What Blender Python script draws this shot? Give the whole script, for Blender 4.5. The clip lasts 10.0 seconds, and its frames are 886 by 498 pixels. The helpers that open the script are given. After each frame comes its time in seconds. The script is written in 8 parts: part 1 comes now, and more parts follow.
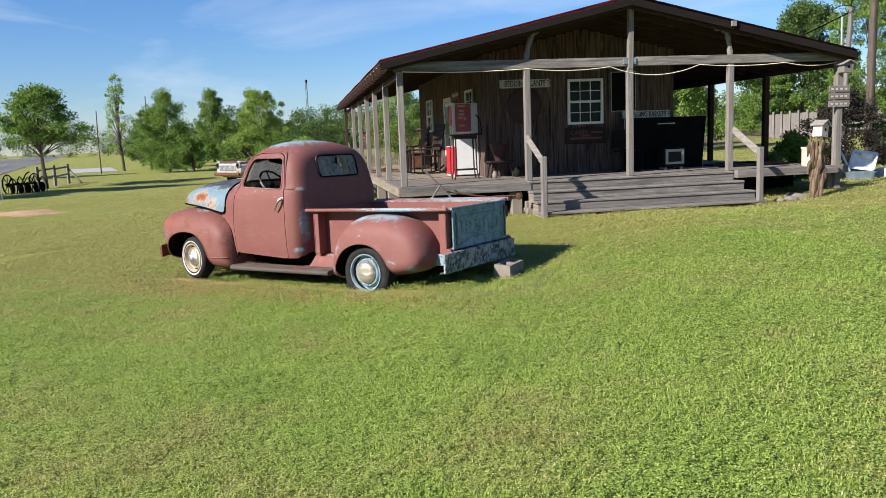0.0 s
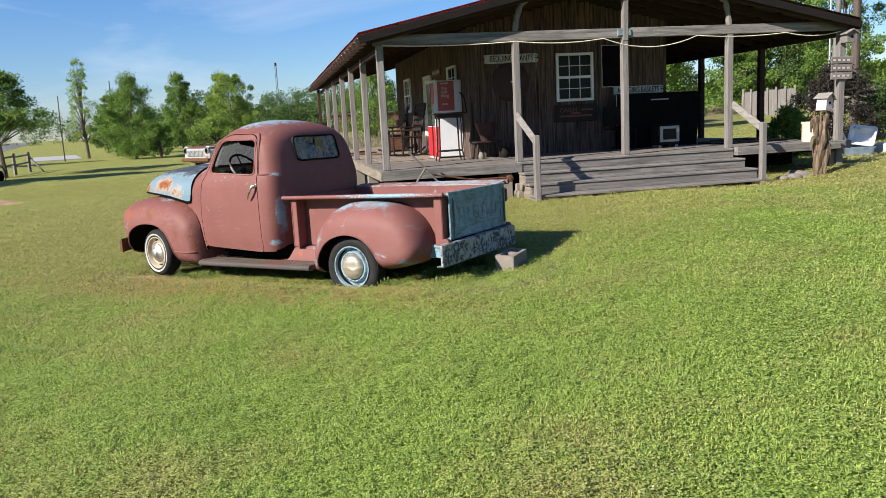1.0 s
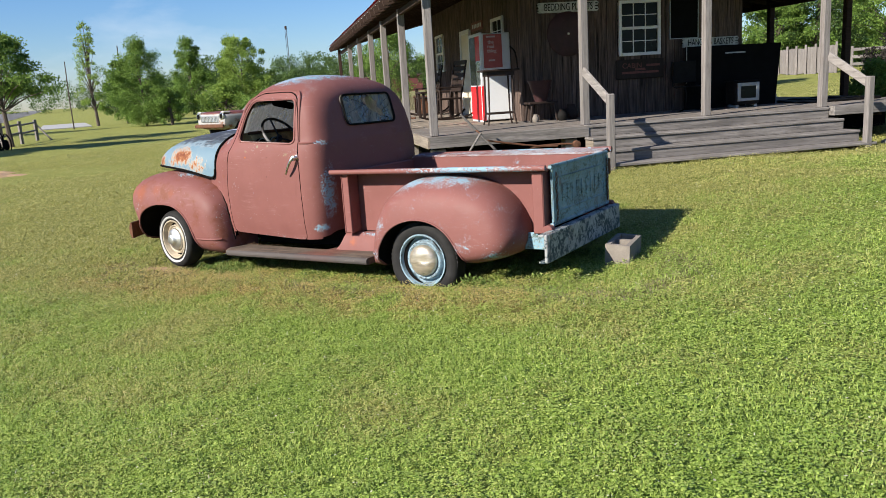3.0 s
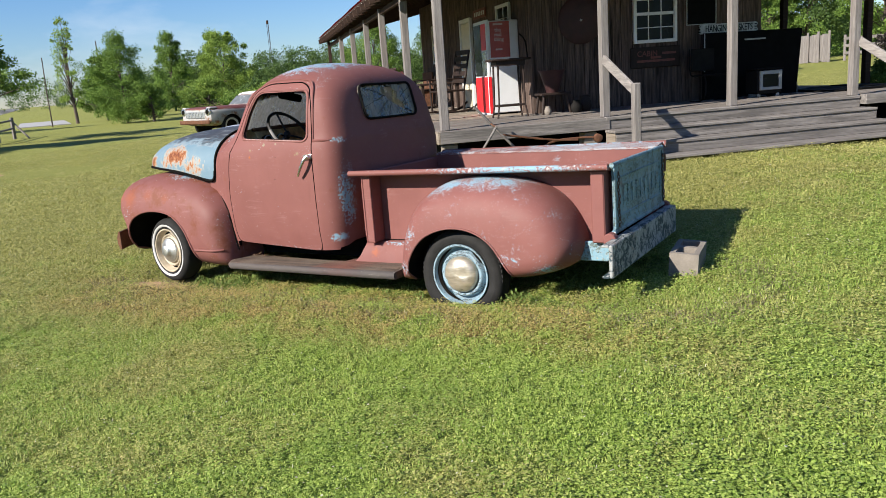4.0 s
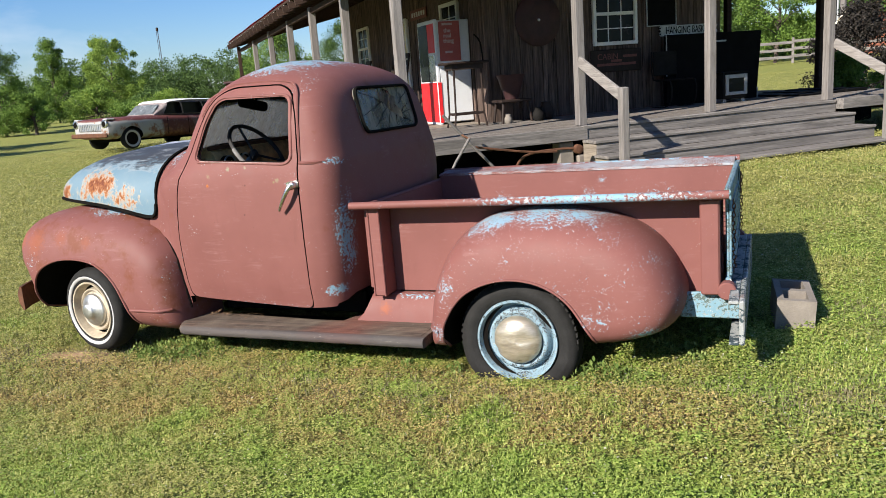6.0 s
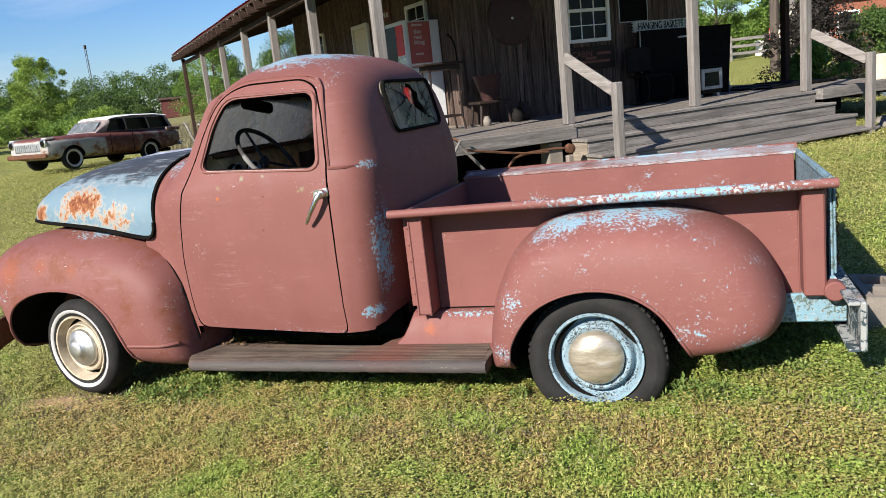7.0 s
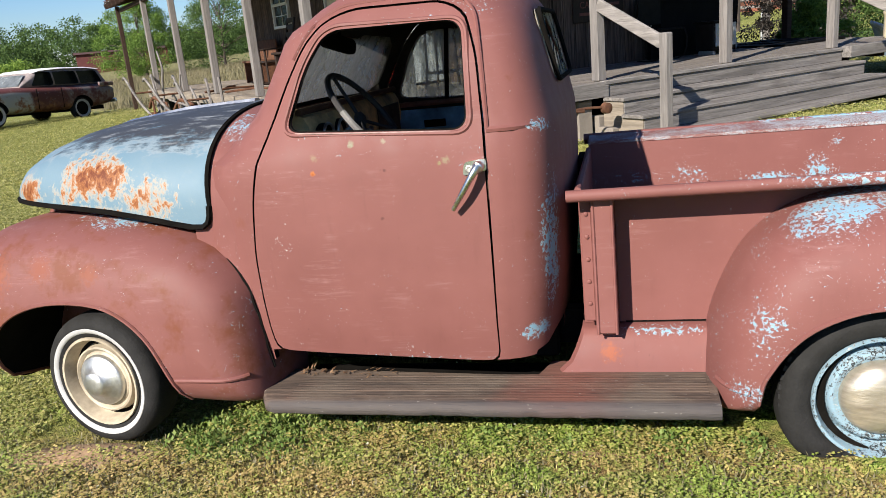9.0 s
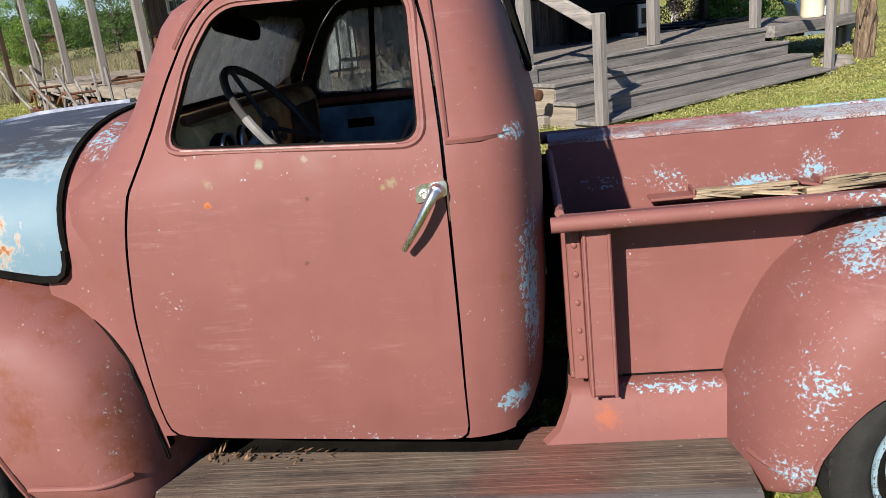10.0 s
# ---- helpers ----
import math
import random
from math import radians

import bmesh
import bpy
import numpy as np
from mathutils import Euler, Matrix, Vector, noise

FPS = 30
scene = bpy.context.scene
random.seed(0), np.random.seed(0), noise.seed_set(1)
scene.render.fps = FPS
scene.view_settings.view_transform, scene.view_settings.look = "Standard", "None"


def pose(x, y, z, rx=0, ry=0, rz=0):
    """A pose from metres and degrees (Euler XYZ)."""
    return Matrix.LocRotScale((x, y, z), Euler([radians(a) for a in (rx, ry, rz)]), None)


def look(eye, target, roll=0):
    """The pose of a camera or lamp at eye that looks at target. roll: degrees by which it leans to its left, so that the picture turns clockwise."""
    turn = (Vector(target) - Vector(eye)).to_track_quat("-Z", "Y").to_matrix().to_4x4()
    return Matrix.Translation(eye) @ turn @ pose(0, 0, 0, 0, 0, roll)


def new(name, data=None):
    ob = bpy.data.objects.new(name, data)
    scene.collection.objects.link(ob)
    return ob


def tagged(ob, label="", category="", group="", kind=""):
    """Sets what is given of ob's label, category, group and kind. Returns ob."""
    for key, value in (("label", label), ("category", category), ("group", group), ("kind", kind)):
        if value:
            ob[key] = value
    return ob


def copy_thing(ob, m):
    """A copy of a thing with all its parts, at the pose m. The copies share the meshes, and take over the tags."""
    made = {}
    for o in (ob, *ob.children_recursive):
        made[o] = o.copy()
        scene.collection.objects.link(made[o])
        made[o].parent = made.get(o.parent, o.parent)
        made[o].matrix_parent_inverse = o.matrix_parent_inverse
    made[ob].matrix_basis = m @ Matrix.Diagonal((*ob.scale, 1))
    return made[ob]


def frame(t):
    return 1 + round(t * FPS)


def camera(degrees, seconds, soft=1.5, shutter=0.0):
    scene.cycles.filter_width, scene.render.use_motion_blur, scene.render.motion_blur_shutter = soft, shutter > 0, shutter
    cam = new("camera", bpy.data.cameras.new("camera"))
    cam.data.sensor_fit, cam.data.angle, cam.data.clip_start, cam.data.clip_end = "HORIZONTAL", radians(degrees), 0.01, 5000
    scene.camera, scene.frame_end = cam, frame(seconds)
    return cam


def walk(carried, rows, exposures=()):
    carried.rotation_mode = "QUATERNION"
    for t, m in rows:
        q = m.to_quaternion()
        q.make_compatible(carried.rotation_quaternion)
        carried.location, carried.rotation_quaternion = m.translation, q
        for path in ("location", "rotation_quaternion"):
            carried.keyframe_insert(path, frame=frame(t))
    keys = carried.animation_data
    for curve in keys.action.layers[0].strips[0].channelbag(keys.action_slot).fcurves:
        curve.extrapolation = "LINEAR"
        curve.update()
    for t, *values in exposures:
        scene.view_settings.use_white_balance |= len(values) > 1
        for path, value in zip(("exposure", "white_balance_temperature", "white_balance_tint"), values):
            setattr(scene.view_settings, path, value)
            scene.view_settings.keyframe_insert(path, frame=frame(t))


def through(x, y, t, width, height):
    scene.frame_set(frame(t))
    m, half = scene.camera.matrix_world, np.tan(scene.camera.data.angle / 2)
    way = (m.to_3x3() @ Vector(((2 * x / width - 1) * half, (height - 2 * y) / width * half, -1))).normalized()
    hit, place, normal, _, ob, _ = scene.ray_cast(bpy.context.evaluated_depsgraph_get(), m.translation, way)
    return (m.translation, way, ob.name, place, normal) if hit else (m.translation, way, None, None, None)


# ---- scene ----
cam = camera(59.5, 10.0, soft=0.8)
PATH = [
    (0, (-0.092, 0.1477, 1.6745), (-1.1602, 1.8146, 1.3919), -2.29),
    (0.5, (-0.4395, 0.4642, 1.6355), (-1.4593, 2.1556, 1.3232), -3.05),
    (1, (-0.7684, 0.816, 1.6233), (-1.7779, 2.5112, 1.2941), -3.05),
    (1.5, (-1.1013, 1.062, 1.6136), (-2.1449, 2.7372, 1.2872), -3.87),
    (2, (-1.4263, 1.3369, 1.6066), (-2.4535, 3.0157, 1.2514), -4.76),
    (2.5, (-1.7972, 1.6738, 1.593), (-2.8258, 3.344, 1.2019), -3.46),
    (2.7, (-1.9618, 1.7724, 1.567), (-2.9933, 3.4384, 1.165), -3.47),
    (3.8, (-2.8038, 2.3704, 1.5535), (-3.8138, 4.0409, 1.1217), -4.05),
    (4, (-2.9576, 2.4432, 1.5402), (-3.9527, 4.1237, 1.1074), -4.14),
    (4.5, (-3.2887, 2.7152, 1.5391), (-4.2227, 4.4298, 1.1057), -4.5),
    (5, (-3.6129, 3.0096, 1.5539), (-4.5199, 4.737, 1.1126), -3.68),
    (5.5, (-3.9639, 3.1825, 1.5441), (-4.8029, 4.946, 1.1143), -3.73),
    (5.7, (-4.1009, 3.2495, 1.5431), (-4.911, 5.0281, 1.1174), -4.11),
    (6.8, (-4.9159, 3.5586, 1.5405), (-5.5809, 5.393, 1.101), -5.32),
    (7, (-5.0272, 3.6208, 1.4899), (-5.6625, 5.4705, 1.0706), -6.1),
    (7.5, (-5.4043, 3.8229, 1.4923), (-5.9974, 5.6834, 1.0615), -7.37),
    (8, (-5.7861, 3.9126, 1.4713), (-6.3386, 5.7776, 1.0021), -6.45),
    (8.5, (-6.0629, 4.1264, 1.457), (-6.5957, 5.9836, 0.9391), -5.94),
    (9, (-6.2931, 4.4336, 1.4639), (-6.7537, 6.3056, 0.9318), -5.29),
    (9.5, (-6.471, 4.7426, 1.4575), (-6.7775, 6.6434, 0.9152), -4.9),
    (10, (-6.529, 5.1156, 1.4538), (-6.7748, 7.0116, 0.8654), -5.77),
]
walk(cam, [(t, look(eye, target, roll)) for t, eye, target, roll in PATH])

# ---- world and sun ----
SUN_TRAVEL = Vector((0.40, 1.0, -0.66)).normalized()
sun_data = bpy.data.lights.new("sun", "SUN")
sun_data.energy, sun_data.angle, sun_data.color = 5.0, radians(0.55), (1.0, 0.94, 0.85)
sun = new("sun", sun_data)
sun.matrix_world = SUN_TRAVEL.to_track_quat("-Z", "Y").to_matrix().to_4x4()
SUN_ELEV = math.asin(-SUN_TRAVEL.z)
SUN_ROT = math.atan2(-SUN_TRAVEL.x, -SUN_TRAVEL.y)

world = bpy.data.worlds.new("world")
scene.world = world
world.use_nodes = True
wn, wl = world.node_tree.nodes, world.node_tree.links
wn.clear()
w_out, w_bg, w_sky = wn.new("ShaderNodeOutputWorld"), wn.new("ShaderNodeBackground"), wn.new("ShaderNodeTexSky")
w_sky.sky_type, w_sky.sun_disc = "NISHITA", False
w_sky.sun_elevation, w_sky.sun_rotation = SUN_ELEV, SUN_ROT
w_sky.air_density, w_sky.dust_density, w_sky.ozone_density = 1.15, 0.0, 5.5
# thin cirrus
w_co, w_map, w_noise, w_ramp, w_mix = wn.new("ShaderNodeTexCoord"), wn.new("ShaderNodeMapping"), wn.new("ShaderNodeTexNoise"), wn.new("ShaderNodeValToRGB"), wn.new("ShaderNodeMix")
w_map.inputs["Scale"].default_value = (1.6, 2.6, 9.0)
w_map.inputs["Rotation"].default_value = (0.25, 0.1, 0.6)
w_noise.inputs["Scale"].default_value, w_noise.inputs["Detail"].default_value, w_noise.inputs["Roughness"].default_value = 1.3, 7.0, 0.55
w_noise.inputs["Distortion"].default_value = 0.6
w_ramp.color_ramp.elements[0].position, w_ramp.color_ramp.elements[1].position = 0.49, 0.86
w_ramp.color_ramp.elements[1].color = (0.55, 0.55, 0.55, 1)
w_mix.data_type = "RGBA"
w_mix.inputs["B"].default_value = (9.0, 9.6, 10.5, 1)
wl.new(w_co.outputs["Generated"], w_map.inputs["Vector"])
wl.new(w_map.outputs["Vector"], w_noise.inputs["Vector"])
wl.new(w_noise.outputs["Fac"], w_ramp.inputs["Fac"])
wl.new(w_ramp.outputs["Color"], w_mix.inputs["Factor"])
w_hue = wn.new("ShaderNodeHueSaturation")
w_hue.inputs["Saturation"].default_value = 1.12
wl.new(w_sky.outputs["Color"], w_hue.inputs["Color"])
w_tint = wn.new("ShaderNodeMix")
w_tint.data_type, w_tint.blend_type = "RGBA", "MULTIPLY"
w_tint.inputs["Factor"].default_value = 1.0
w_tint.inputs["B"].default_value = (0.92, 1.04, 1.33, 1)
wl.new(w_hue.outputs["Color"], w_tint.inputs["A"])
wl.new(w_tint.outputs["Result"], w_mix.inputs["A"])
wl.new(w_mix.outputs["Result"], w_bg.inputs["Color"])
w_bg.inputs["Strength"].default_value = 0.0505
wl.new(w_bg.outputs["Background"], w_out.inputs["Surface"])
scene.view_settings.exposure = 1.06

# ---- materials ----
class Nodes:
    """A node material under construction."""

    def __init__(self, name):
        self.mat = bpy.data.materials.new(name)
        self.mat.use_nodes = True
        self.n, self.l = self.mat.node_tree.nodes, self.mat.node_tree.links
        self.bsdf = self.n["Principled BSDF"]
        self.out = self.n["Material Output"]
        self.coord = self.n.new("ShaderNodeTexCoord").outputs["Object"]

    def put(self, socket, value):
        if isinstance(value, bpy.types.NodeSocket):
            self.l.new(value, socket)
        elif isinstance(value, (tuple, list)) and len(value) == 3 and socket.type == "RGBA":
            socket.default_value = (*value, 1)
        else:
            socket.default_value = value

    def noise(self, scale, detail=4.0, rough=0.55, stretch=(1, 1, 1), offset=(0, 0, 0), distortion=0.0):
        m = self.n.new("ShaderNodeMapping")
        m.inputs["Scale"].default_value, m.inputs["Location"].default_value = stretch, offset
        self.l.new(self.coord, m.inputs["Vector"])
        t = self.n.new("ShaderNodeTexNoise")
        t.inputs["Scale"].default_value, t.inputs["Detail"].default_value, t.inputs["Roughness"].default_value = scale, detail, rough
        t.inputs["Distortion"].default_value = distortion
        self.l.new(m.outputs["Vector"], t.inputs["Vector"])
        return t.outputs["Fac"]

    def voronoi(self, scale, stretch=(1, 1, 1)):
        m = self.n.new("ShaderNodeMapping")
        m.inputs["Scale"].default_value = stretch
        self.l.new(self.coord, m.inputs["Vector"])
        t = self.n.new("ShaderNodeTexVoronoi")
        t.inputs["Scale"].default_value = scale
        self.l.new(m.outputs["Vector"], t.inputs["Vector"])
        return t.outputs["Distance"]

    def ramp(self, fac, a, b, lo=0.0, hi=1.0):
        t = self.n.new("ShaderNodeMapRange")
        t.clamp = True
        for key, value in (("Value", fac), ("From Min", a), ("From Max", b), ("To Min", lo), ("To Max", hi)):
            self.put(t.inputs[key], value)
        return t.outputs["Result"]

    def math(self, op, a, b=0.0, clamp=False):
        t = self.n.new("ShaderNodeMath")
        t.operation, t.use_clamp = op, clamp
        self.put(t.inputs[0], a)
        self.put(t.inputs[1], b)
        return t.outputs[0]

    def mix(self, fac, a, b):
        t = self.n.new("ShaderNodeMix")
        t.data_type = "RGBA"
        self.put(t.inputs["Factor"], fac)
        self.put(t.inputs["A"], a)
        self.put(t.inputs["B"], b)
        return t.outputs["Result"]

    def xyz(self):
        t = self.n.new("ShaderNodeSeparateXYZ")
        self.l.new(self.coord, t.inputs[0])
        return t.outputs

    def island(self):
        return self.n.new("ShaderNodeNewGeometry").outputs["Random Per Island"]

    def random(self):
        return self.n.new("ShaderNodeObjectInfo").outputs["Random"]

    def bump(self, height, strength=0.3, distance=0.01):
        t = self.n.new("ShaderNodeBump")
        t.inputs["Strength"].default_value, t.inputs["Distance"].default_value = strength, distance
        self.put(t.inputs["Height"], height)
        self.l.new(t.outputs["Normal"], self.bsdf.inputs["Normal"])

    def done(self, colour, rough=0.7, metal=0.0, specular=0.35):
        self.put(self.bsdf.inputs["Base Color"], colour)
        self.put(self.bsdf.inputs["Roughness"], rough)
        self.put(self.bsdf.inputs["Metallic"], metal)
        self.put(self.bsdf.inputs["Specular IOR Level"], specular)
        return self.mat


def shade(c, f):
    return tuple(min(1.0, x * f) for x in c)


def plain(name, colour, rough=0.6, metal=0.0, var=0.25, scale=6.0, grain=90.0, bump=0.15, stretch=(1, 1, 1), specular=0.35):
    """A surface with large blotches, fine grain and slight relief."""
    k = Nodes(name)
    big, small = k.noise(scale, 5, 0.6, stretch), k.noise(grain, 4, 0.6, stretch)
    c = k.mix(k.ramp(big, 0.3, 0.72), shade(colour, 1 - var), shade(colour, 1 + var))
    c = k.mix(k.ramp(small, 0.35, 0.75, 0, 0.35), c, shade(colour, 0.6))
    k.bump(small, bump, 0.004)
    return k.done(c, k.ramp(big, 0.2, 0.8, rough - 0.08, min(1, rough + 0.08)), metal, specular)


def wood(name, colour, axis, dark=0.45, rough=0.85, piece=True, var=0.35):
    """Weathered timber, grain along an axis (0 x, 1 y, 2 z); pieces differ."""
    k = Nodes(name)
    st = [1.0, 1.0, 1.0]
    st[axis] = 0.06
    off = k.random() if piece else k.island()
    v = k.n.new("ShaderNodeVectorMath")
    v.operation = "ADD"
    cmb = k.n.new("ShaderNodeCombineXYZ")
    sh = k.math("MULTIPLY", off, 37.0)
    for i in range(3):
        k.l.new(sh, cmb.inputs[i])
    k.l.new(k.coord, v.inputs[0])
    k.l.new(cmb.outputs[0], v.inputs[1])
    k.coord = v.outputs[0]
    fine, band, blot = k.noise(95, 5, 0.65, st), k.noise(22, 5, 0.6, st, distortion=0.4), k.noise(2.2, 4, 0.6)
    c = k.mix(k.ramp(band, 0.33, 0.68), shade(colour, 1 - var), shade(colour, 1 + var * 0.8))
    c = k.mix(k.ramp(fine, 0.48, 0.72, 0, 0.75), c, shade(colour, dark))
    c = k.mix(k.ramp(blot, 0.5, 0.8, 0, 0.5), c, shade((colour[0] * 1.05, colour[1] * 0.95, colour[2] * 0.85), 0.6))
    c = k.mix(k.math("MULTIPLY", off, 0.5), c, shade(colour, 0.62))
    k.bump(k.math("ADD", fine, k.math("MULTIPLY", band, 0.7)), 0.5, 0.006)
    return k.done(c, rough, 0.0, 0.2)


PRIMER, BLUE, WHITE = (0.170, 0.0635, 0.0540), (0.175, 0.305, 0.39), (0.42, 0.42, 0.41)


def truck_paint(name, amount=0.0, zones=(), base=PRIMER, under=BLUE, gloss=0.62, rust=0.0, spots=(), grain=64):
    """Faded red primer, chipped to old pale blue and white paint. zones: (x, y, z, radius, strength) balls of heavier chipping; spots: (x, z, radius, colour) of rust or lichen."""
    k = Nodes(name)
    o = k.xyz()
    big, mid, fine = k.noise(1.7, 4, 0.6), k.noise(9, 5, 0.65, offset=(3, 1, 7)), k.noise(grain, 7, 0.72, offset=(8, 2, 4), distortion=0.4)
    wear = k.math("MULTIPLY", k.ramp(mid, 0.42, 0.72), 0.13)
    wear = k.math("ADD", wear, amount)
    for (x, y, z, r, s) in zones:
        d = None
        for axis, centre in enumerate((x, y, z)):
            q = k.math("POWER", k.math("DIVIDE", k.math("SUBTRACT", o[axis], centre), r[axis] if isinstance(r, tuple) else r), 2.0)
            d = q if d is None else k.math("ADD", d, q)
        wear = k.math("ADD", wear, k.ramp(d, 0.1, 1.0, s, 0.0))
    speck = k.ramp(k.noise(80, 5, 0.75, offset=(6, 1, 3)), 0.650, 0.662)
    over = k.math("SUBTRACT", fine, k.math("SUBTRACT", 0.755, wear))
    chip, deep = k.math("MAXIMUM", k.ramp(over, -0.005, 0.005), k.math("MULTIPLY", speck, k.ramp(wear, 0.05, 0.10))), k.ramp(over, 0.004, 0.018)
    c = k.mix(k.ramp(big, 0.3, 0.75), shade(base, 0.88), (base[0] * 1.12, base[1] * 1.18, base[2] * 1.20))
    c = k.mix(k.ramp(mid, 0.30, 0.50, 0.22, 0.0), c, shade(base, 0.76))
    scuff = k.noise(15, 6, 0.78, (0.28, 0.28, 3.2), offset=(5, 5, 1))
    place = k.ramp(k.noise(4.6, 3, 0.6, offset=(7, 3, 5)), 0.53, 0.62)
    c = k.mix(k.math("MULTIPLY", place, k.ramp(scuff, 0.52, 0.70, 0, 0.5)), c, (min(1, base[0] * 1.45), min(1, base[1] * 2.1), min(1, base[2] * 2.3)))
    run = k.noise(20, 5, 0.7, (1.4, 1.4, 0.16), offset=(1, 4, 2))
    c = k.mix(k.ramp(run, 0.60, 0.80, 0, 0.3), c, shade(base, 0.6))
    c = k.mix(k.ramp(k.noise(44, 4, 0.7), 0.68, 0.76, 0, 0.6), c, shade(base, 0.45))
    c = k.mix(k.ramp(k.noise(120, 3, 0.6, offset=(4, 4, 4)), 0.735, 0.755, 0, 0.8), c, (0.44, 0.37, 0.33))
    if rust:
        stain = k.ramp(k.noise(5, 6, 0.7, offset=(2, 2, 9)), 0.72 - rust, 0.84 - rust, 0, 0.8)
        c = k.mix(stain, c, (0.136, 0.042, 0.019))
    for (x, z, r, colour) in spots:
        d = k.math("ADD", k.math("POWER", k.math("SUBTRACT", o[0], x), 2.0), k.math("POWER", k.math("SUBTRACT", o[2], z), 2.0))
        d = k.math("ADD", k.math("SQRT", d), k.math("MULTIPLY", k.math("SUBTRACT", fine, 0.5), r * 2.2))
        c = k.mix(k.ramp(d, r * 0.25, r * 0.75, 0.7, 0.0), c, colour)
    c = k.mix(chip, c, k.mix(k.math("MULTIPLY", deep, k.ramp(mid, 0.36, 0.46)), WHITE, under))
    k.bump(k.math("SUBTRACT", k.math("ADD", k.math("MULTIPLY", fine, 0.12), k.math("MULTIPLY", big, 0.5)), k.math("MULTIPLY", chip, 0.9)), 0.4, 0.002)
    return k.done(c, k.ramp(mid, 0.2, 0.8, gloss - 0.1, gloss + 0.14), 0.0, 0.25)


MAT = {}
MAT["wood_x"] = wood("grey_timber_x", (0.20, 0.182, 0.168), 0, 0.22, 0.85, True, 0.5)
MAT["wood_y"] = wood("grey_timber_y", (0.2516, 0.2278, 0.2108), 1, 0.3)
MAT["wood_z"] = wood("grey_timber_z", (0.2142, 0.1938, 0.1802), 2, 0.3)
MAT["deck_y"] = wood("deck_timber_y", (0.2516, 0.2108, 0.1666), 1, 0.35)
MAT["deck_x"] = wood("deck_timber_x", (0.1938, 0.17, 0.1496), 0, 0.22, 0.85, True, 0.5)
MAT["board"] = wood("barn_board", (0.112, 0.078, 0.063), 2, 0.16, 0.9, True, 0.95)
MAT["barge"] = wood("bargeboard_timber", (0.013, 0.009, 0.008), 0, 0.5, 0.9, False)
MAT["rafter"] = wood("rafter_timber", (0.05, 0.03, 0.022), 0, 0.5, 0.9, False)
MAT["dark_wood"] = wood("dark_furniture_wood", (0.03, 0.019, 0.015), 2, 0.5, 0.6, False)
MAT["plank_bed"] = wood("bed_plank", (0.2312, 0.1564, 0.0952), 0, 0.1, 0.9, False, 0.8)
MAT["bleached"] = wood("bleached_splinters", (0.30, 0.235, 0.16), 0, 0.25, 0.9, False, 0.9)
MAT["rusty"] = plain("rusty_iron", (0.1156, 0.051, 0.0272), 0.85, 0.2, 0.5, 14, 120, 0.5)
MAT["tin"] = plain("rusty_tin", (0.1088, 0.051, 0.034), 0.7, 0.3, 0.6, 3, 60, 0.3)
MAT["red_tin"] = plain("red_roof_tin", (0.2856, 0.0408, 0.0374), 0.45, 0.0, 0.25, 3, 60, 0.15)
MAT["red_ceiling"] = plain("red_brown_ceiling", (0.13, 0.026, 0.018), 0.8, 0, 0.4, 4, 40, 0.3, specular=0.1)
MAT["black"] = plain("black_paint", (0.006, 0.006, 0.0062), 0.75, 0, 0.4, 5, 80, 0.2, specular=0.04)
MAT["rubber"] = plain("old_rubber", (0.0204, 0.0197, 0.019), 0.8, 0, 0.4, 9, 110, 0.5, specular=0.15)
# serves dark parts, and stands for shade in gaps and voids
MAT["near_black"] = plain("dark_parts_and_shade", (0.008, 0.007, 0.006), 0.95, 0, 0.5, 9, 110, 0.5, specular=0.04)
MAT["white_paint"] = plain("white_paint", (0.72, 0.71, 0.68), 0.5, 0, 0.08, 4, 70, 0.15)
MAT["pink_white"] = plain("pinkish_white_paint", (0.52, 0.42, 0.40), 0.7, 0, 0.2, 12, 80, 0.3)
MAT["white_enamel"] = plain("white_enamel", (0.62, 0.63, 0.64), 0.3, 0, 0.06, 4, 70, 0.05)
MAT["whitewall"] = plain("whitewall", (0.41, 0.40, 0.39), 0.7, 0, 0.15, 9, 90, 0.2)
MAT["cream"] = plain("cream_rim", (0.40, 0.335, 0.245), 0.5, 0, 0.45, 9, 40, 0.2)
MAT["red_paint"] = plain("bright_red", (0.62, 0.02, 0.025), 0.4, 0, 0.15, 5, 80, 0.1)
MAT["chrome"] = plain("dull_chrome", (0.62, 0.61, 0.59), 0.28, 1.0, 0.2, 9, 90, 0.1)
MAT["worn_chrome"] = plain("worn_chrome", (0.55, 0.54, 0.51), 0.42, 0.9, 0.3, 9, 60, 0.3)
MAT["concrete"] = plain("concrete", (0.204, 0.1768, 0.1496), 0.9, 0, 0.2, 9, 120, 0.5)
MAT["clay"] = plain("red_clay", (0.3264, 0.2108, 0.1224), 0.95, 0, 0.25, 4, 70, 0.6)
MAT["bark"] = plain("bark", (0.0884, 0.068, 0.0544), 0.95, 0, 0.4, 8, 60, 0.8, (1, 1, 0.25))
MAT["asphalt"] = plain("sunlit_road", (0.3536, 0.34, 0.3264), 0.65, 0, 0.12, 1, 50, 0.2, specular=0.6)
MAT["seat"] = plain("torn_seat", (0.10, 0.066, 0.05), 0.9, 0, 0.5, 9, 60, 0.6, specular=0.1)
MAT["dash"] = plain("rusty_dash", (0.58, 0.37, 0.16), 0.6, 0, 0.65, 9, 50, 0.6, specular=0.15)
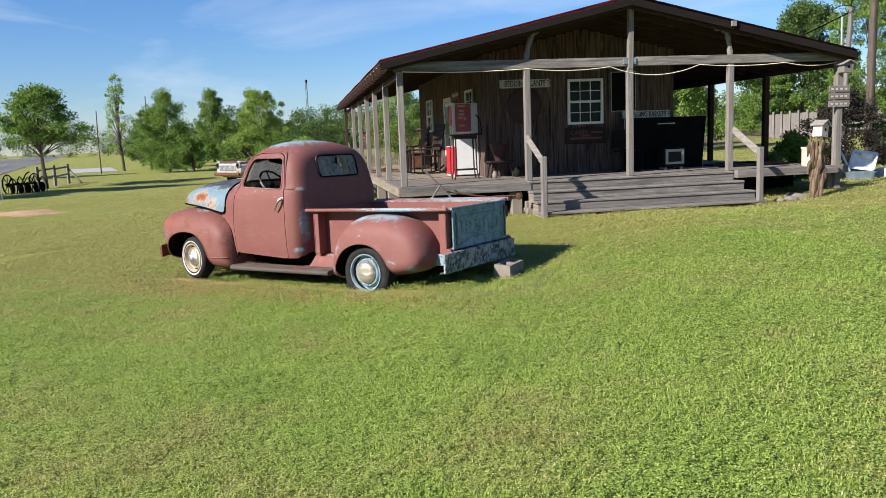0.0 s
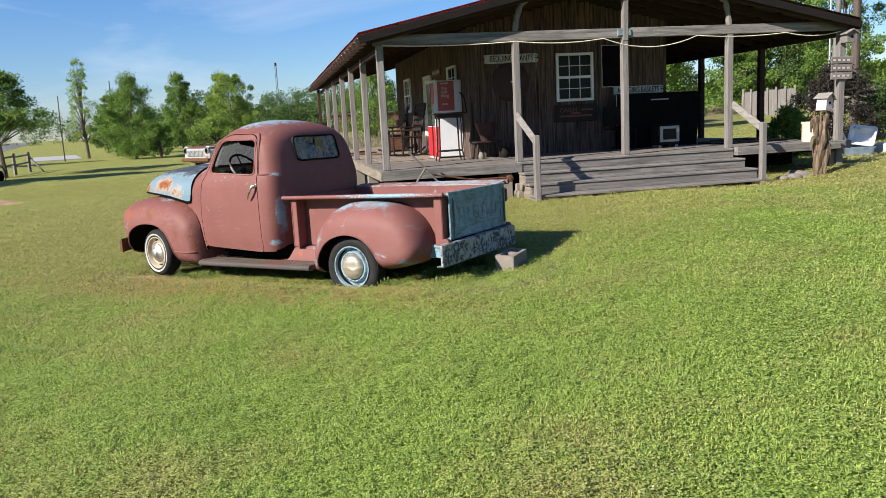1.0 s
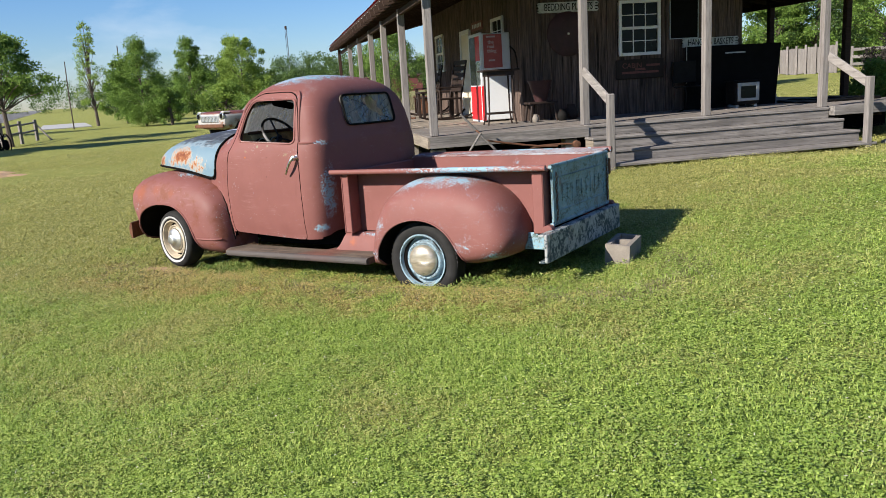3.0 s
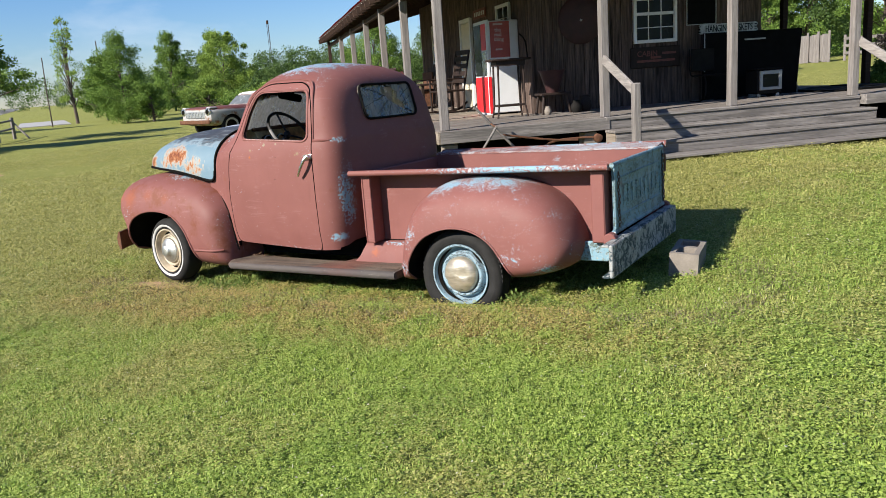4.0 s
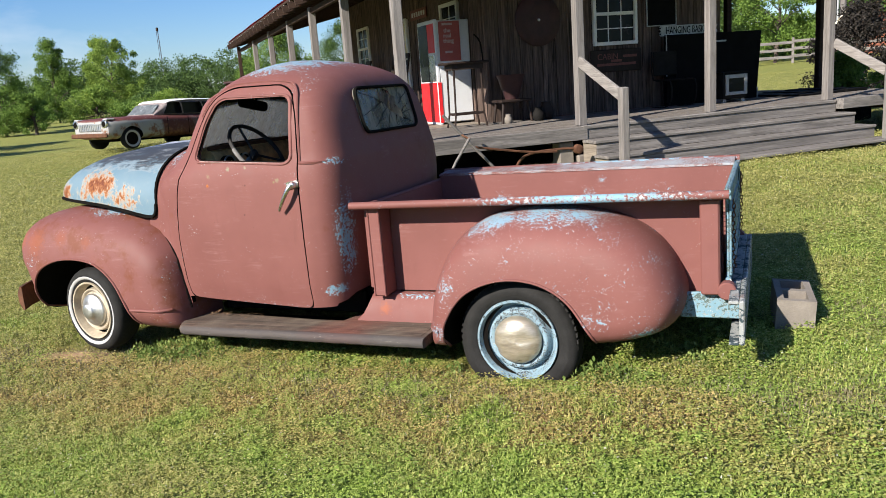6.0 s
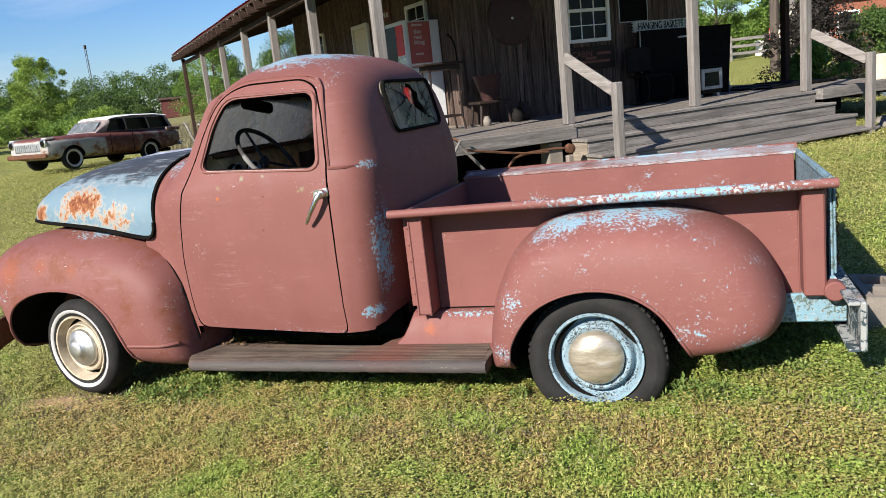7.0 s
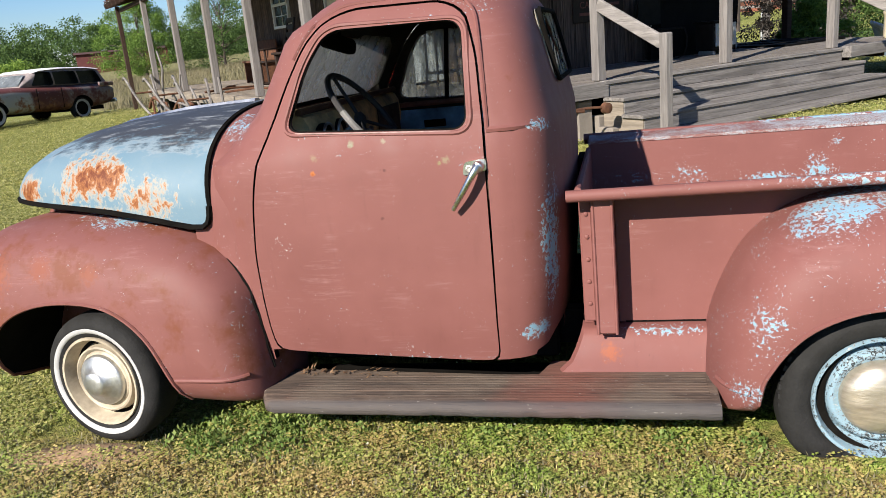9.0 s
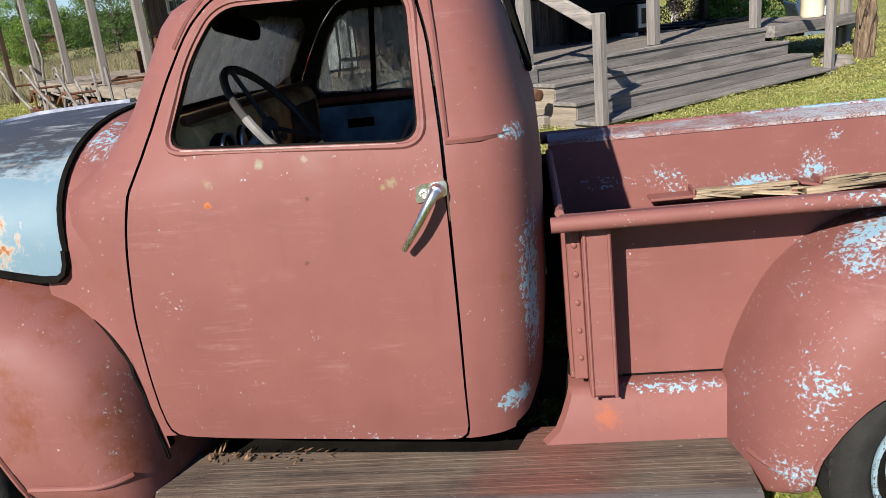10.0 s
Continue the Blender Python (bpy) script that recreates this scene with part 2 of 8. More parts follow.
# near-black base: the shade inside the cab is put into the colour
MAT["inner_shade"] = plain("shaded_cab_inside", (0.026, 0.023, 0.021), 0.7, 0, 0.6, 9, 60, 0.3, specular=0.1)
MAT["door_blue"] = plain("worn_blue_door_card", (0.17, 0.40, 0.58), 0.6, 0, 0.7, 5, 50, 0.3)
MAT["cavity"] = plain("dark_interior", (0.05, 0.045, 0.04), 0.8, 0, 0.5, 6, 60, 0.2)
MAT["grey_pipe"] = plain("grey_steel", (0.35, 0.36, 0.36), 0.5, 0.5, 0.2, 6, 60, 0.1)
MAT["wheel_black"] = plain("aged_black_plastic", (0.028, 0.025, 0.024), 0.55, 0, 0.4, 12, 60, 0.2)
MAT["bare_rim"] = plain("bare_plastic_core", (0.17, 0.16, 0.15), 0.7, 0, 0.3, 12, 60, 0.2)
MAT["rafter_red"] = plain("red_brown_enamel", (0.22, 0.09, 0.07), 0.6, 0, 0.4, 9, 60, 0.2)
MAT["sill_pale"] = plain("pale_worn_primer", (0.30, 0.20, 0.18), 0.7, 0, 0.4, 30, 80, 0.2)
MAT["sign_white"] = plain("sign_white", (0.46, 0.46, 0.43), 0.7, 0, 0.45, 12, 50, 0.2)
MAT["pale_cream"] = plain("pale_cream", (0.66, 0.58, 0.43), 0.6, 0, 0.12, 4, 70, 0.1)
MAT["brick"] = plain("brick_wall", (0.2176, 0.0816, 0.051), 0.9, 0, 0.3, 6, 60, 0.3)

MAT["body"] = truck_paint("red_primer", 0.012, [(-2.27, -0.62, 1.21, (0.13, 0.3, 0.09), 0.20), (-1.11, -0.80, 0.40, (0.07, 0.3, 0.05), 0.24), (-1.02, -0.72, 0.66, (0.075, 0.16, 0.42), 0.27), (-1.06, -0.76, 1.14, (0.07, 0.2, 0.035), 0.22), (-1.6, -0.2, 1.71, (0.46, 0.75, 0.12), 0.26), (-1.25, -0.66, 1.60, (0.10, 0.2, 0.10), 0.12), (-1.0, -0.1, 1.66, (0.20, 0.6, 0.08), 0.08)], rust=0.12)
MAT["door"] = truck_paint("red_primer_door", 0.0, [(-1.29, -0.80, 1.06, (0.09, 0.2, 0.07), 0.10), (-1.6, -0.80, 0.315, (0.5, 0.2, 0.035), 0.12), (-1.62, -0.80, 1.165, (0.40, 0.2, 0.02), 0.08), (-1.79, -0.82, 1.11, (0.10, 0.2, 0.06), 0.06)], spots=[(-1.869, 1.039, 0.014, (0.40, 0.12, 0.012)), (-1.869, 1.036, 0.008, (0.20, 0.045, 0.01)), (-1.716, 1.131, 0.020, (0.21, 0.23, 0.15)), (-1.598, 1.133, 0.014, (0.22, 0.19, 0.13)), (-1.860, 1.092, 0.022, (0.20, 0.14, 0.085)), (-1.377, 1.055, 0.020, (0.20, 0.17, 0.10)), (-1.40, 1.045, 0.012, (0.19, 0.18, 0.08)), (-1.627, 0.863, 0.010, (0.08, 0.03, 0.025)), (-1.60, 1.035, 0.009, (0.08, 0.03, 0.025))])
MAT["rear_fender"] = truck_paint("red_primer_rear_fender", 0.065, [(0.22, -0.80, 0.86, (0.62, 0.40, 0.12), 0.18), (-0.20, -0.80, 0.81, (0.20, 0.26, 0.12), 0.16), (-0.36, -0.92, 0.45, (0.08, 0.15, 0.2), 0.08), (0.42, -0.93, 0.36, (0.10, 0.2, 0.12), 0.06), (0.66, -0.85, 0.24, (0.12, 0.3, 0.07), 0.14), (-0.42, -0.93, 0.22, (0.08, 0.2, 0.08), 0.10)], grain=80)
MAT["front_fender"] = truck_paint("red_primer_front_fender", 0.02, [(-2.62, -0.70, 0.92, (0.45, 0.25, 0.09), 0.25), (-3.3, -0.9, 0.62, (0.12, 0.3, 0.12), 0.08), (-2.22, -0.9, 0.55, (0.05, 0.3, 0.3), 0.05)], rust=0.22, spots=[(-3.25, 0.72, 0.13, (0.21, 0.060, 0.028)), (-3.02, 0.745, 0.08, (0.19, 0.055, 0.028)), (-3.42, 0.73, 0.10, (0.22, 0.065, 0.03)), (-2.80, 0.72, 0.06, (0.19, 0.055, 0.028))])
MAT["bed"] = truck_paint("red_primer_bed", 0.0, [(-0.66, -0.60, 0.335, (0.26, 0.08, 0.022), 0.19), (-0.465, 0.53, 0.69, (0.13, 0.1, 0.11), 0.165), (-0.20, 0.53, 0.665, (0.18, 0.1, 0.06), 0.145), (-0.05, 0.53, 0.66, (0.17, 0.1, 0.06), 0.135), (0.10, 0.53, 0.735, (0.09, 0.1, 0.10), 0.125), (0.19, 0.53, 0.826, (0.07, 0.1, 0.05), 0.13), (0.15, 0.53, 0.67, (0.10, 0.1, 0.06), 0.14), (-0.80, 0.53, 0.71, (0.25, 0.1, 0.06), 0.14), (0.55, 0.53, 0.70, (0.25, 0.1, 0.12), 0.15)], spots=[(-0.86, 0.27, 0.055, (0.27, 0.075, 0.03))])
MAT["rail_top"] = truck_paint("red_primer_flange", 0.185, [(0.5, 0.62, 0.92, (0.7, 0.2, 0.1), 0.07)], under=(0.30, 0.32, 0.34), grain=150)
MAT["rail"] = truck_paint("red_primer_rail", 0.04, [(0.35, 0.0, 0.90, (0.95, 1.6, 0.09), 0.27)])
MAT["tail"] = truck_paint("blue_tailgate", 0.20, base=(0.1564, 0.2584, 0.3128), under=(0.0748, 0.1088, 0.102), gloss=0.55, rust=0.14)
MAT["bumper"] = truck_paint("white_bumper", 0.23, base=(0.272, 0.272, 0.2584), under=(0.034, 0.051, 0.0578), gloss=0.6, rust=0.17, grain=30)
MAT["blue_rim"] = truck_paint("blue_rim", 0.175, base=(0.20, 0.285, 0.335), under=(0.0238, 0.0306, 0.034), gloss=0.5, grain=105)


def hood_paint():
    """Old pale blue paint, worn to dark pewter and chalk on top, rust flowers on the flank."""
    k = Nodes("hood_blue_rust")
    o = k.xyz()
    big, fine, mid = k.noise(3.5, 5, 0.6), k.noise(34, 7, 0.75, (1, 1, 0.7), distortion=0.5), k.noise(10, 6, 0.68, (1, 1, 0.6))
    c = k.mix(k.ramp(big, 0.3, 0.75), (0.100, 0.168, 0.215), (0.135, 0.195, 0.232))
    c = k.mix(k.ramp(mid, 0.52, 0.74, 0, 0.45), c, (0.1904, 0.2244, 0.2346))
    level = k.math("ADD", o[2], k.math("ADD", k.math("MULTIPLY", k.math("SUBTRACT", mid, 0.5), 0.16), k.math("MULTIPLY", k.math("SUBTRACT", k.noise(12, 7, 0.7, (0.25, 1, 1)), 0.5), 0.22)))
    top = k.ramp(level, 1.165, 1.205)
    streak = k.noise(17, 7, 0.72, (0.22, 1, 1), offset=(1, 6, 2))
    worn = k.mix(k.ramp(streak, 0.53, 0.68), (0.0374, 0.0408, 0.0476), (0.2448, 0.2584, 0.2652))
    c = k.mix(top, c, worn)
    c = k.mix(k.ramp(k.math("ABSOLUTE", k.math("SUBTRACT", level, 1.165)), 0.0, 0.022, 0.45, 0.0), c, (0.2448, 0.2652, 0.272))
    wear = None
    for (x, z, rx, rz, s) in ((-2.86, 1.06, 0.26, 0.14, 0.30), (-3.28, 1.00, 0.20, 0.11, 0.28), (-2.95, 0.915, 0.5, 0.07, 0.265), (-2.55, 0.84, 0.24, 0.08, 0.265), (-2.60, 0.95, 0.26, 0.15, 0.215), (-3.05, 0.99, 0.30, 0.12, 0.20)):
        d = k.math("ADD", k.math("POWER", k.math("DIVIDE", k.math("SUBTRACT", o[0], x), rx), 2.0), k.math("POWER", k.math("DIVIDE", k.math("SUBTRACT", o[2], z), rz), 2.0))
        w = k.ramp(d, 0.0, 1.0, s, 0.0)
        wear = w if wear is None else k.math("MAXIMUM", wear, w)
    mixd = k.math("ADD", k.math("MULTIPLY", fine, 0.6), k.math("MULTIPLY", mid, 0.4))
    over = k.math("SUBTRACT", mixd, k.math("SUBTRACT", 0.72, wear))
    c = k.mix(k.ramp(over, -0.07, 0.01, 0, 0.7), c, (0.3808, 0.3196, 0.2312))
    r = k.ramp(over, -0.01, 0.04)
    c = k.mix(r, c, k.mix(k.ramp(over, 0.03, 0.12), (0.272, 0.1054, 0.0326), (0.1156, 0.0313, 0.0109)))
    k.bump(k.math("ADD", fine, r), 0.3, 0.002)
    return k.done(c, k.math("ADD", k.ramp(r, 0, 1, 0.50, 0.4), k.math("MULTIPLY", mid, 0.1)), 0.0, 0.25)


MAT["hood"] = hood_paint()


def running_wood():
    """Splintering painted plank: brown, grey and black streaks with pale flecks."""
    k = Nodes("running_board_wood")
    st = (0.05, 1, 1)
    band, fine, blot = k.noise(26, 6, 0.7, st), k.noise(120, 5, 0.7, st), k.noise(3.2, 5, 0.65)
    c = k.mix(k.ramp(band, 0.36, 0.62), (0.040, 0.030, 0.025), (0.125, 0.088, 0.066))
    c = k.mix(k.ramp(blot, 0.44, 0.60, 0, 0.65), c, (0.120, 0.094, 0.072))
    o = k.xyz()
    q = k.math("ADD", k.math("ABSOLUTE", k.math("ADD", o[0], 1.02)), k.math("MULTIPLY", blot, 0.5))
    c = k.mix(k.ramp(q, 0.25, 0.50, 0.65, 0.0), c, (0.150, 0.052, 0.038))
    c = k.mix(k.ramp(k.noise(2.1, 4, 0.6, offset=(5, 2, 2)), 0.56, 0.68, 0, 0.4), c, (0.136, 0.055, 0.0374))
    c = k.mix(k.ramp(fine, 0.55, 0.70, 0, 0.8), c, (0.017, 0.0136, 0.0122))
    c = k.mix(k.ramp(k.math("ABSOLUTE", o[1]), 0.905, 0.925, 0.0, 0.7), c, (0.058, 0.055, 0.056))
    c = k.mix(k.ramp(k.noise(70, 6, 0.75, (0.35, 1, 1), offset=(3, 3, 3)), 0.63, 0.68, 0, 0.85), c, (0.2856, 0.2584, 0.2244))
    k.bump(k.math("ADD", fine, band), 0.7, 0.004)
    return k.done(c, 0.8, 0, 0.25)


MAT["running"] = running_wood()


def glass(name, haze=0.3, tint=(0.9, 0.95, 0.93), film=(0.24, 0.23, 0.21), through=0.5):
    """Window glass with a film of dust."""
    k = Nodes(name)
    dust, front, behind = k.n.new("ShaderNodeMixShader"), k.n.new("ShaderNodeBsdfDiffuse"), k.n.new("ShaderNodeBsdfTranslucent")
    front.inputs["Color"].default_value = behind.inputs["Color"].default_value = (*film, 1)
    dust.inputs[0].default_value = through
    k.l.new(front.outputs[0], dust.inputs[1])
    k.l.new(behind.outputs[0], dust.inputs[2])
    tr = k.n.new("ShaderNodeBsdfTransparent")
    tr.inputs["Color"].default_value = (*tint, 1)
    gl = k.n.new("ShaderNodeBsdfGlossy")
    gl.inputs["Roughness"].default_value = 0.05
    fr = k.n.new("ShaderNodeFresnel")
    fr.inputs["IOR"].default_value = 1.5
    m1, m2 = k.n.new("ShaderNodeMixShader"), k.n.new("ShaderNodeMixShader")
    k.l.new(fr.outputs[0], m1.inputs[0])
    k.l.new(tr.outputs[0], m1.inputs[1])
    k.l.new(gl.outputs[0], m1.inputs[2])
    f = k.ramp(k.noise(5, 6, 0.68, (2.2, 2.2, 0.6)), 0.34, 0.66, haze * 0.3, min(1, haze * 1.6))
    k.l.new(f, m2.inputs[0])
    k.l.new(m1.outputs[0], m2.inputs[1])
    k.l.new(dust.outputs[0], m2.inputs[2])
    k.l.new(m2.outputs[0], k.out.inputs["Surface"])
    k.n.remove(k.bsdf)
    return k.mat


MAT["glass"] = glass("window_glass", 0.10)
MAT["dusty_glass"] = glass("dusty_glass", 0.55, film=(0.38, 0.37, 0.355), through=0.5)
MAT["rear_glass"] = glass("cracked_rear_glass", 0.8, film=(0.36, 0.32, 0.25), through=0.25)


def dark_pane():
    k = Nodes("dark_window_pane")
    return k.done((0.010, 0.013, 0.013), k.ramp(k.noise(6), 0.3, 0.7, 0.12, 0.3), 0.0, 0.14)


MAT["pane"] = dark_pane()
# grey base colour stands for the reflection in the wagon's windscreen
MAT["reflection_pane"] = plain("grey_reflection_glass", (0.13, 0.14, 0.14), 0.25, 0, 0.5, 5, 40, 0.05, specular=0.5)


def drifts(k):
    """Where the lawn is dry and where it is lush."""
    a, b, d = k.noise(0.33, 3, 0.6), k.noise(1.15, 4, 0.65, offset=(4, 9, 0)), k.noise(4.5, 4, 0.65, offset=(2, 3, 0))
    m = k.math("ADD", k.math("MULTIPLY", a, 0.40), k.math("ADD", k.math("MULTIPLY", b, 0.42), k.math("MULTIPLY", d, 0.18)))
    o = k.xyz()
    front = k.math("ADD", k.math("MULTIPLY", k.math("ADD", o[0], 6.538), -0.6776), k.math("MULTIPLY", k.math("SUBTRACT", o[1], 13.282), 0.7354))
    m = k.math("ADD", m, k.ramp(front, -5.5, -1.0, 0.0, 0.20))
    return m, b, d


def straw(k, o, b):
    """The dead strip along the truck's side, broken up by living tufts."""
    q = k.math("ADD", k.math("POWER", k.math("ABSOLUTE", k.math("DIVIDE", k.math("ADD", o[0], 6.5), 2.9)), 4.0), k.math("POWER", k.math("ABSOLUTE", k.math("DIVIDE", k.math("SUBTRACT", o[1], 6.56), 0.68)), 2.5))
    tuft = k.noise(3.4, 5, 0.7, offset=(1, 7, 0))
    return k.math("MULTIPLY", k.ramp(q, 0.2, 1.3, 1.0, 0.0), k.ramp(tuft, 0.42, 0.56, 0.06, 1.0))


def lawn():
    k = Nodes("lawn_soil")
    o = k.xyz()
    m, b, d = drifts(k)
    fine, clump = k.noise(70, 4, 0.7), k.noise(19, 4, 0.65)
    c = k.mix(k.ramp(m, 0.44, 0.60), (0.195, 0.285, 0.045), (0.28, 0.28, 0.080))
    c = k.mix(straw(k, o, b), c, (0.30, 0.195, 0.085))
    far = k.math("ADD", k.math("MULTIPLY", k.math("ADD", o[0], 19.4), 0.647), k.math("MULTIPLY", k.math("SUBTRACT", o[1], 24.0), 0.763))
    field = k.math("MULTIPLY", k.ramp(k.math("ADD", far, k.math("MULTIPLY", b, 3.0)), 1.0, 2.5), k.ramp(o[0], -11.0, -9.0, 1.0, 0.0))
    field = k.math("MULTIPLY", field, k.ramp(far, 46.0, 60.0, 1.0, 0.0))
    c = k.mix(k.math("MULTIPLY", field, 0.8), c, (0.2448, 0.204, 0.1088))
    # dark flecks put the shade between the blades into the ground colour
    c = k.mix(k.ramp(clump, 0.42, 0.60, 0, 0.45), c, (0.05, 0.075, 0.016))
    c = k.mix(k.ramp(fine, 0.45, 0.68, 0, 0.5), c, (0.05, 0.075, 0.016))
    k.bump(k.math("ADD", fine, clump), 0.8, 0.03)
    return k.done(c, 0.95, 0, 0.1)


def turf(name):
    """Mown blades and clover: lush, yellowing and straw ones in drifts."""
    k = Nodes(name)
    o = k.xyz()
    i = k.island()
    m, b, d = drifts(k)
    lush = k.mix(i, (0.178, 0.275, 0.040), (0.390, 0.468, 0.112))
    blue = k.noise(0.8, 3, 0.6, offset=(3, 5, 0))
    lush = k.mix(k.ramp(blue, 0.52, 0.70, 0, 0.35), lush, (0.165, 0.272, 0.048))
    dry = k.mix(i, (0.245, 0.235, 0.062), (0.47, 0.40, 0.165))
    c = k.mix(k.math("MULTIPLY", k.ramp(k.math("ADD", m, k.math("MULTIPLY", k.math("SUBTRACT", i, 0.5), 0.10)), 0.50, 0.63), 0.80), lush, dry)
    c = k.mix(k.math("MULTIPLY", straw(k, o, b), k.ramp(i, 0.1, 0.6, 0.3, 0.85)), c, k.mix(i, (0.33, 0.205, 0.075), (0.54, 0.39, 0.165)))
    c = k.mix(k.ramp(i, 0.993, 0.994), c, (0.46, 0.45, 0.33))
    k.done(c, 0.55, 0, 0.35)
    t = k.n.new("ShaderNodeBsdfTranslucent")
    mx = k.n.new("ShaderNodeMixShader")
    mx.inputs[0].default_value = 0.25
    k.l.new(c, t.inputs["Color"])
    k.l.new(k.bsdf.outputs[0], mx.inputs[1])
    k.l.new(t.outputs[0], mx.inputs[2])
    k.l.new(mx.outputs[0], k.out.inputs["Surface"])
    return k.mat


def blades(name, a, b, dry, patch=0.5, translucent=0.25):
    """Leaves that differ one by one and in drifts."""
    k = Nodes(name)
    i = k.island()
    big = k.noise(0.45, 4, 0.6)
    c = k.mix(i, a, b)
    c = k.mix(k.math("MULTIPLY", k.ramp(big, 0.48, 0.68), k.ramp(i, 0.25, 0.9, 0, patch)), c, dry)
    k.done(c, 0.65, 0, 0.25)
    t = k.n.new("ShaderNodeBsdfTranslucent")
    m = k.n.new("ShaderNodeMixShader")
    m.inputs[0].default_value = translucent
    k.l.new(c, t.inputs["Color"])
    k.l.new(k.bsdf.outputs[0], m.inputs[1])
    k.l.new(t.outputs[0], m.inputs[2])
    k.l.new(m.outputs[0], k.out.inputs["Surface"])
    return k.mat


MAT["lawn"] = lawn()
MAT["litter"] = blades("dead_leaf", (0.10, 0.05, 0.03), (0.30, 0.19, 0.11), (0.20, 0.09, 0.05))
MAT["blade"] = turf("grass_blade")
MAT["weed"] = blades("weed_leaf", (0.0884, 0.1496, 0.0272), (0.2448, 0.3128, 0.0884), (0.272, 0.2584, 0.102), 0.5, 0.3)
MAT["leaf"] = blades("tree_leaf", (0.0705, 0.1369, 0.0216), (0.1991, 0.2987, 0.0581), (0.1742, 0.2489, 0.0539), 0.5, 0.35)
MAT["leaf_dark"] = blades("dark_leaf", (0.0367, 0.0734, 0.018), (0.0979, 0.1591, 0.0367), (0.0734, 0.1142, 0.0326))
MAT["leaf_yellow"] = blades("bright_leaf", (0.1142, 0.1958, 0.0294), (0.2611, 0.3509, 0.0694), (0.2285, 0.3019, 0.0653), 0.5, 0.35)
MAT["leaf_purple"] = blades("purple_leaf", (0.015, 0.0136, 0.0109), (0.0442, 0.0354, 0.0286), (0.0272, 0.034, 0.0204))
MAT["dry_grass"] = blades("dry_grass", (0.1496, 0.1326, 0.0748), (0.272, 0.2312, 0.136), (0.136, 0.1496, 0.0544))

# ---- geometry helpers ----
def mesh_of(name, bm, material, smooth=False, angle=40):
    me = bpy.data.meshes.new(name)
    bmesh.ops.recalc_face_normals(bm, faces=bm.faces)
    bm.to_mesh(me)
    bm.free()
    for m in material if isinstance(material, (list, tuple)) else [material]:
        me.materials.append(m)
    if smooth:
        me.shade_smooth()
        me.set_sharp_from_angle(angle=radians(angle))
    return me


def part(name, bm, material, parent, label="", smooth=False, angle=40):
    ob = new(name, mesh_of(name, bm, material, smooth, angle) if isinstance(bm, bmesh.types.BMesh) else bm)
    ob.parent = parent
    return tagged(ob, label)


def thing(name, label, category, m=None, group="", kind=""):
    ob = new(name)
    ob.empty_display_size = 0.1
    if m is not None:
        ob.matrix_world = m
    return tagged(ob, label, category, group, kind)


def solo(name, bm, material, label, category="", m=None, group="", kind="", smooth=False, angle=40):
    ob = new(name, mesh_of(name, bm, material, smooth, angle))
    if m is not None:
        ob.matrix_world = m
    return tagged(ob, label, category, group, kind)


def fresh():
    return bmesh.new()


def box(bm, x0, x1, y0, y1, z0, z1, bevel=0.0, m=None):
    r = bmesh.ops.create_cube(bm, size=1.0)
    bmesh.ops.transform(bm, matrix=Matrix.LocRotScale(((x0 + x1) / 2, (y0 + y1) / 2, (z0 + z1) / 2), None, (abs(x1 - x0), abs(y1 - y0), abs(z1 - z0))), verts=r["verts"])
    vs = r["verts"]
    if bevel:
        es = list({e for v in vs for e in v.link_edges})
        g = bmesh.ops.bevel(bm, geom=es, offset=bevel, segments=1, affect="EDGES", clamp_overlap=True)
        vs = list({v for f in g["faces"] for v in f.verts} | {v for v in vs if v.is_valid})
    if m is not None:
        bmesh.ops.transform(bm, matrix=m, verts=vs)
    return bm


def boxes(*dims, bevel=0.0):
    bm = fresh()
    for d in dims:
        box(bm, *d, bevel=bevel)
    return bm


def beam(bm, a, b, w, h, bevel=0.006, up=(0, 0, 1)):
    """A squared timber from a to b, w wide and h high."""
    a, b = Vector(a), Vector(b)
    d = b - a
    x = d.normalized()
    y = Vector(up).cross(x)
    y = y.normalized() if y.length > 1e-4 else Vector((1, 0, 0))
    z = x.cross(y)
    m = Matrix((( *x, 0), (*y, 0), (*z, 0), (0, 0, 0, 1))).transposed()
    m.translation = (a + b) / 2
    return box(bm, -d.length / 2, d.length / 2, -w / 2, w / 2, -h / 2, h / 2, bevel, m)


def tube(bm, pts, r, sides=8, closed=False, caps=True):
    """A round bar along points; r one radius or one a point."""
    pts = [Vector(p) for p in pts]
    n = len(pts)
    rs = r if isinstance(r, (list, tuple)) else [r] * n
    rings, ref = [], None
    for i, p in enumerate(pts):
        a, b = (pts[(i - 1) % n], pts[(i + 1) % n]) if closed else (pts[max(0, i - 1)], pts[min(n - 1, i + 1)])
        t = (b - a).normalized()
        if ref is None:
            ref = t.orthogonal().normalized()
        ref = (ref - t * ref.dot(t)).normalized()
        side = t.cross(ref)
        rings.append([bm.verts.new(p + (ref * math.cos(k * math.tau / sides) + side * math.sin(k * math.tau / sides)) * rs[i]) for k in range(sides)])
    for i in range(n if closed else n - 1):
        p, q = rings[i], rings[(i + 1) % n]
        for k in range(sides):
            bm.faces.new((p[k], p[(k + 1) % sides], q[(k + 1) % sides], q[k]))
    if caps and not closed:
        bm.faces.new(rings[0][::-1])
        bm.faces.new(rings[-1])
    return bm


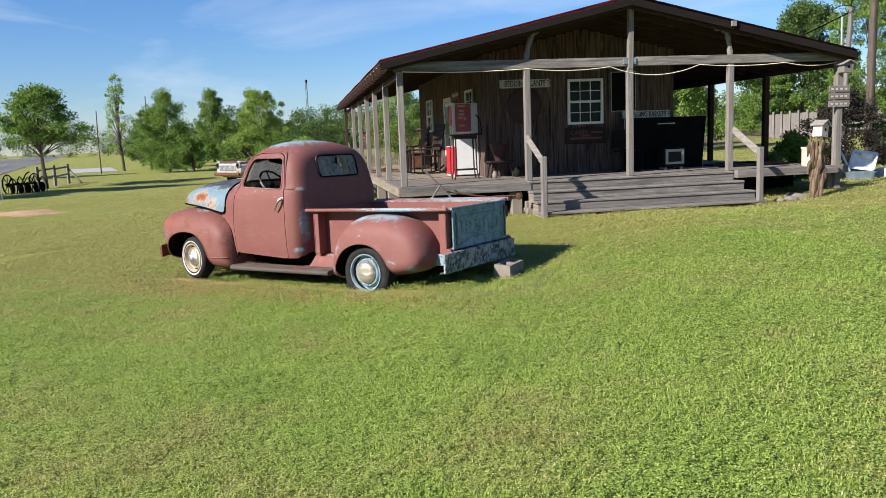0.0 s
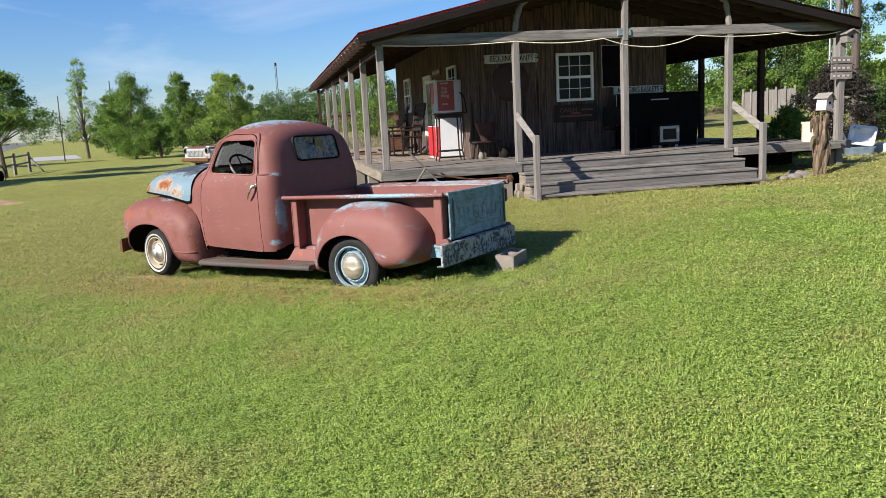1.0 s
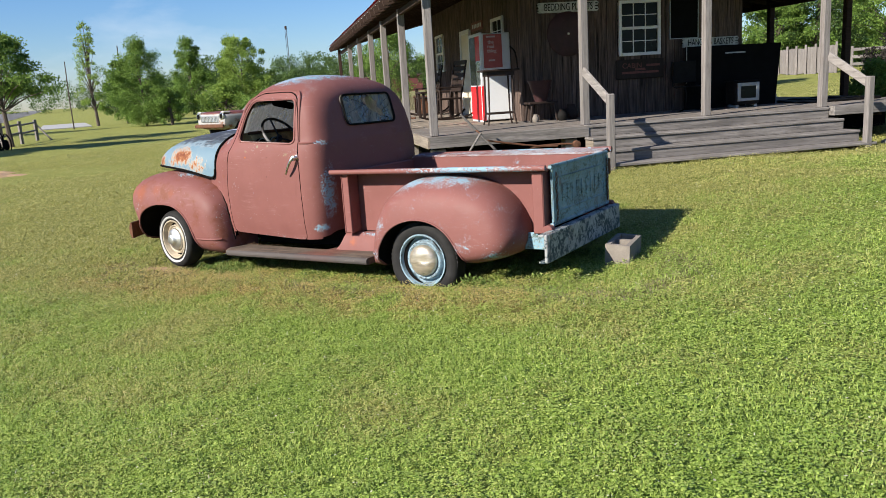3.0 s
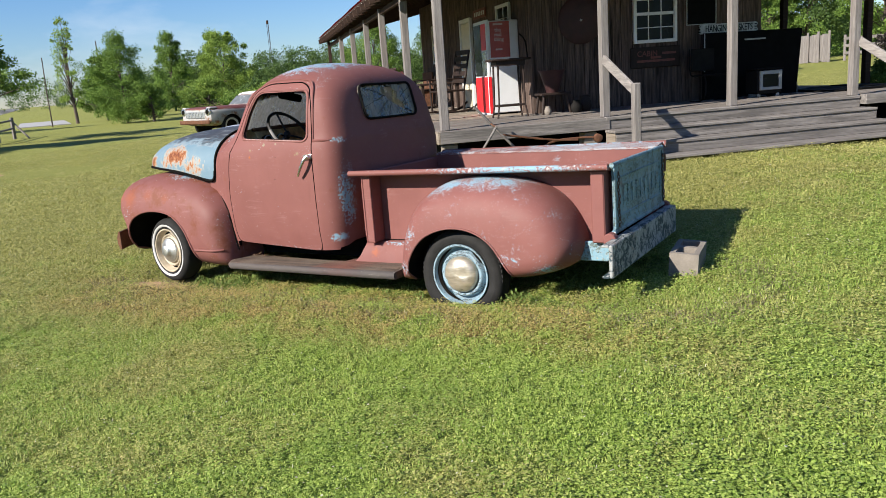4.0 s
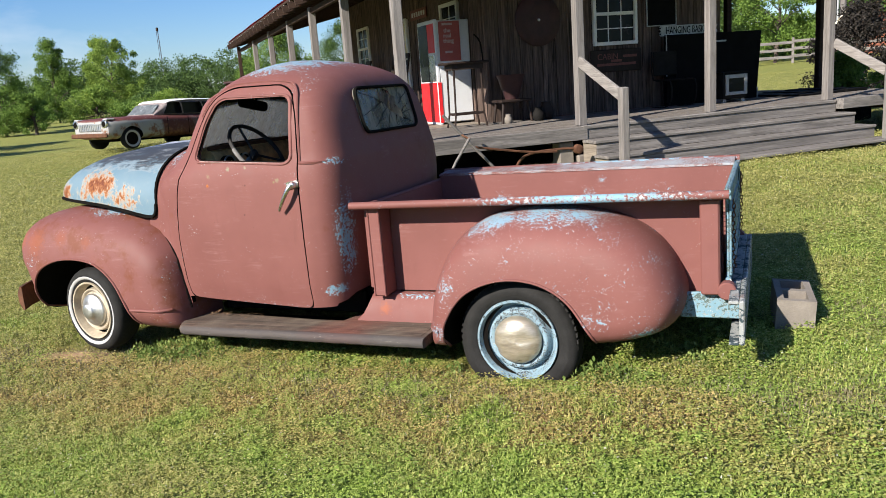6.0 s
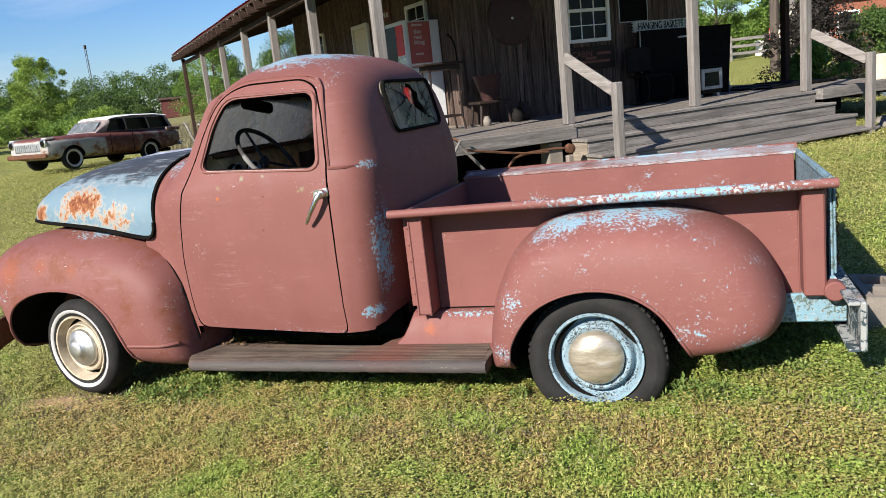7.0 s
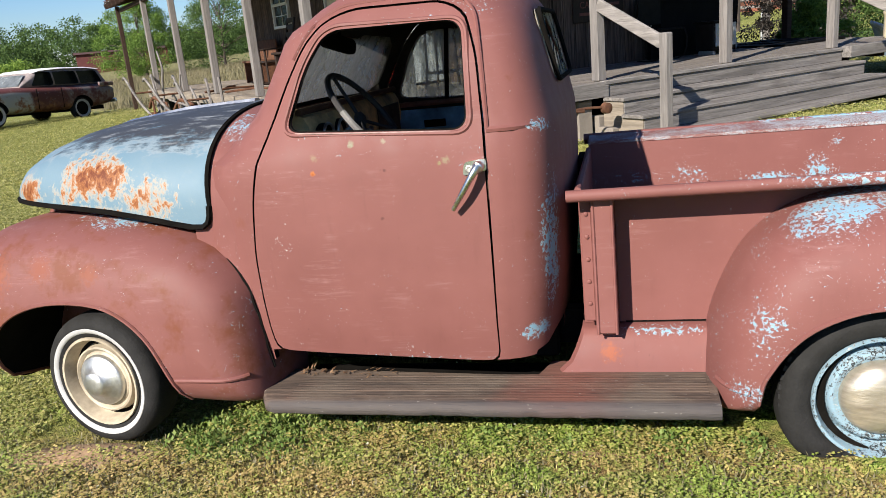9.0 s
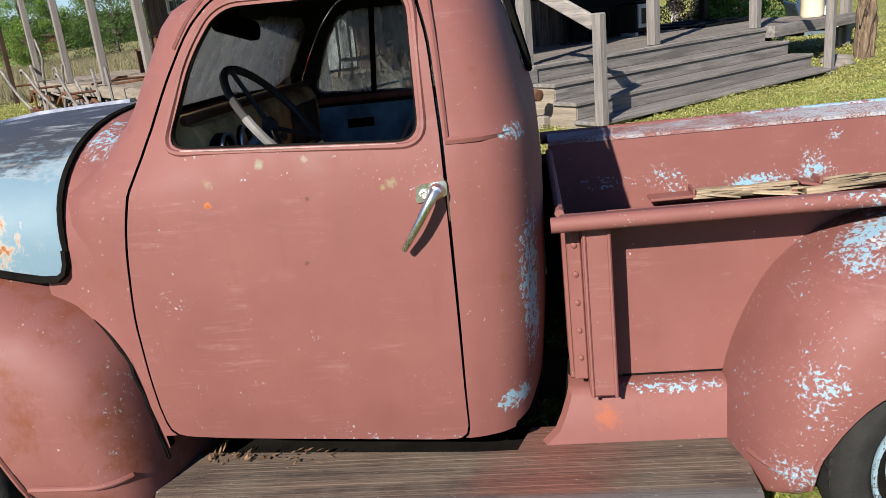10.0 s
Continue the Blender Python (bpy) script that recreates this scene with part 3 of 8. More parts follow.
def loft(bm, rings, closed=True, cap=(True, True)):
    """A skin over rings of equal count."""
    vr = [[bm.verts.new(p) for p in ring] for ring in rings]
    n = len(vr[0])
    for a, b in zip(vr, vr[1:]):
        for k in range(n if closed else n - 1):
            bm.faces.new((a[k], a[(k + 1) % n], b[(k + 1) % n], b[k]))
    if closed and cap[0]:
        bm.faces.new(vr[0][::-1])
    if closed and cap[1]:
        bm.faces.new(vr[-1])
    return bm


def lathe(bm, profile, sides=40, axis="y", centre=(0, 0, 0), caps=True):
    """A turned body: profile of (radius, along)."""
    rings = []
    for r, s in profile:
        ring = []
        for k in range(sides):
            a = k * math.tau / sides
            c = (r * math.cos(a), s, r * math.sin(a)) if axis == "y" else (r * math.cos(a), r * math.sin(a), s) if axis == "z" else (s, r * math.cos(a), r * math.sin(a))
            ring.append(Vector(c) + Vector(centre))
        rings.append(ring)
    return loft(bm, rings, cap=(caps, caps))


def smooth_line(pts, steps=6, closed=False):
    """Catmull-Rom through points of any dimension."""
    pts = [Vector(p) for p in pts]
    n, out = len(pts), []
    for i in range(n if closed else n - 1):
        p = [pts[(i + k) % n] if closed else pts[min(max(i + k, 0), n - 1)] for k in (-1, 0, 1, 2)]
        for s in range(steps):
            t = s / steps
            out.append(0.5 * ((2 * p[1]) + (p[2] - p[0]) * t + (2 * p[0] - 5 * p[1] + 4 * p[2] - p[3]) * t * t + (3 * p[1] - p[0] - 3 * p[2] + p[3]) * t ** 3))
    if not closed:
        out.append(pts[-1])
    return out


def rounded(poly, r, steps=5):
    """A polygon (2D) with its corners rounded."""
    out, n = [], len(poly)
    for i in range(n):
        p, a, b = Vector(poly[i]), Vector(poly[i - 1]), Vector(poly[(i + 1) % n])
        u, v = (a - p), (b - p)
        k = min(r, u.length * 0.45, v.length * 0.45)
        s, e = p + u.normalized() * k, p + v.normalized() * k
        for j in range(steps + 1):
            t = j / steps
            out.append((1 - t) ** 2 * s + 2 * t * (1 - t) * p + t * t * e)
    return out


def prism(bm, poly, axis, lo, hi):
    """A 2D polygon pushed along an axis: 'y' takes (x, z), 'x' takes (y, z), 'z' takes (x, y)."""
    put = {"y": lambda p, s: (p[0], s, p[1]), "x": lambda p, s: (s, p[0], p[1]), "z": lambda p, s: (p[0], p[1], s)}[axis]
    return loft(bm, [[put(p, lo) for p in poly], [put(p, hi) for p in poly]])


def interp(table, x):
    """Smooth reading of a table of (x, value)."""
    if x <= table[0][0]:
        return table[0][1]
    for (a, p), (b, q) in zip(table, table[1:]):
        if x <= b:
            t = (x - a) / (b - a)
            return p + (q - p) * t
    return table[-1][1]


def carve(me, cuts):
    """The mesh after cuts, a list of (operation, mesh); what is cut takes the cutter's material."""
    ob = new("blank", me)
    tools = []
    for op, cutter in cuts:
        tool = new("tool", cutter)
        tools.append(tool)
        mod = ob.modifiers.new("cut", "BOOLEAN")
        mod.operation, mod.object, mod.solver, mod.material_mode = op, tool, "EXACT", "TRANSFER"
    bpy.context.view_layer.update()
    made = bpy.data.meshes.new_from_object(ob.evaluated_get(bpy.context.evaluated_depsgraph_get()))
    for o in (ob, *tools):
        bpy.data.objects.remove(o)
    made.shade_smooth()
    made.set_sharp_from_angle(angle=radians(35))
    return made


def cut_mesh(bm, material):
    return mesh_of("tool", bm, material)


def big_mesh(name, verts, faces_per, material):
    """A mesh of many alike polygons from arrays: verts (n, k, 3), each row one polygon."""
    n, k = verts.shape[:2]
    me = bpy.data.meshes.new(name)
    me.vertices.add(n * k)
    me.vertices.foreach_set("co", verts.astype(np.float32).ravel())
    me.loops.add(n * k)
    me.loops.foreach_set("vertex_index", np.arange(n * k, dtype=np.int32))
    me.polygons.add(n)
    me.polygons.foreach_set("loop_start", np.arange(0, n * k, k, dtype=np.int32))
    me.materials.append(material)
    me.update(calc_edges=True)
    return me

# ---- ground ----
def ground_z(x, y):
    """Height of the lawn: it climbs towards the porch and dips a little under the truck."""
    x, y = np.asarray(x, float), np.asarray(y, float)
    z = 0.03 + 0.030 * (np.clip(x, -9, 6) + 6) + 0.030 * np.clip(y - 6.0, 0, 8) * np.clip((x + 20) / 10, 0, 1)
    z = z - 0.04 * np.clip((-9 - x) / 14, 0, 1)
    z = z - 0.085 * np.exp(-(np.abs(x + 6.4) / 2.5) ** 6) * np.exp(-(np.abs(y - 7.8) / 1.15) ** 6)
    z = z + 0.018 * np.clip(y - 22, 0, 45) * np.clip((x + 17) / 6, 0, 1)
    z = z - 0.15 * np.exp(-((x + 2.9) / 2.4) ** 2 - ((y - 15.2) / 2.2) ** 2)
    z = z + 0.33 * np.exp(-((x + 20.5) / 6.5) ** 2 - ((y - 21.5) / 5.5) ** 2)
    z = z + 0.042 * np.clip((x + 19.4) * 0.647 + (y - 24) * 0.763 - 4, 0, 44) * np.clip((-10 - x) / 10, 0, 1)
    z = z + 0.012 * np.sin(x * 0.9 + 1) * np.cos(y * 0.7) + 0.008 * np.sin(x * 2.3 + y * 1.7)
    return z


def grid_axis(lo, hi, near_lo, near_hi, fine, coarse):
    a = list(np.arange(near_lo, near_hi + 1e-6, fine))
    left = [near_lo - (near_lo - lo) * (i / coarse) ** 2.2 for i in range(coarse, 0, -1)]
    right = [near_hi + (hi - near_hi) * (i / coarse) ** 2.2 for i in range(1, coarse + 1)]
    return np.array(left + a + right)


def make_ground():
    xs, ys = grid_axis(-1800, 1500, -16, 8, 0.3, 22), grid_axis(-900, 1900, -6, 20, 0.3, 22)
    gx, gy = np.meshgrid(xs, ys)
    gz = ground_z(gx, gy)
    v = np.stack([gx, gy, gz], -1).reshape(-1, 3)
    nx, ny = len(xs), len(ys)
    i = np.arange(nx * ny).reshape(ny, nx)
    f = np.stack([i[:-1, :-1], i[:-1, 1:], i[1:, 1:], i[1:, :-1]], -1).reshape(-1, 4)
    me = bpy.data.meshes.new("ground")
    me.from_pydata(v.tolist(), [], f.tolist())
    me.materials.append(MAT["lawn"])
    me.shade_smooth()
    return tagged(new("ground", me), "mown green lawn with clover and yellowed patches", "lawn", kind="structure")


make_ground()

# ---- the porch building's frame: x along its front, y backwards ----
BUILD = Matrix.Translation((-6.538, 13.282, 0)) @ Matrix.Rotation(math.atan2(0.6776, 0.7354), 4, "Z")
DECK, STEP = 0.82, 0.17

# ---- porch building ----
U0, U1, V1, WALL_F, WALL_L, WALL_R, WALL_B, BACK = -2.45, 6.5, -0.12, 2.25, -0.27, 4.03, 11.3, 16.0
RIDGE_U, RIDGE_Z, EAVE_L, EAVE_R, EAVE_Z = 1.93, 4.10, -2.72, 6.60, 3.05


def roof_z(u):
    """Top of the roof."""
    return RIDGE_Z - (RIDGE_Z - EAVE_Z) * ((RIDGE_U - u) / (RIDGE_U - EAVE_L) if u < RIDGE_U else (u - RIDGE_U) / (EAVE_R - RIDGE_U))


def corrugated(u0, u1, v0, v1, drop, material, name, label):
    """One slope of ribbed tin."""
    bm = fresh()
    n = int((v1 - v0) / 0.06)
    rows = []
    for i in range(n + 1):
        v = v0 + (v1 - v0) * i / n
        lift = 0.012 * (1 if i % 4 in (0, 1) else 0)
        rows.append([(u, v, roof_z(u) - drop + lift + 0.006 * math.sin(v * 1.7 + u)) for u in np.linspace(u0, u1, 7)])
    loft(bm, rows, closed=False)
    bmesh.ops.solidify(bm, geom=bm.faces[:], thickness=0.012)
    return solo(name, bm, material, label, "roof", BUILD, kind="structure")


corrugated(EAVE_L, RIDGE_U, -0.32, BACK, 0.0, MAT["red_tin"], "roof_left", "faded red ribbed metal roof slope over the porch")
corrugated(RIDGE_U, EAVE_R, -0.32, BACK, 0.0, MAT["tin"], "roof_right", "rusty ribbed metal roof slope over the porch")

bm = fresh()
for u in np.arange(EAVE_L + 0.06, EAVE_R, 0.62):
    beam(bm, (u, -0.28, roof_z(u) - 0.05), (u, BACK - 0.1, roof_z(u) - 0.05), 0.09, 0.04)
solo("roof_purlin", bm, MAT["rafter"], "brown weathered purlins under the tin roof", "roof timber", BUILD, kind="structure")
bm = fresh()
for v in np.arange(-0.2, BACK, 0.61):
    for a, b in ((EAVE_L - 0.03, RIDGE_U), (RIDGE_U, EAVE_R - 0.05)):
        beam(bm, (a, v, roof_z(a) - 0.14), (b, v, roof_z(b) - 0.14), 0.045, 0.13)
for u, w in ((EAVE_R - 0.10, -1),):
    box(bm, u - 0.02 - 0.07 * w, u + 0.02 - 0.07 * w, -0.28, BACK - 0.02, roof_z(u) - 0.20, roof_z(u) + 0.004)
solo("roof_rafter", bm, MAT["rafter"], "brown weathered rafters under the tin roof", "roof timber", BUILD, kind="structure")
for a, b, n in ((EAVE_L, RIDGE_U, "left"), (RIDGE_U, EAVE_R, "right")):
    bm = beam(fresh(), (a, -0.30, roof_z(a) - 0.10), (b, -0.30, roof_z(b) - 0.10), 0.03, 0.13)
    solo("trim_" + n, bm, MAT["barge"], "brown weathered bargeboard along the gable edge", "trim", BUILD, kind="structure")


def planks_wall(name, label, along, lo, hi, fixed, zfun, outward, openings=(), thick=0.03, width=0.19, z0=DECK - 0.05):
    """A wall of upright boards with openings (lo, hi, z0, z1); one board a piece."""
    wall = thing(name, label, "wall", BUILD, kind="structure")
    rng = random.Random(name)
    a = lo
    while a < hi - 0.02:
        w = min(width * rng.uniform(0.8, 1.25), hi - a)
        mid = a + w / 2
        spans = [(z0, zfun(mid))]
        for (p, q, s, t) in openings:
            if a + w > p + 0.02 and a < q - 0.02:
                spans = [x for (l, h) in spans for x in ((l, min(h, s)), (max(l, t), h)) if x[1] - x[0] > 0.03]
        d = rng.uniform(0, 0.012)
        for (l, h) in spans:
            if along == "x":
                b = boxes((a + 0.004, a + w - 0.004, fixed - (d if outward < 0 else -d), fixed + (thick if outward < 0 else -thick), l, h), bevel=0.003)
            else:
                b = boxes((fixed - (d if outward < 0 else -d), fixed + (thick if outward < 0 else -thick), a + 0.004, a + w - 0.004, l, h), bevel=0.003)
            part("board", b, MAT["board"], wall)
        a += w
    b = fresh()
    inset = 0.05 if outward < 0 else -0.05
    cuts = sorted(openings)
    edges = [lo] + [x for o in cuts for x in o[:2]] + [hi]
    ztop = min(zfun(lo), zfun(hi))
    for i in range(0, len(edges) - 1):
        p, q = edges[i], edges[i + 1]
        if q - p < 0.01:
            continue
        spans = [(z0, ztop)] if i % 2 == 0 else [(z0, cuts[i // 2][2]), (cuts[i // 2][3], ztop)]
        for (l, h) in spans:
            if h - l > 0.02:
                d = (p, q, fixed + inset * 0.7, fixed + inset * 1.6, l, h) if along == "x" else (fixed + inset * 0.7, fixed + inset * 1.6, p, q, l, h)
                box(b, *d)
    part("backing", b, MAT["near_black"], wall, "dark sheathing behind the boards")
    return wall


WIN_F = (1.60, 2.34, 1.89, 2.79)
WINS_L = ((3.30, 4.05, 1.85, 2.72), (8.85, 9.75, 1.90, 2.78))
# black sheets added below the deck in place of the shade there
solo("wall_crawlspace", boxes((-2.1, 6.3, 1.2, 1.25, -0.05, DECK - 0.2), (-2.1, -2.05, 1.26, 13.0, -0.05, DECK - 0.2), (6.25, 6.3, 1.26, 13.0, -0.05, DECK - 0.2)), MAT["near_black"], "near-black sheet added for the shade under the porch deck", "wall", BUILD, kind="structure")
DOOR_L = (6.02, 6.90, DECK, 2.70)
planks_wall("wall_front", "dark weathered barn-board wall under the porch roof", "x", WALL_L, WALL_R, WALL_F, lambda u: roof_z(u) - 0.22, -1, [WIN_F])
planks_wall("wall_left", "dark brown barn-board side wall along the porch", "y", WALL_F, WALL_B, WALL_L, lambda v: roof_z(WALL_L) - 0.22, -1, [WINS_L[0], DOOR_L, WINS_L[1]])
planks_wall("wall_right", "dark barn-board side wall", "y", WALL_F, WALL_B, WALL_R, lambda v: roof_z(WALL_R) - 0.22, 1, width=0.3)
planks_wall("wall_back", "dark barn-board back wall", "x", WALL_L, WALL_R, WALL_B, lambda u: roof_z(u) - 0.22, 1, width=0.3)
solo("floor", boxes((WALL_L + 0.1, WALL_R - 0.1, WALL_F + 0.1, WALL_B - 0.1, DECK - 0.12, DECK - 0.02)), MAT["near_black"], "dark floor inside the cabin", "floor", BUILD, kind="structure")

# red-brown boarded soffit over the side porch
bm = fresh()
loft(bm, [[(u, v, roof_z(u) - 0.092) for u in np.linspace(EAVE_L + 0.25, WALL_L, 5)] for v in (0.15, 5.0, 11.0, BACK - 0.2)], closed=False)
bmesh.ops.solidify(bm, geom=bm.faces[:], thickness=0.02)
solo("ceiling", bm, MAT["red_ceiling"], "red-brown painted porch ceiling", "ceiling", BUILD, kind="structure")


def window_unit(name, label, rot, u, v, w, z0, z1, cols, mats):
    """A sash window in the wall; local x across, y into the wall."""
    root = thing(name, label, "window", BUILD @ Matrix.Translation((u, v, 0)) @ Matrix.Rotation(rot, 4, "Z"), kind="structure")
    fw, h = 0.055, w / 2
    bm = boxes((-h, -h + fw, -0.035, 0.03, z0, z1), (h - fw, h, -0.035, 0.03, z0, z1), (-h + fw, h - fw, -0.035, 0.03, z1 - fw, z1), (-h + fw, h - fw, -0.045, 0.03, z0, z0 + fw), bevel=0.004)
    part("window_frame", bm, mats, root, "white painted frame")
    zm = (z0 + z1) / 2
    part("meeting_rail", boxes((-h + fw, h - fw, -0.03, 0.02, zm - 0.025, zm + 0.025), bevel=0.004), mats, root)
    for (a, b, dy) in ((z0 + fw, zm - 0.025, 0.012), (zm + 0.025, z1 - fw, 0.0)):
        for i in range(1, cols):
            x = -h + fw + (w - 2 * fw) * i / cols
            part("muntin", boxes((x - 0.007, x + 0.007, dy - 0.012, dy + 0.01, a, b)), mats, root)
        m = (a + b) / 2
        for i in range(cols):
            x0, x1 = -h + fw + (w - 2 * fw) * i / cols + (0.007 if i else 0), -h + fw + (w - 2 * fw) * (i + 1) / cols - (0.007 if i < cols - 1 else 0)
            part("muntin", boxes((x0, x1, dy - 0.010, dy + 0.01, m - 0.007, m + 0.007)), mats, root)
            for (l, t) in ((a, m - 0.007), (m + 0.007, b)):
                part("pane", boxes((x0, x1, dy + 0.001, dy + 0.006, l, t)), MAT["pane"], root)
    return root


window_unit("window_1", "white sash window with small panes in the barn-board wall", 0, (WIN_F[0] + WIN_F[1]) / 2, WALL_F - 0.01, 0.81, 1.855, 2.825, 3, MAT["white_paint"])
for k, (p, q, s, t) in enumerate(WINS_L):
    window_unit("window_%d" % (k + 2), "white framed sash window in the side wall", -math.pi / 2, WALL_L - 0.01, (p + q) / 2, q - p + 0.06, s - 0.03, t + 0.03, 2, MAT["white_paint"])
door = thing("door_1", "pale painted panelled door in the side wall", "door", BUILD, kind="structure")
part("door_leaf", boxes((WALL_L - 0.005, WALL_L + 0.035, 6.08, 6.84, DECK + 0.02, 2.63), bevel=0.004), MAT["pale_cream"], door)
part("door_frame", boxes((WALL_L - 0.03, WALL_L + 0.03, 6.0, 6.075, DECK, 2.72), (WALL_L - 0.03, WALL_L + 0.03, 6.845, 6.92, DECK, 2.72), (WALL_L - 0.03, WALL_L + 0.03, 6.076, 6.844, 2.635, 2.72), bevel=0.004), MAT["white_paint"], door)
part("door_knob", lathe(fresh(), [(0.012, 0), (0.012, -0.03), (0.026, -0.04), (0.028, -0.055), (0.016, -0.07)], 12, "x", (WALL_L - 0.005, 6.76, 1.80)), MAT["chrome"], door, smooth=True)

# ---- deck ----
deck = thing("deck", "weathered grey plank porch deck on timber joists", "deck", BUILD, kind="structure")
rng = random.Random(4)
v = V1
while v < WALL_F - 0.02:
    w = 0.14
    u = U0
    cuts = [U0, rng.uniform(-0.3, 0.4), rng.uniform(2.2, 4.0), U1]
    for a, b in zip(cuts, cuts[1:]):
        dz = rng.uniform(-0.004, 0.003)
        part("deck_plank", boxes((a + 0.003, b - 0.003, v + 0.003, min(v + w, WALL_F - 0.005) - 0.003, DECK - 0.035, DECK + dz), bevel=0.003), MAT["deck_x"], deck)
    v += w
for lo, hi in ((U0, WALL_L - 0.02), (WALL_R + 0.02, U1)):
    u = lo
    while u < hi - 0.03:
        cuts = [WALL_F + 0.003, rng.uniform(5, 7), rng.uniform(9.5, 11), 13.2]
        for a, b in zip(cuts, cuts[1:]):
            part("deck_plank", boxes((u + 0.003, min(u + 0.14, hi) - 0.003, a + 0.003, b - 0.003, DECK - 0.035, DECK + rng.uniform(-0.004, 0.003)), bevel=0.003), MAT["deck_y"], deck)
        u += 0.14
part("fascia", boxes((U0, 0.0, V1 - 0.035, V1 - 0.001, DECK - 0.17, DECK - 0.005), bevel=0.004), MAT["wood_x"], deck)
part("fascia", boxes((4.10, U1, V1 - 0.14, V1 - 0.002, DECK - 0.13, DECK + 0.02), bevel=0.006), MAT["wood_x"], deck)
part("fascia", boxes((U0 - 0.035, U0 - 0.001, V1 - 0.035, 13.2, DECK - 0.17, DECK - 0.005), bevel=0.004), MAT["deck_y"], deck)
for u in np.arange(U0 + 0.3, U1, 0.8):
    part("joist", boxes((u, u + 0.045, V1 + 0.01, WALL_F, DECK - 0.19, DECK - 0.04)), MAT["rafter"], deck)
for v in np.arange(WALL_F + 0.4, 13.0, 0.8):
    part("joist", boxes((U0 + 0.01, WALL_L, v, v + 0.045, DECK - 0.19, DECK - 0.04)), MAT["rafter"], deck)
for (u, v) in ((-2.3, 0.02), (-2.3, 2.4), (-2.3, 4.75), (-2.3, 7.15), (-2.3, 9.7), (-2.3, 12.5), (-0.25, 0.05), (6.35, 0.1), (6.35, 2.4), (-0.2, 2.4), (4.0, 2.4), (2.0, 0.4)):
    part("pier", boxes((u - 0.10, u + 0.10, v - 0.10, v + 0.10, 0.0, DECK - 0.191), bevel=0.01), MAT["concrete"], deck)

# ---- porch posts and beams ----
def post(u, v, z0, z1, w=0.115, m="wood_z", top=(0, 0), label="grey weathered square timber porch post"):
    bm = beam(fresh(), (u, v, z0), (u + top[0], v + top[1], z1), w, w, 0.009, up=(0, 1, 0))
    return solo("porch_post", bm, MAT[m], label, "post", BUILD, "porch posts")


BEAM_Z = 2.87
for u in (-2.35, 0.0, 2.01, 4.07):
    post(u, 0.0, DECK, BEAM_Z)
post(6.41, 0.0, 0.36, BEAM_Z, 0.13)
for v in (2.47, 4.74, 7.13, 9.7, 12.6):
    post(-2.35, v, DECK, BEAM_Z, top=(0.01 * math.sin(v), 0.0))
post(-2.40, 16.0, -0.1, BEAM_Z + 0.05, 0.10, "rafter", label="dark rusty post under the far eave corner")
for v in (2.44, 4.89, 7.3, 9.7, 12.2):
    post(6.40, v, DECK if v < 8 else 0.2, BEAM_Z, 0.12, "rafter", label="dark brown square porch post")
solo("porch_beam", beam(fresh(), (-2.45, 0.0, BEAM_Z + 0.085), (2.02, 0.0, BEAM_Z + 0.085), 0.09, 0.165), MAT["wood_x"], "grey weathered porch beam across the posts", "beam", BUILD, "porch beams")
solo("porch_beam", beam(fresh(), (2.022, 0.0, BEAM_Z + 0.09), (6.50, 0.0, BEAM_Z + 0.095), 0.09, 0.165), MAT["wood_x"], "grey weathered porch beam with a knot", "beam", BUILD, "porch beams")
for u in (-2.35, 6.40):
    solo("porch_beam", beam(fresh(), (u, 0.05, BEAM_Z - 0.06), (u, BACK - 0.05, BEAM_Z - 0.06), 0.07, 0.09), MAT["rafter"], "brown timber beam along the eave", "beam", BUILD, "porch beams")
solo("king_post", beam(fresh(), (2.01, -0.02, BEAM_Z - 0.05), (2.03, -0.02, RIDGE_Z - 0.10), 0.10, 0.10, up=(0, 1, 0)), MAT["wood_z"], "grey weathered post up to the gable ridge", "post", BUILD)
for a, b in ((0.0, 0.24), (4.07, 3.90)):
    bm = fresh()
    pts = smooth_line([(a, 0.0, BEAM_Z + 0.17), (a + (b - a) * 0.25, 0.0, BEAM_Z + 0.45), (a + (b - a) * 0.6, 0.0, 3.50), (b, 0.0, roof_z(b) - 0.17)], 3)
    tube(bm, pts, [0.05 + 0.008 * math.sin(i * 2.1) for i in range(len(pts))], 7)
    solo("branch_brace", bm, MAT["wood_z"], "bent grey branch bracing the gable", "brace", BUILD, "gable braces", smooth=True)
solo("beam_plate", boxes((1.86, 2.12, -0.065, -0.046, BEAM_Z + 0.04, BEAM_Z + 0.15), bevel=0.003), MAT["tail"], "small blue metal plate nailed on the beam", "plate", BUILD)
solo("timber_stub", beam(fresh(), (3.94, -0.36, roof_z(3.94) - 0.07), (3.94, 0.3, roof_z(3.94) - 0.07), 0.10, 0.10), MAT["wood_y"], "sawn timber end under the roof edge", "timber", BUILD)
bm = fresh()
for a, b, sag in ((-2.3, 0.0, 0.03), (0.0, 1.6, 0.05), (1.6, 3.4, 0.17), (3.4, 5.2, 0.04), (5.2, 6.4, 0.07)):
    tube(bm, [(a + (b - a) * t / 10, -0.055, BEAM_Z - 0.0 - sag * 4 * (t / 10) * (1 - t / 10)) for t in range(11)], 0.009, 5)
solo("rope_light", bm, MAT["pale_cream"], "pale cable strung along the porch beam", "cable", BUILD, smooth=True)
bulbs = []
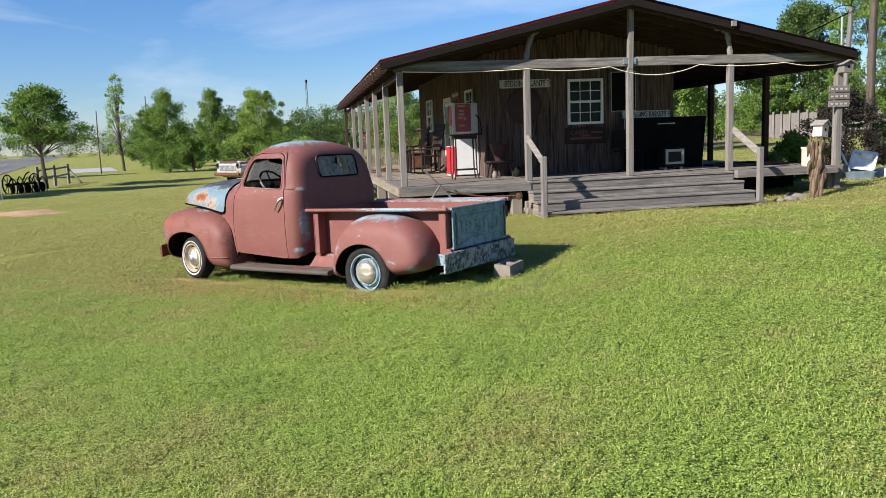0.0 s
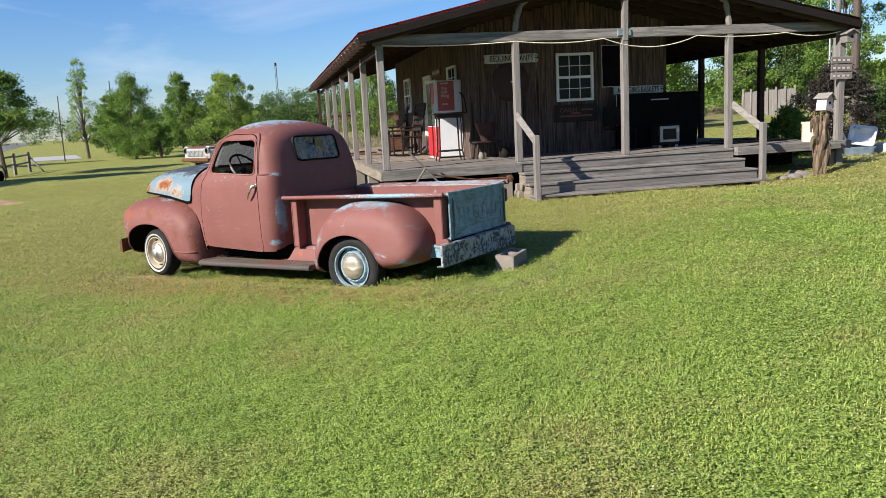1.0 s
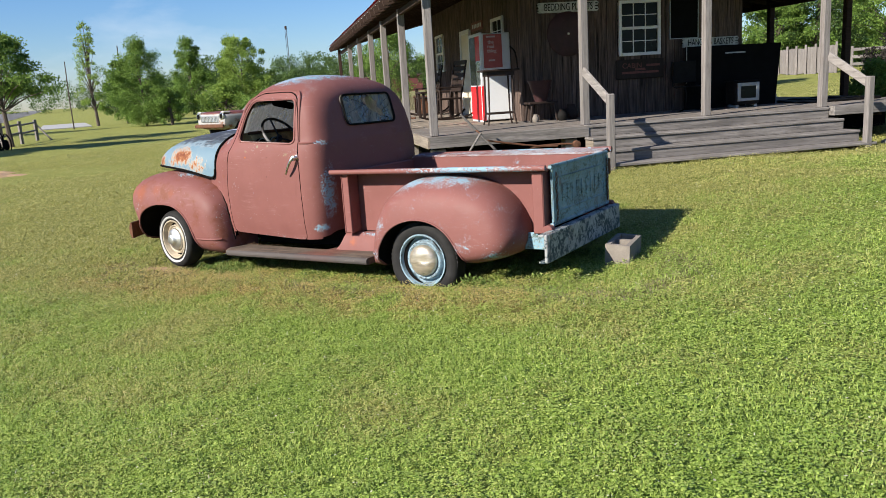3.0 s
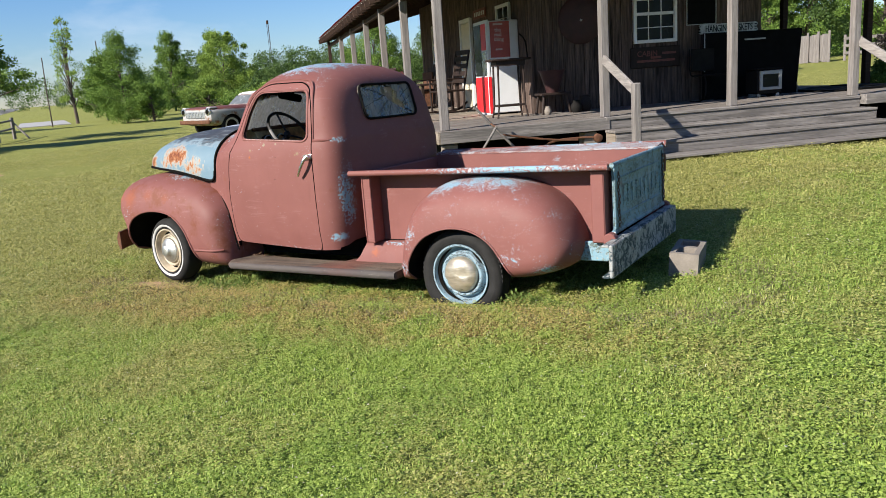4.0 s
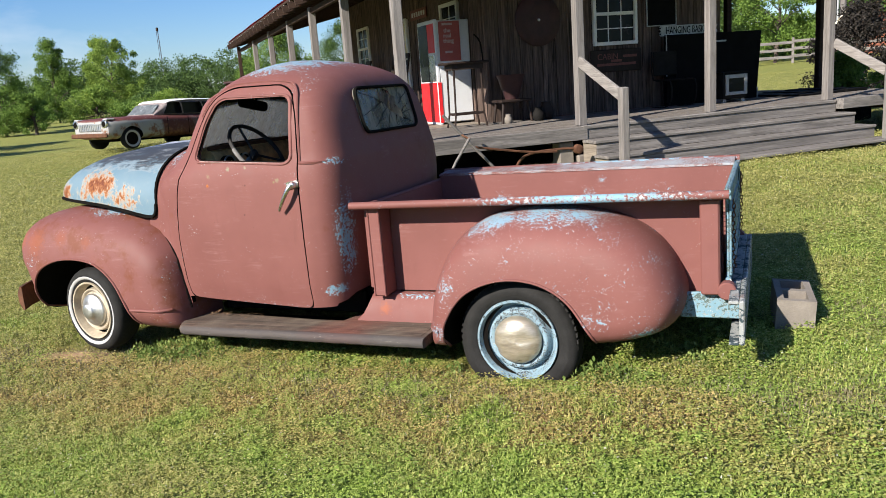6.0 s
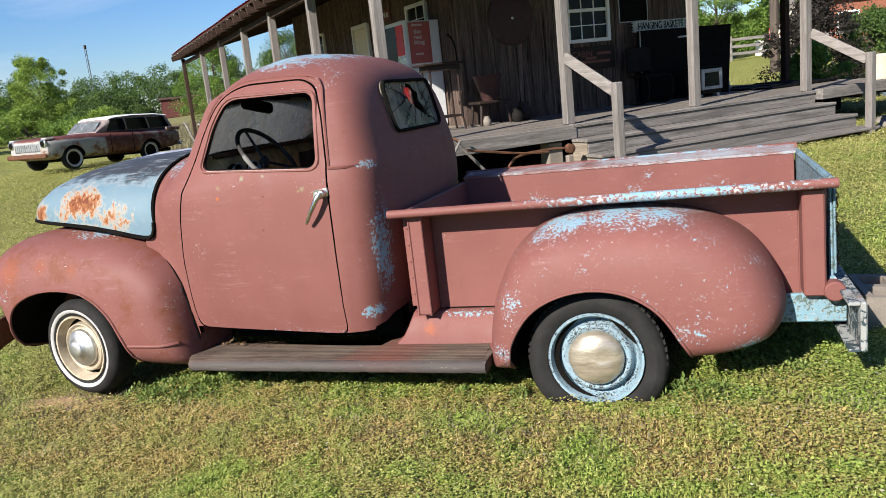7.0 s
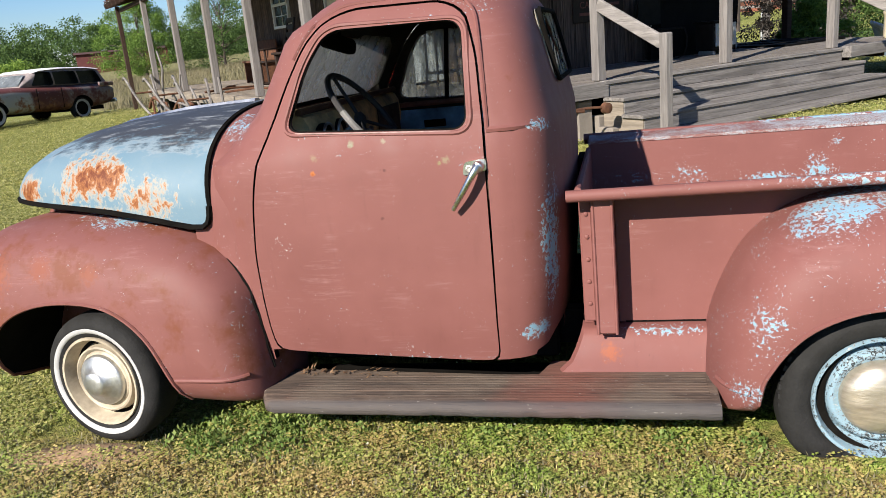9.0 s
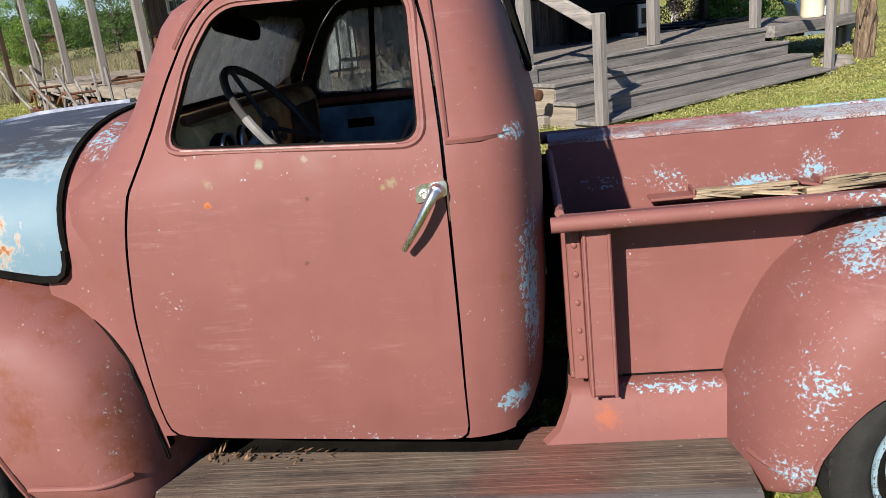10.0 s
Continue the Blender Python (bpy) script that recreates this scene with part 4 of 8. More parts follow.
for i, v in enumerate(np.arange(-0.1, 15.8, 0.61)):
    b = lathe(fresh(), [(0.010, 0.03), (0.014, 0.0), (0.017, -0.02), (0.008, -0.036)], 8, "z", (EAVE_L + 0.03, v, roof_z(EAVE_L) - 0.06)) if i == 0 else None
    if b:
        first = solo("eave_bulb", b, MAT["white_enamel"], "small white bulb under the eave", "bulb", BUILD, "eave bulbs", smooth=True)
    else:
        copy_thing(first, BUILD @ Matrix.Translation((0, v + 0.1, 0)))

# ---- steps with newels and handrails ----
steps = thing("porch_steps", "wide weathered grey timber steps up to the porch", "steps", BUILD)
for i in range(4):
    z, front = DECK - STEP * i, V1 - 0.04 - 0.29 * i
    back = V1 + 0.05 if i == 0 else front + 0.32
    part("tread", boxes((-0.06 - 0.01 * i, 4.08 + 0.06 * i, front, back, z - 0.04, z + (0.004 if i == 0 else 0)), bevel=0.007), MAT["wood_x"], steps)
    if i < 3:
        part("riser", boxes((-0.04, 4.09 + 0.05 * i, front + 0.02, front + 0.045, z - STEP + 0.002, z - 0.042), bevel=0.003), MAT["wood_x"], steps)
for u in (0.0, 2.0, 4.02):
    b = prism(fresh(), [(V1, DECK - 0.045), (V1 - 0.01, DECK - 0.045), (V1 - 0.01, DECK - 0.215), (V1 - 0.30, DECK - 0.215), (V1 - 0.30, DECK - 0.385), (V1 - 0.59, DECK - 0.385), (V1 - 0.59, DECK - 0.555), (V1 - 0.84, DECK - 0.555), (V1 - 0.84, 0.20), (V1, 0.20)], "x", u - 0.05, u - 0.005)
    part("stringer", b, MAT["deck_y"], steps)
for (u, zr) in ((-0.03, 1.80), (4.12, 1.80)):
    v = -1.02 if u < 1 else -0.98
    solo("newel_post", beam(fresh(), (u, v, 0.18), (u, v, 1.29), 0.10, 0.10, 0.012, up=(0, 1, 0)), MAT["wood_z"], "short grey newel post at the foot of the steps", "newel", BUILD, "step newels")
    solo("handrail", beam(fresh(), (u, -0.055, 1.62), (u, v + 0.055, 1.20), 0.045, 0.13, 0.008), MAT["wood_y"], "sloping sun-bleached handrail board", "handrail", BUILD, "step handrails")
solo("step_footing", boxes((-0.15, 0.08, -0.35, -0.1, 0.15, 0.34), (-0.1, 0.02, -0.08, 0.06, 0.15, 0.45), bevel=0.015), MAT["concrete"], "concrete blocks under the end of the steps", "block", BUILD)

# ---- old pickup truck: x backwards from the rear axle, -y its driver's side ----
LEAN_AXIS = Vector((0.7354, 0.6776, 0))
PIVOT = Vector((-5.5, 7.82, 0.19))
TRUCK = Matrix.Translation(PIVOT) @ Matrix.Rotation(radians(-1.22), 4, LEAN_AXIS) @ Matrix.Translation((0, 0, -0.19))
truck = thing("pickup_truck", "derelict vintage pickup in faded red primer on flat tyres", "pickup truck", TRUCK)

CAB_W = [(0.30, 0.785), (0.45, 0.812), (0.70, 0.826), (1.00, 0.826), (1.10, 0.820), (1.14, 0.806), (1.17, 0.795), (1.25, 0.782), (1.40, 0.755), (1.50, 0.727), (1.56, 0.695), (1.61, 0.650), (1.65, 0.595), (1.69, 0.50), (1.718, 0.38), (1.738, 0.20)]
CAB_R = [(0.30, -1.03), (0.60, -1.0), (1.00, -0.985), (1.15, -0.99), (1.30, -1.02), (1.45, -1.055), (1.54, -1.085), (1.60, -1.125), (1.65, -1.185), (1.69, -1.27), (1.718, -1.38), (1.738, -1.52)]
CAB_F = [(0.30, -2.46), (1.00, -2.46), (1.10, -2.42), (1.18, -2.30), (1.24, -2.225), (1.30, -2.185), (1.40, -2.125), (1.51, -2.06), (1.56, -2.01), (1.61, -1.93), (1.65, -1.85), (1.69, -1.75), (1.718, -1.66), (1.738, -1.60)]


CAB_MID, CAB_BOW = -1.56, 0.05


def cab_powers(z):
    """How square the cab's corners are, behind and in front."""
    return 8.0 if z < 1.40 else 8.0 - 5.2 * min(1, (z - 1.40) / 0.30), 5.0 if z < 1.10 else 4.2 if z < 1.55 else 3.4


def cab_rings(inset=0.0, lo=0.30):
    rings = []
    zs = [0.30, 0.36, 0.45, 0.58, 0.70, 0.85, 1.0, 1.08, 1.12, 1.14, 1.155, 1.17, 1.21, 1.24, 1.30, 1.37, 1.45, 1.50, 1.54, 1.58, 1.61, 1.635, 1.66, 1.685, 1.705, 1.72, 1.73, 1.738]
    for z in [lo] * (lo < 0.3) + zs:
        w, r, f = interp(CAB_W, z) - inset, interp(CAB_R, z) - inset, interp(CAB_F, z) + inset
        ring = []
        nr, nf = cab_powers(z)
        for k in range(96):
            a = (k + 0.5) * math.tau / 96
            c, s = math.cos(a), math.sin(a)
            n = nr if c > 0 else nf
            x = CAB_MID + (r - CAB_MID if c > 0 else CAB_MID - f) * math.copysign(abs(c) ** (2 / n), c)
            h = abs(s) ** (2 / n)
            if c > 0:
                x -= CAB_BOW * h ** 2.2 * min(1.0, c * 3)
            ring.append((x, w * math.copysign(h, s), z - (inset if z > 1.6 else 0)))
        rings.append(ring)
    return rings


def cab_y(x, z, inset=0.0):
    """Half width of the cab at x and height z."""
    nr, nf = cab_powers(z)
    r, f = interp(CAB_R, z), interp(CAB_F, z)
    x += CAB_BOW if x > -1.12 else CAB_BOW * max(0.0, (x - CAB_MID) / 0.5) ** 2
    n, q = (nr, (x - CAB_MID) / (r - CAB_MID)) if x > CAB_MID else (nf, (x - CAB_MID) / (f - CAB_MID))
    return (interp(CAB_W, z) - inset) * max(0.0, 1 - min(1.0, abs(q)) ** n) ** (1 / n)


DOOR = rounded([(-2.135, 0.350), (-2.150, 0.55), (-2.148, 0.75), (-2.125, 0.93), (-2.088, 1.08), (-2.045, 1.18), (-1.968, 1.335), (-1.885, 1.475), (-1.80, 1.560), (-1.70, 1.588), (-1.37, 1.582), (-1.290, 1.535), (-1.258, 1.40), (-1.243, 1.10), (-1.246, 0.70), (-1.255, 0.295)], 0.05, 3)
SIDE_WIN = rounded([(-1.975, 1.187), (-1.297, 1.150), (-1.300, 1.518), (-1.790, 1.528), (-1.880, 1.410)], 0.06, 6)
REAR_WIN = rounded([(-0.385, 1.270), (0.365, 1.270), (0.360, 1.540), (-0.380, 1.535)], 0.065, 6)


def grown(poly, d):
    c = sum((Vector(p) for p in poly), Vector((0, 0))) / len(poly)
    return [Vector(p) + (Vector(p) - c).normalized() * d for p in poly]


def cab_shell():
    """The hollow cab, with all its window openings."""
    shell = mesh_of("shell", loft(fresh(), cab_rings()), MAT["body"])
    inner = cut_mesh(loft(fresh(), cab_rings(0.03, 0.2)), MAT["inner_shade"])
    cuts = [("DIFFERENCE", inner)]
    for s in (-1, 1):
        cuts.append(("DIFFERENCE", cut_mesh(prism(fresh(), SIDE_WIN, "y", s * 0.5, s * 1.0), MAT["body"])))
    pane = rounded([(-0.64, 1.255), (0.64, 1.255), (0.60, 1.50), (0.0, 1.53), (-0.60, 1.50)], 0.05, 5)
    cuts.append(("DIFFERENCE", cut_mesh(prism(fresh(), pane, "x", -2.6, -1.75), MAT["body"])))
    cuts.append(("DIFFERENCE", cut_mesh(prism(fresh(), REAR_WIN, "x", -1.35, -0.9), MAT["body"])))
    return carve(shell, cuts)


shell = cab_shell()
gaps = [("DIFFERENCE", cut_mesh(prism(fresh(), grown(DOOR, 0.009), "y", s * 0.45, s * 1.0), MAT["near_black"])) for s in (-1, 1)]
# rusted-out lower corner
gaps.append(("DIFFERENCE", cut_mesh(prism(fresh(), [(-1.145, 0.25), (-1.12, 0.315), (-1.085, 0.325), (-1.06, 0.355), (-1.03, 0.362), (-1.01, 0.395), (-0.90, 0.41), (-0.90, 0.25)], "y", -1.0, -0.45), MAT["near_black"])))
gaps.append(("DIFFERENCE", cut_mesh(prism(fresh(), [(-2.16, 0.22), (-1.12, 0.22), (-1.12, 0.300), (-1.25, 0.300), (-2.10, 0.352), (-2.16, 0.345)], "y", -1.0, 1.0), MAT["near_black"])))
cab = part("cab", carve(shell.copy(), gaps), None, truck, "rounded cab with chipped roof")
for s, label in ((-1, "red primer door with an open window"), (1, "far door, worn blue inside")):
    me = carve(shell.copy(), [("INTERSECT", cut_mesh(prism(fresh(), DOOR, "y", s * 0.45, s * 1.0), MAT["near_black"]))])
    d = part("door", me, None, truck, label)
    for i, m in enumerate(me.materials):
        if m == MAT["body"]:
            me.materials[i] = MAT["door"]
    ring = [(p[0], s * (cab_y(p[0], p[1]) + 0.001), p[1]) for p in grown(SIDE_WIN, 0.016)]
    part("window_moulding", tube(fresh(), ring, 0.008, 6, True), MAT["door"], d, "raised moulding round the window", smooth=True)
    ring = [(p[0], s * (cab_y(p[0], p[1]) - 0.012), p[1]) for p in grown(SIDE_WIN, -0.002)]
    part("window_seal", tube(fresh(), ring, 0.005, 5, True), MAT["near_black"], d, "perished black window seal", smooth=True)
    edge = [(x, s * (cab_y(x, z) + 0.004), z) for x, z in ((-1.93 + 0.0575 * q, 1.1815 - 0.00314 * q) for q in range(11))]
    part("sill_edge", tube(fresh(), edge, 0.003, 5), MAT["sill_pale"], d, "pale worn edge of the window sill", smooth=True)
    # swung chrome handle on its lock plate
    hx, hz = -1.262, 1.028
    y = s * (cab_y(hx, hz) + 0.004)
    plate = rounded([(hx - 0.058, hz - 0.030), (hx + 0.026, hz - 0.016), (hx + 0.026, hz + 0.026), (hx - 0.050, hz + 0.016)], 0.012, 4)
    h = part("door_handle", prism(fresh(), plate, "y", y - s * 0.012, y + s * 0.004), MAT["chrome"], d, "pitted chrome handle")
    part("keyhole", lathe(fresh(), [(0.013, 0.0), (0.013, s * 0.006), (0.009, s * 0.008), (0.006, s * 0.002)], 14, "y", (hx - 0.034, y + s * 0.004, hz - 0.008)), MAT["worn_chrome"], h, smooth=True)
    part("pivot", lathe(fresh(), [(0.021, 0.0), (0.020, s * 0.022), (0.016, s * 0.030), (0.006, s * 0.034)], 16, "y", (hx, y + s * 0.004, hz)), MAT["chrome"], h, smooth=True)
    lever = smooth_line([(hx, y + s * 0.030, hz + 0.004), (hx - 0.018, y + s * 0.046, hz - 0.022), (hx - 0.058, y + s * 0.048, hz - 0.084), (hx - 0.096, y + s * 0.034, hz - 0.140)], 6)
    part("lever", tube(fresh(), lever, [0.0155 - 0.008 * i / len(lever) for i in range(len(lever))], 9), MAT["chrome"], h, smooth=True)
# belt moulding round the back of the cab
for s in (-1, 1):
    line = [(x, s * (cab_y(x, 1.145) - 0.002), 1.145) for x in (-1.232, -1.19, -1.15, -1.11, -1.08, -1.06, -1.045)]
    part("belt_moulding", tube(fresh(), line, 0.011, 6), MAT["body"], truck, smooth=True)
# drip rail over the door
for s in (-1, 1):
    line = [(p[0], s * (cab_y(p[0], p[1]) + 0.002), p[1]) for p in smooth_line([(-1.93, 1.440), (-1.86, 1.535), (-1.79, 1.588), (-1.68, 1.612), (-1.37, 1.606), (-1.268, 1.555), (-1.240, 1.42), (-1.228, 1.15)], 6)]
    part("drip_rail", tube(fresh(), line, 0.0065, 5), MAT["body"], truck, smooth=True)


def pane_sheet(poly, put, bow=0.0):
    bm = fresh()
    loft(bm, [[put(p, 0.0) for p in poly], [put(p, 0.004) for p in poly]])
    return bm


bm = fresh()
for q0 in np.linspace(-0.66, 0.60, 22):
    q1 = q0 + 0.06
    rows = []
    for q in (q0, q1):
        e = min(1.0, (0.66 - abs(q)) / 0.06)
        lo, hi = 1.245 + 0.04 * (1 - e) ** 2, 1.54 - 0.03 * (abs(q) / 0.62) ** 2 - 0.06 * (1 - e) ** 2
        rows.append([(-2.205 + (z - 1.24) * 0.61 + 0.13 * (abs(q) / 0.66) ** 3 + d, q, z) for z, d in ((lo, 0), (hi, 0), (hi, 0.004), (lo, 0.004))])
    loft(bm, rows, cap=(q0 < -0.65, q1 > 0.65))
bmesh.ops.remove_doubles(bm, verts=bm.verts[:], dist=0.0005)
part("windscreen_pane", bm, MAT["dusty_glass"], truck, "dusty windscreen", smooth=True)
REAR_X = lambda z: -1.012 - (z - 1.27) * 0.235
hole = [(-0.36 + 0.72 * u, 1.275 + 0.265 * v) for u, v in ((0.42, 0.90), (0.48, 0.82), (0.52, 0.93), (0.62, 0.90), (0.66, 0.78), (0.73, 0.72), (0.69, 0.55), (0.78, 0.36), (0.80, 0.14), (0.70, 0.26), (0.60, 0.36), (0.50, 0.48), (0.45, 0.66), (0.40, 0.72))]
pane = carve(cut_mesh(pane_sheet(grown(REAR_WIN, 0.004), lambda p, d: (REAR_X(p[1]) - d - 0.012, p[0], p[1])), MAT["rear_glass"]), [("DIFFERENCE", cut_mesh(prism(fresh(), hole, "x", -1.3, -0.8), MAT["rear_glass"]))])
g = part("rear_window", pane, None, truck, "hazy rear window with a jagged hole")
cracked = random.Random(5)
for y0, z0, y1, z1 in ((0.19, 1.42, 0.34, 1.50), (0.20, 1.37, 0.35, 1.44), (0.215, 1.36, 0.34, 1.37), (0.22, 1.33, 0.33, 1.29), (-0.03, 1.44, -0.33, 1.52), (-0.04, 1.44, -0.34, 1.36), (0.0, 1.40, -0.22, 1.29), (0.03, 1.385, -0.04, 1.28), (0.10, 1.35, 0.09, 1.28)):
    way = []
    for i in range(7):
        y, z = y0 + (y1 - y0) * i / 6 + cracked.uniform(-0.008, 0.008), z0 + (z1 - z0) * i / 6 + cracked.uniform(-0.006, 0.006)
        way.append((REAR_X(z) - 0.012, y, z))
    part("crack", tube(fresh(), way, [0.0045 - 0.0005 * i for i in range(7)], 4), MAT["near_black"], g, "dark crack in the pane")
part("rear_window_seal", tube(fresh(), [(REAR_X(p[1]) + 0.002, p[0], p[1]) for p in REAR_WIN], 0.010, 6, True), MAT["near_black"], truck, "black rubber window seal", smooth=True)
g = part("far_door_glass", pane_sheet(grown(SIDE_WIN, 0.004), lambda p, d: (p[0], cab_y(p[0], p[1]) - 0.02 - d, p[1])), MAT["dusty_glass"], truck, "dirty far door glass")
part("vent_window_post", beam(fresh(), (-1.705, cab_y(-1.7, 1.17) - 0.03, 1.17), (-1.655, cab_y(-1.65, 1.53) - 0.03, 1.53), 0.022, 0.022), MAT["near_black"], truck)

# inside the cab
dash = []
for y in np.linspace(-0.64, 0.64, 29):
    pod = 0.035 * math.exp(-((y + 0.44) / 0.17) ** 4)
    dash.append([(-2.12, y, 1.222), (-2.08, y, 1.246), (-2.02, y, 1.250), (-1.96 + pod, y, 1.225), (-1.94 + pod, y, 1.19), (-1.935 + pod, y, 1.12), (-1.95 + pod * 0.5, y, 1.04), (-1.99, y, 0.95), (-2.12, y, 0.92)])
part("dashboard", loft(fresh(), dash), MAT["dash"], truck, "golden-brown rust-stained dashboard", smooth=True)
part("dash_roll", tube(fresh(), [(-1.965, y, 1.246) for y in np.linspace(-0.65, 0.65, 9)], 0.014, 7), MAT["rusty"], truck, "rolled rusty top edge of the dashboard", smooth=True)
for y in (-0.56, -0.40):
    part("gauge", lathe(fresh(), [(0.060, -0.02), (0.060, 0.022), (0.053, 0.024), (0.047, 0.006), (0.01, 0.006)], 28, "x", (-1.912, y, 1.135)), MAT["near_black"], truck, "round black gauge", smooth=True)
    part("gauge_bezel", tube(fresh(), [(-1.888, y + 0.057 * math.cos(a), 1.135 + 0.057 * math.sin(a)) for a in np.linspace(0, math.tau, 28, endpoint=False)], 0.006, 6, True), MAT["worn_chrome"], truck, "tarnished gauge ring", smooth=True)
for y in (-0.24, -0.16, 0.02):
    part("dash_knob", lathe(fresh(), [(0.008, -0.01), (0.008, 0.02), (0.017, 0.022), (0.017, 0.034), (0.006, 0.038)], 12, "x", (-1.935, y, 1.10)), MAT["bare_rim"], truck, smooth=True)
part("glove_box_door", boxes((-1.9345, -1.926, 0.22, 0.58, 1.02, 1.18), bevel=0.006), MAT["seat"], truck, "dark glove box door")
part("far_window_sill", tube(fresh(), [(x, cab_y(x, 1.15) - 0.03, 1.150) for x in np.linspace(-2.0, -1.27, 8)], 0.016, 7), MAT["rafter_red"], truck, "red-brown inner sill of the far window", smooth=True)
seat = fresh()
box(seat, -1.62, -1.12, -0.68, 0.68, 0.62, 0.78, 0.05)
part("seat_cushion", seat, MAT["seat"], truck, "torn brown bench seat", smooth=True)
seat = box(fresh(), -1.19, -1.08, -0.68, 0.68, 0.75, 1.16, 0.04)
part("seat_back", seat, MAT["seat"], truck, "torn brown seat back", smooth=True)
part("cab_floor", boxes((-2.08, -1.12, -0.66, 0.66, 0.40, 0.44)), MAT["near_black"], truck)
wheel_c, wheel_n = Vector((-1.775, -0.42, 1.20)), Vector((0.80, 0.0, 0.60)).normalized()
wx, wy = Vector((0, 1, 0)), wheel_n.cross(Vector((0, 1, 0)))
steer = part("steering_wheel", tube(fresh(), [wheel_c + (wx * math.cos(a) + wy * math.sin(a)) * 0.205 for a in np.linspace(0, math.tau, 36, endpoint=False)], 0.0125, 8, True), MAT["wheel_black"], truck, "thin black steering wheel", smooth=True)
for a in (math.pi / 2, math.pi * 7 / 6, math.pi * 11 / 6):
    part("spoke", tube(fresh(), [wheel_c - wheel_n * 0.03, wheel_c + (wx * math.cos(a) + wy * math.sin(a)) * 0.2], 0.008, 6), MAT["wheel_black"], steer)
part("hub", lathe(fresh(), [(0.03, -0.02), (0.035, 0.0), (0.02, 0.015)], 14, "x", wheel_c - wheel_n * 0.03), MAT["wheel_black"], steer, smooth=True)
part("worn_rim", tube(fresh(), [wheel_c + (wx * math.cos(a) + wy * math.sin(a)) * 0.205 for a in np.linspace(radians(168), radians(222), 12)], 0.0135, 8), MAT["bare_rim"], steer, "bare grey stretch of the rim", smooth=True)
part("steering_column", tube(fresh(), [wheel_c - wheel_n * 0.03, wheel_c - wheel_n * 0.55], 0.02, 8), MAT["grey_pipe"], truck, "pale grey steering column")
card = part("door_card", box(fresh(), -2.0, -1.28, 0.750, 0.763, 0.58, 1.12, 0.004), MAT["door_blue"], truck, "worn blue inner panel of the far door")
part("card_recess", boxes((-1.84, -1.72, 0.744, 0.7495, 1.02, 1.06)), MAT["near_black"], card)
part("window_crank", tube(fresh(), [(-1.60, 0.745, 0.95), (-1.60, 0.71, 0.95), (-1.55, 0.705, 1.03)], 0.01, 6), MAT["worn_chrome"], card, "dull window crank")
mir = rounded([(-0.11, -0.032), (0.11, -0.032), (0.11, 0.032), (-0.11, 0.032)], 0.03, 4)
m = part("rear_view_mirror", prism(fresh(), mir, "x", -0.012, 0.012), MAT["black"], truck, "dark rear-view mirror")
m.matrix_basis = pose(-1.945, -0.17, 1.492, -13, 0, -18)
part("mirror_stem", tube(fresh(), [(-1.98, -0.02, 1.57), (-1.95, -0.14, 1.51)], 0.008, 6), MAT["black"], truck)

# hood, cowl and nose
def hood_ring(x, hw, zb, zt, n=2.7, m=33, spread=0.0):
    ring = []
    for k in range(m):
        a = math.pi * k / (m - 1)
        c, s = math.cos(a), math.sin(a)
        ring.append((x, -hw * math.copysign(abs(c) ** (2 / n), c) if abs(c) > 1e-9 else 0.0, zb + (zt - zb) * abs(s) ** (2 / n)))
    return ring


HOOD = [(-2.338, 0.757, 0.925, 1.274), (-2.342, 0.760, 0.885, 1.276), (-2.352, 0.762, 0.860, 1.278), (-2.375, 0.764, 0.845, 1.279), (-2.42, 0.764, 0.846, 1.279), (-2.50, 0.762, 0.862, 1.278), (-2.60, 0.755, 0.884, 1.276), (-2.80, 0.732, 0.918, 1.268), (-3.00, 0.695, 0.938, 1.250), (-3.15, 0.648, 0.946, 1.224), (-3.28, 0.588, 0.950, 1.188), (-3.38, 0.525, 0.952, 1.145), (-3.46, 0.445, 0.950, 1.095), (-3.52, 0.345, 0.945, 1.04), (-3.555, 0.22, 0.94, 0.98)]
hood = part("hood", loft(fresh(), [hood_ring(*h) for h in HOOD]), MAT["hood"], truck, "pale blue hood blotched with orange rust", smooth=True, angle=60)
part("hood_ridge", loft(fresh(), [[(x, -0.035, z - 0.01), (x, -0.02, z + 0.012), (x, 0.02, z + 0.012), (x, 0.035, z - 0.01)] for x, z in ((-2.44, 1.279), (-2.8, 1.268), (-3.1, 1.234), (-3.3, 1.180), (-3.44, 1.108))]), MAT["chrome"], hood, "dull centre strip", smooth=True)
COWL = [(-2.42, 0.748, 0.86, 1.268, 2.7), (-2.346, 0.752, 0.86, 1.271, 2.7), (-2.335, 0.757, 0.86, 1.274, 2.7), (-2.30, 0.766, 0.85, 1.270, 2.8), (-2.25, 0.779, 0.83, 1.258, 3.0), (-2.20, 0.789, 0.80, 1.245, 3.3)]


def cowl_ring(x, hw, base, zt, n):
    ring = []
    for k in range(33):
        a = math.pi * k / 32
        c, s = math.cos(a), math.sin(a)
        ring.append((x, -hw * math.copysign(abs(c) ** (2 / n), c) if abs(c) > 1e-9 else 0.0, base + (zt - base) * abs(s) ** (2 / n)))
    return [(x, -hw, 0.30)] + ring + [(x, hw, 0.30)]


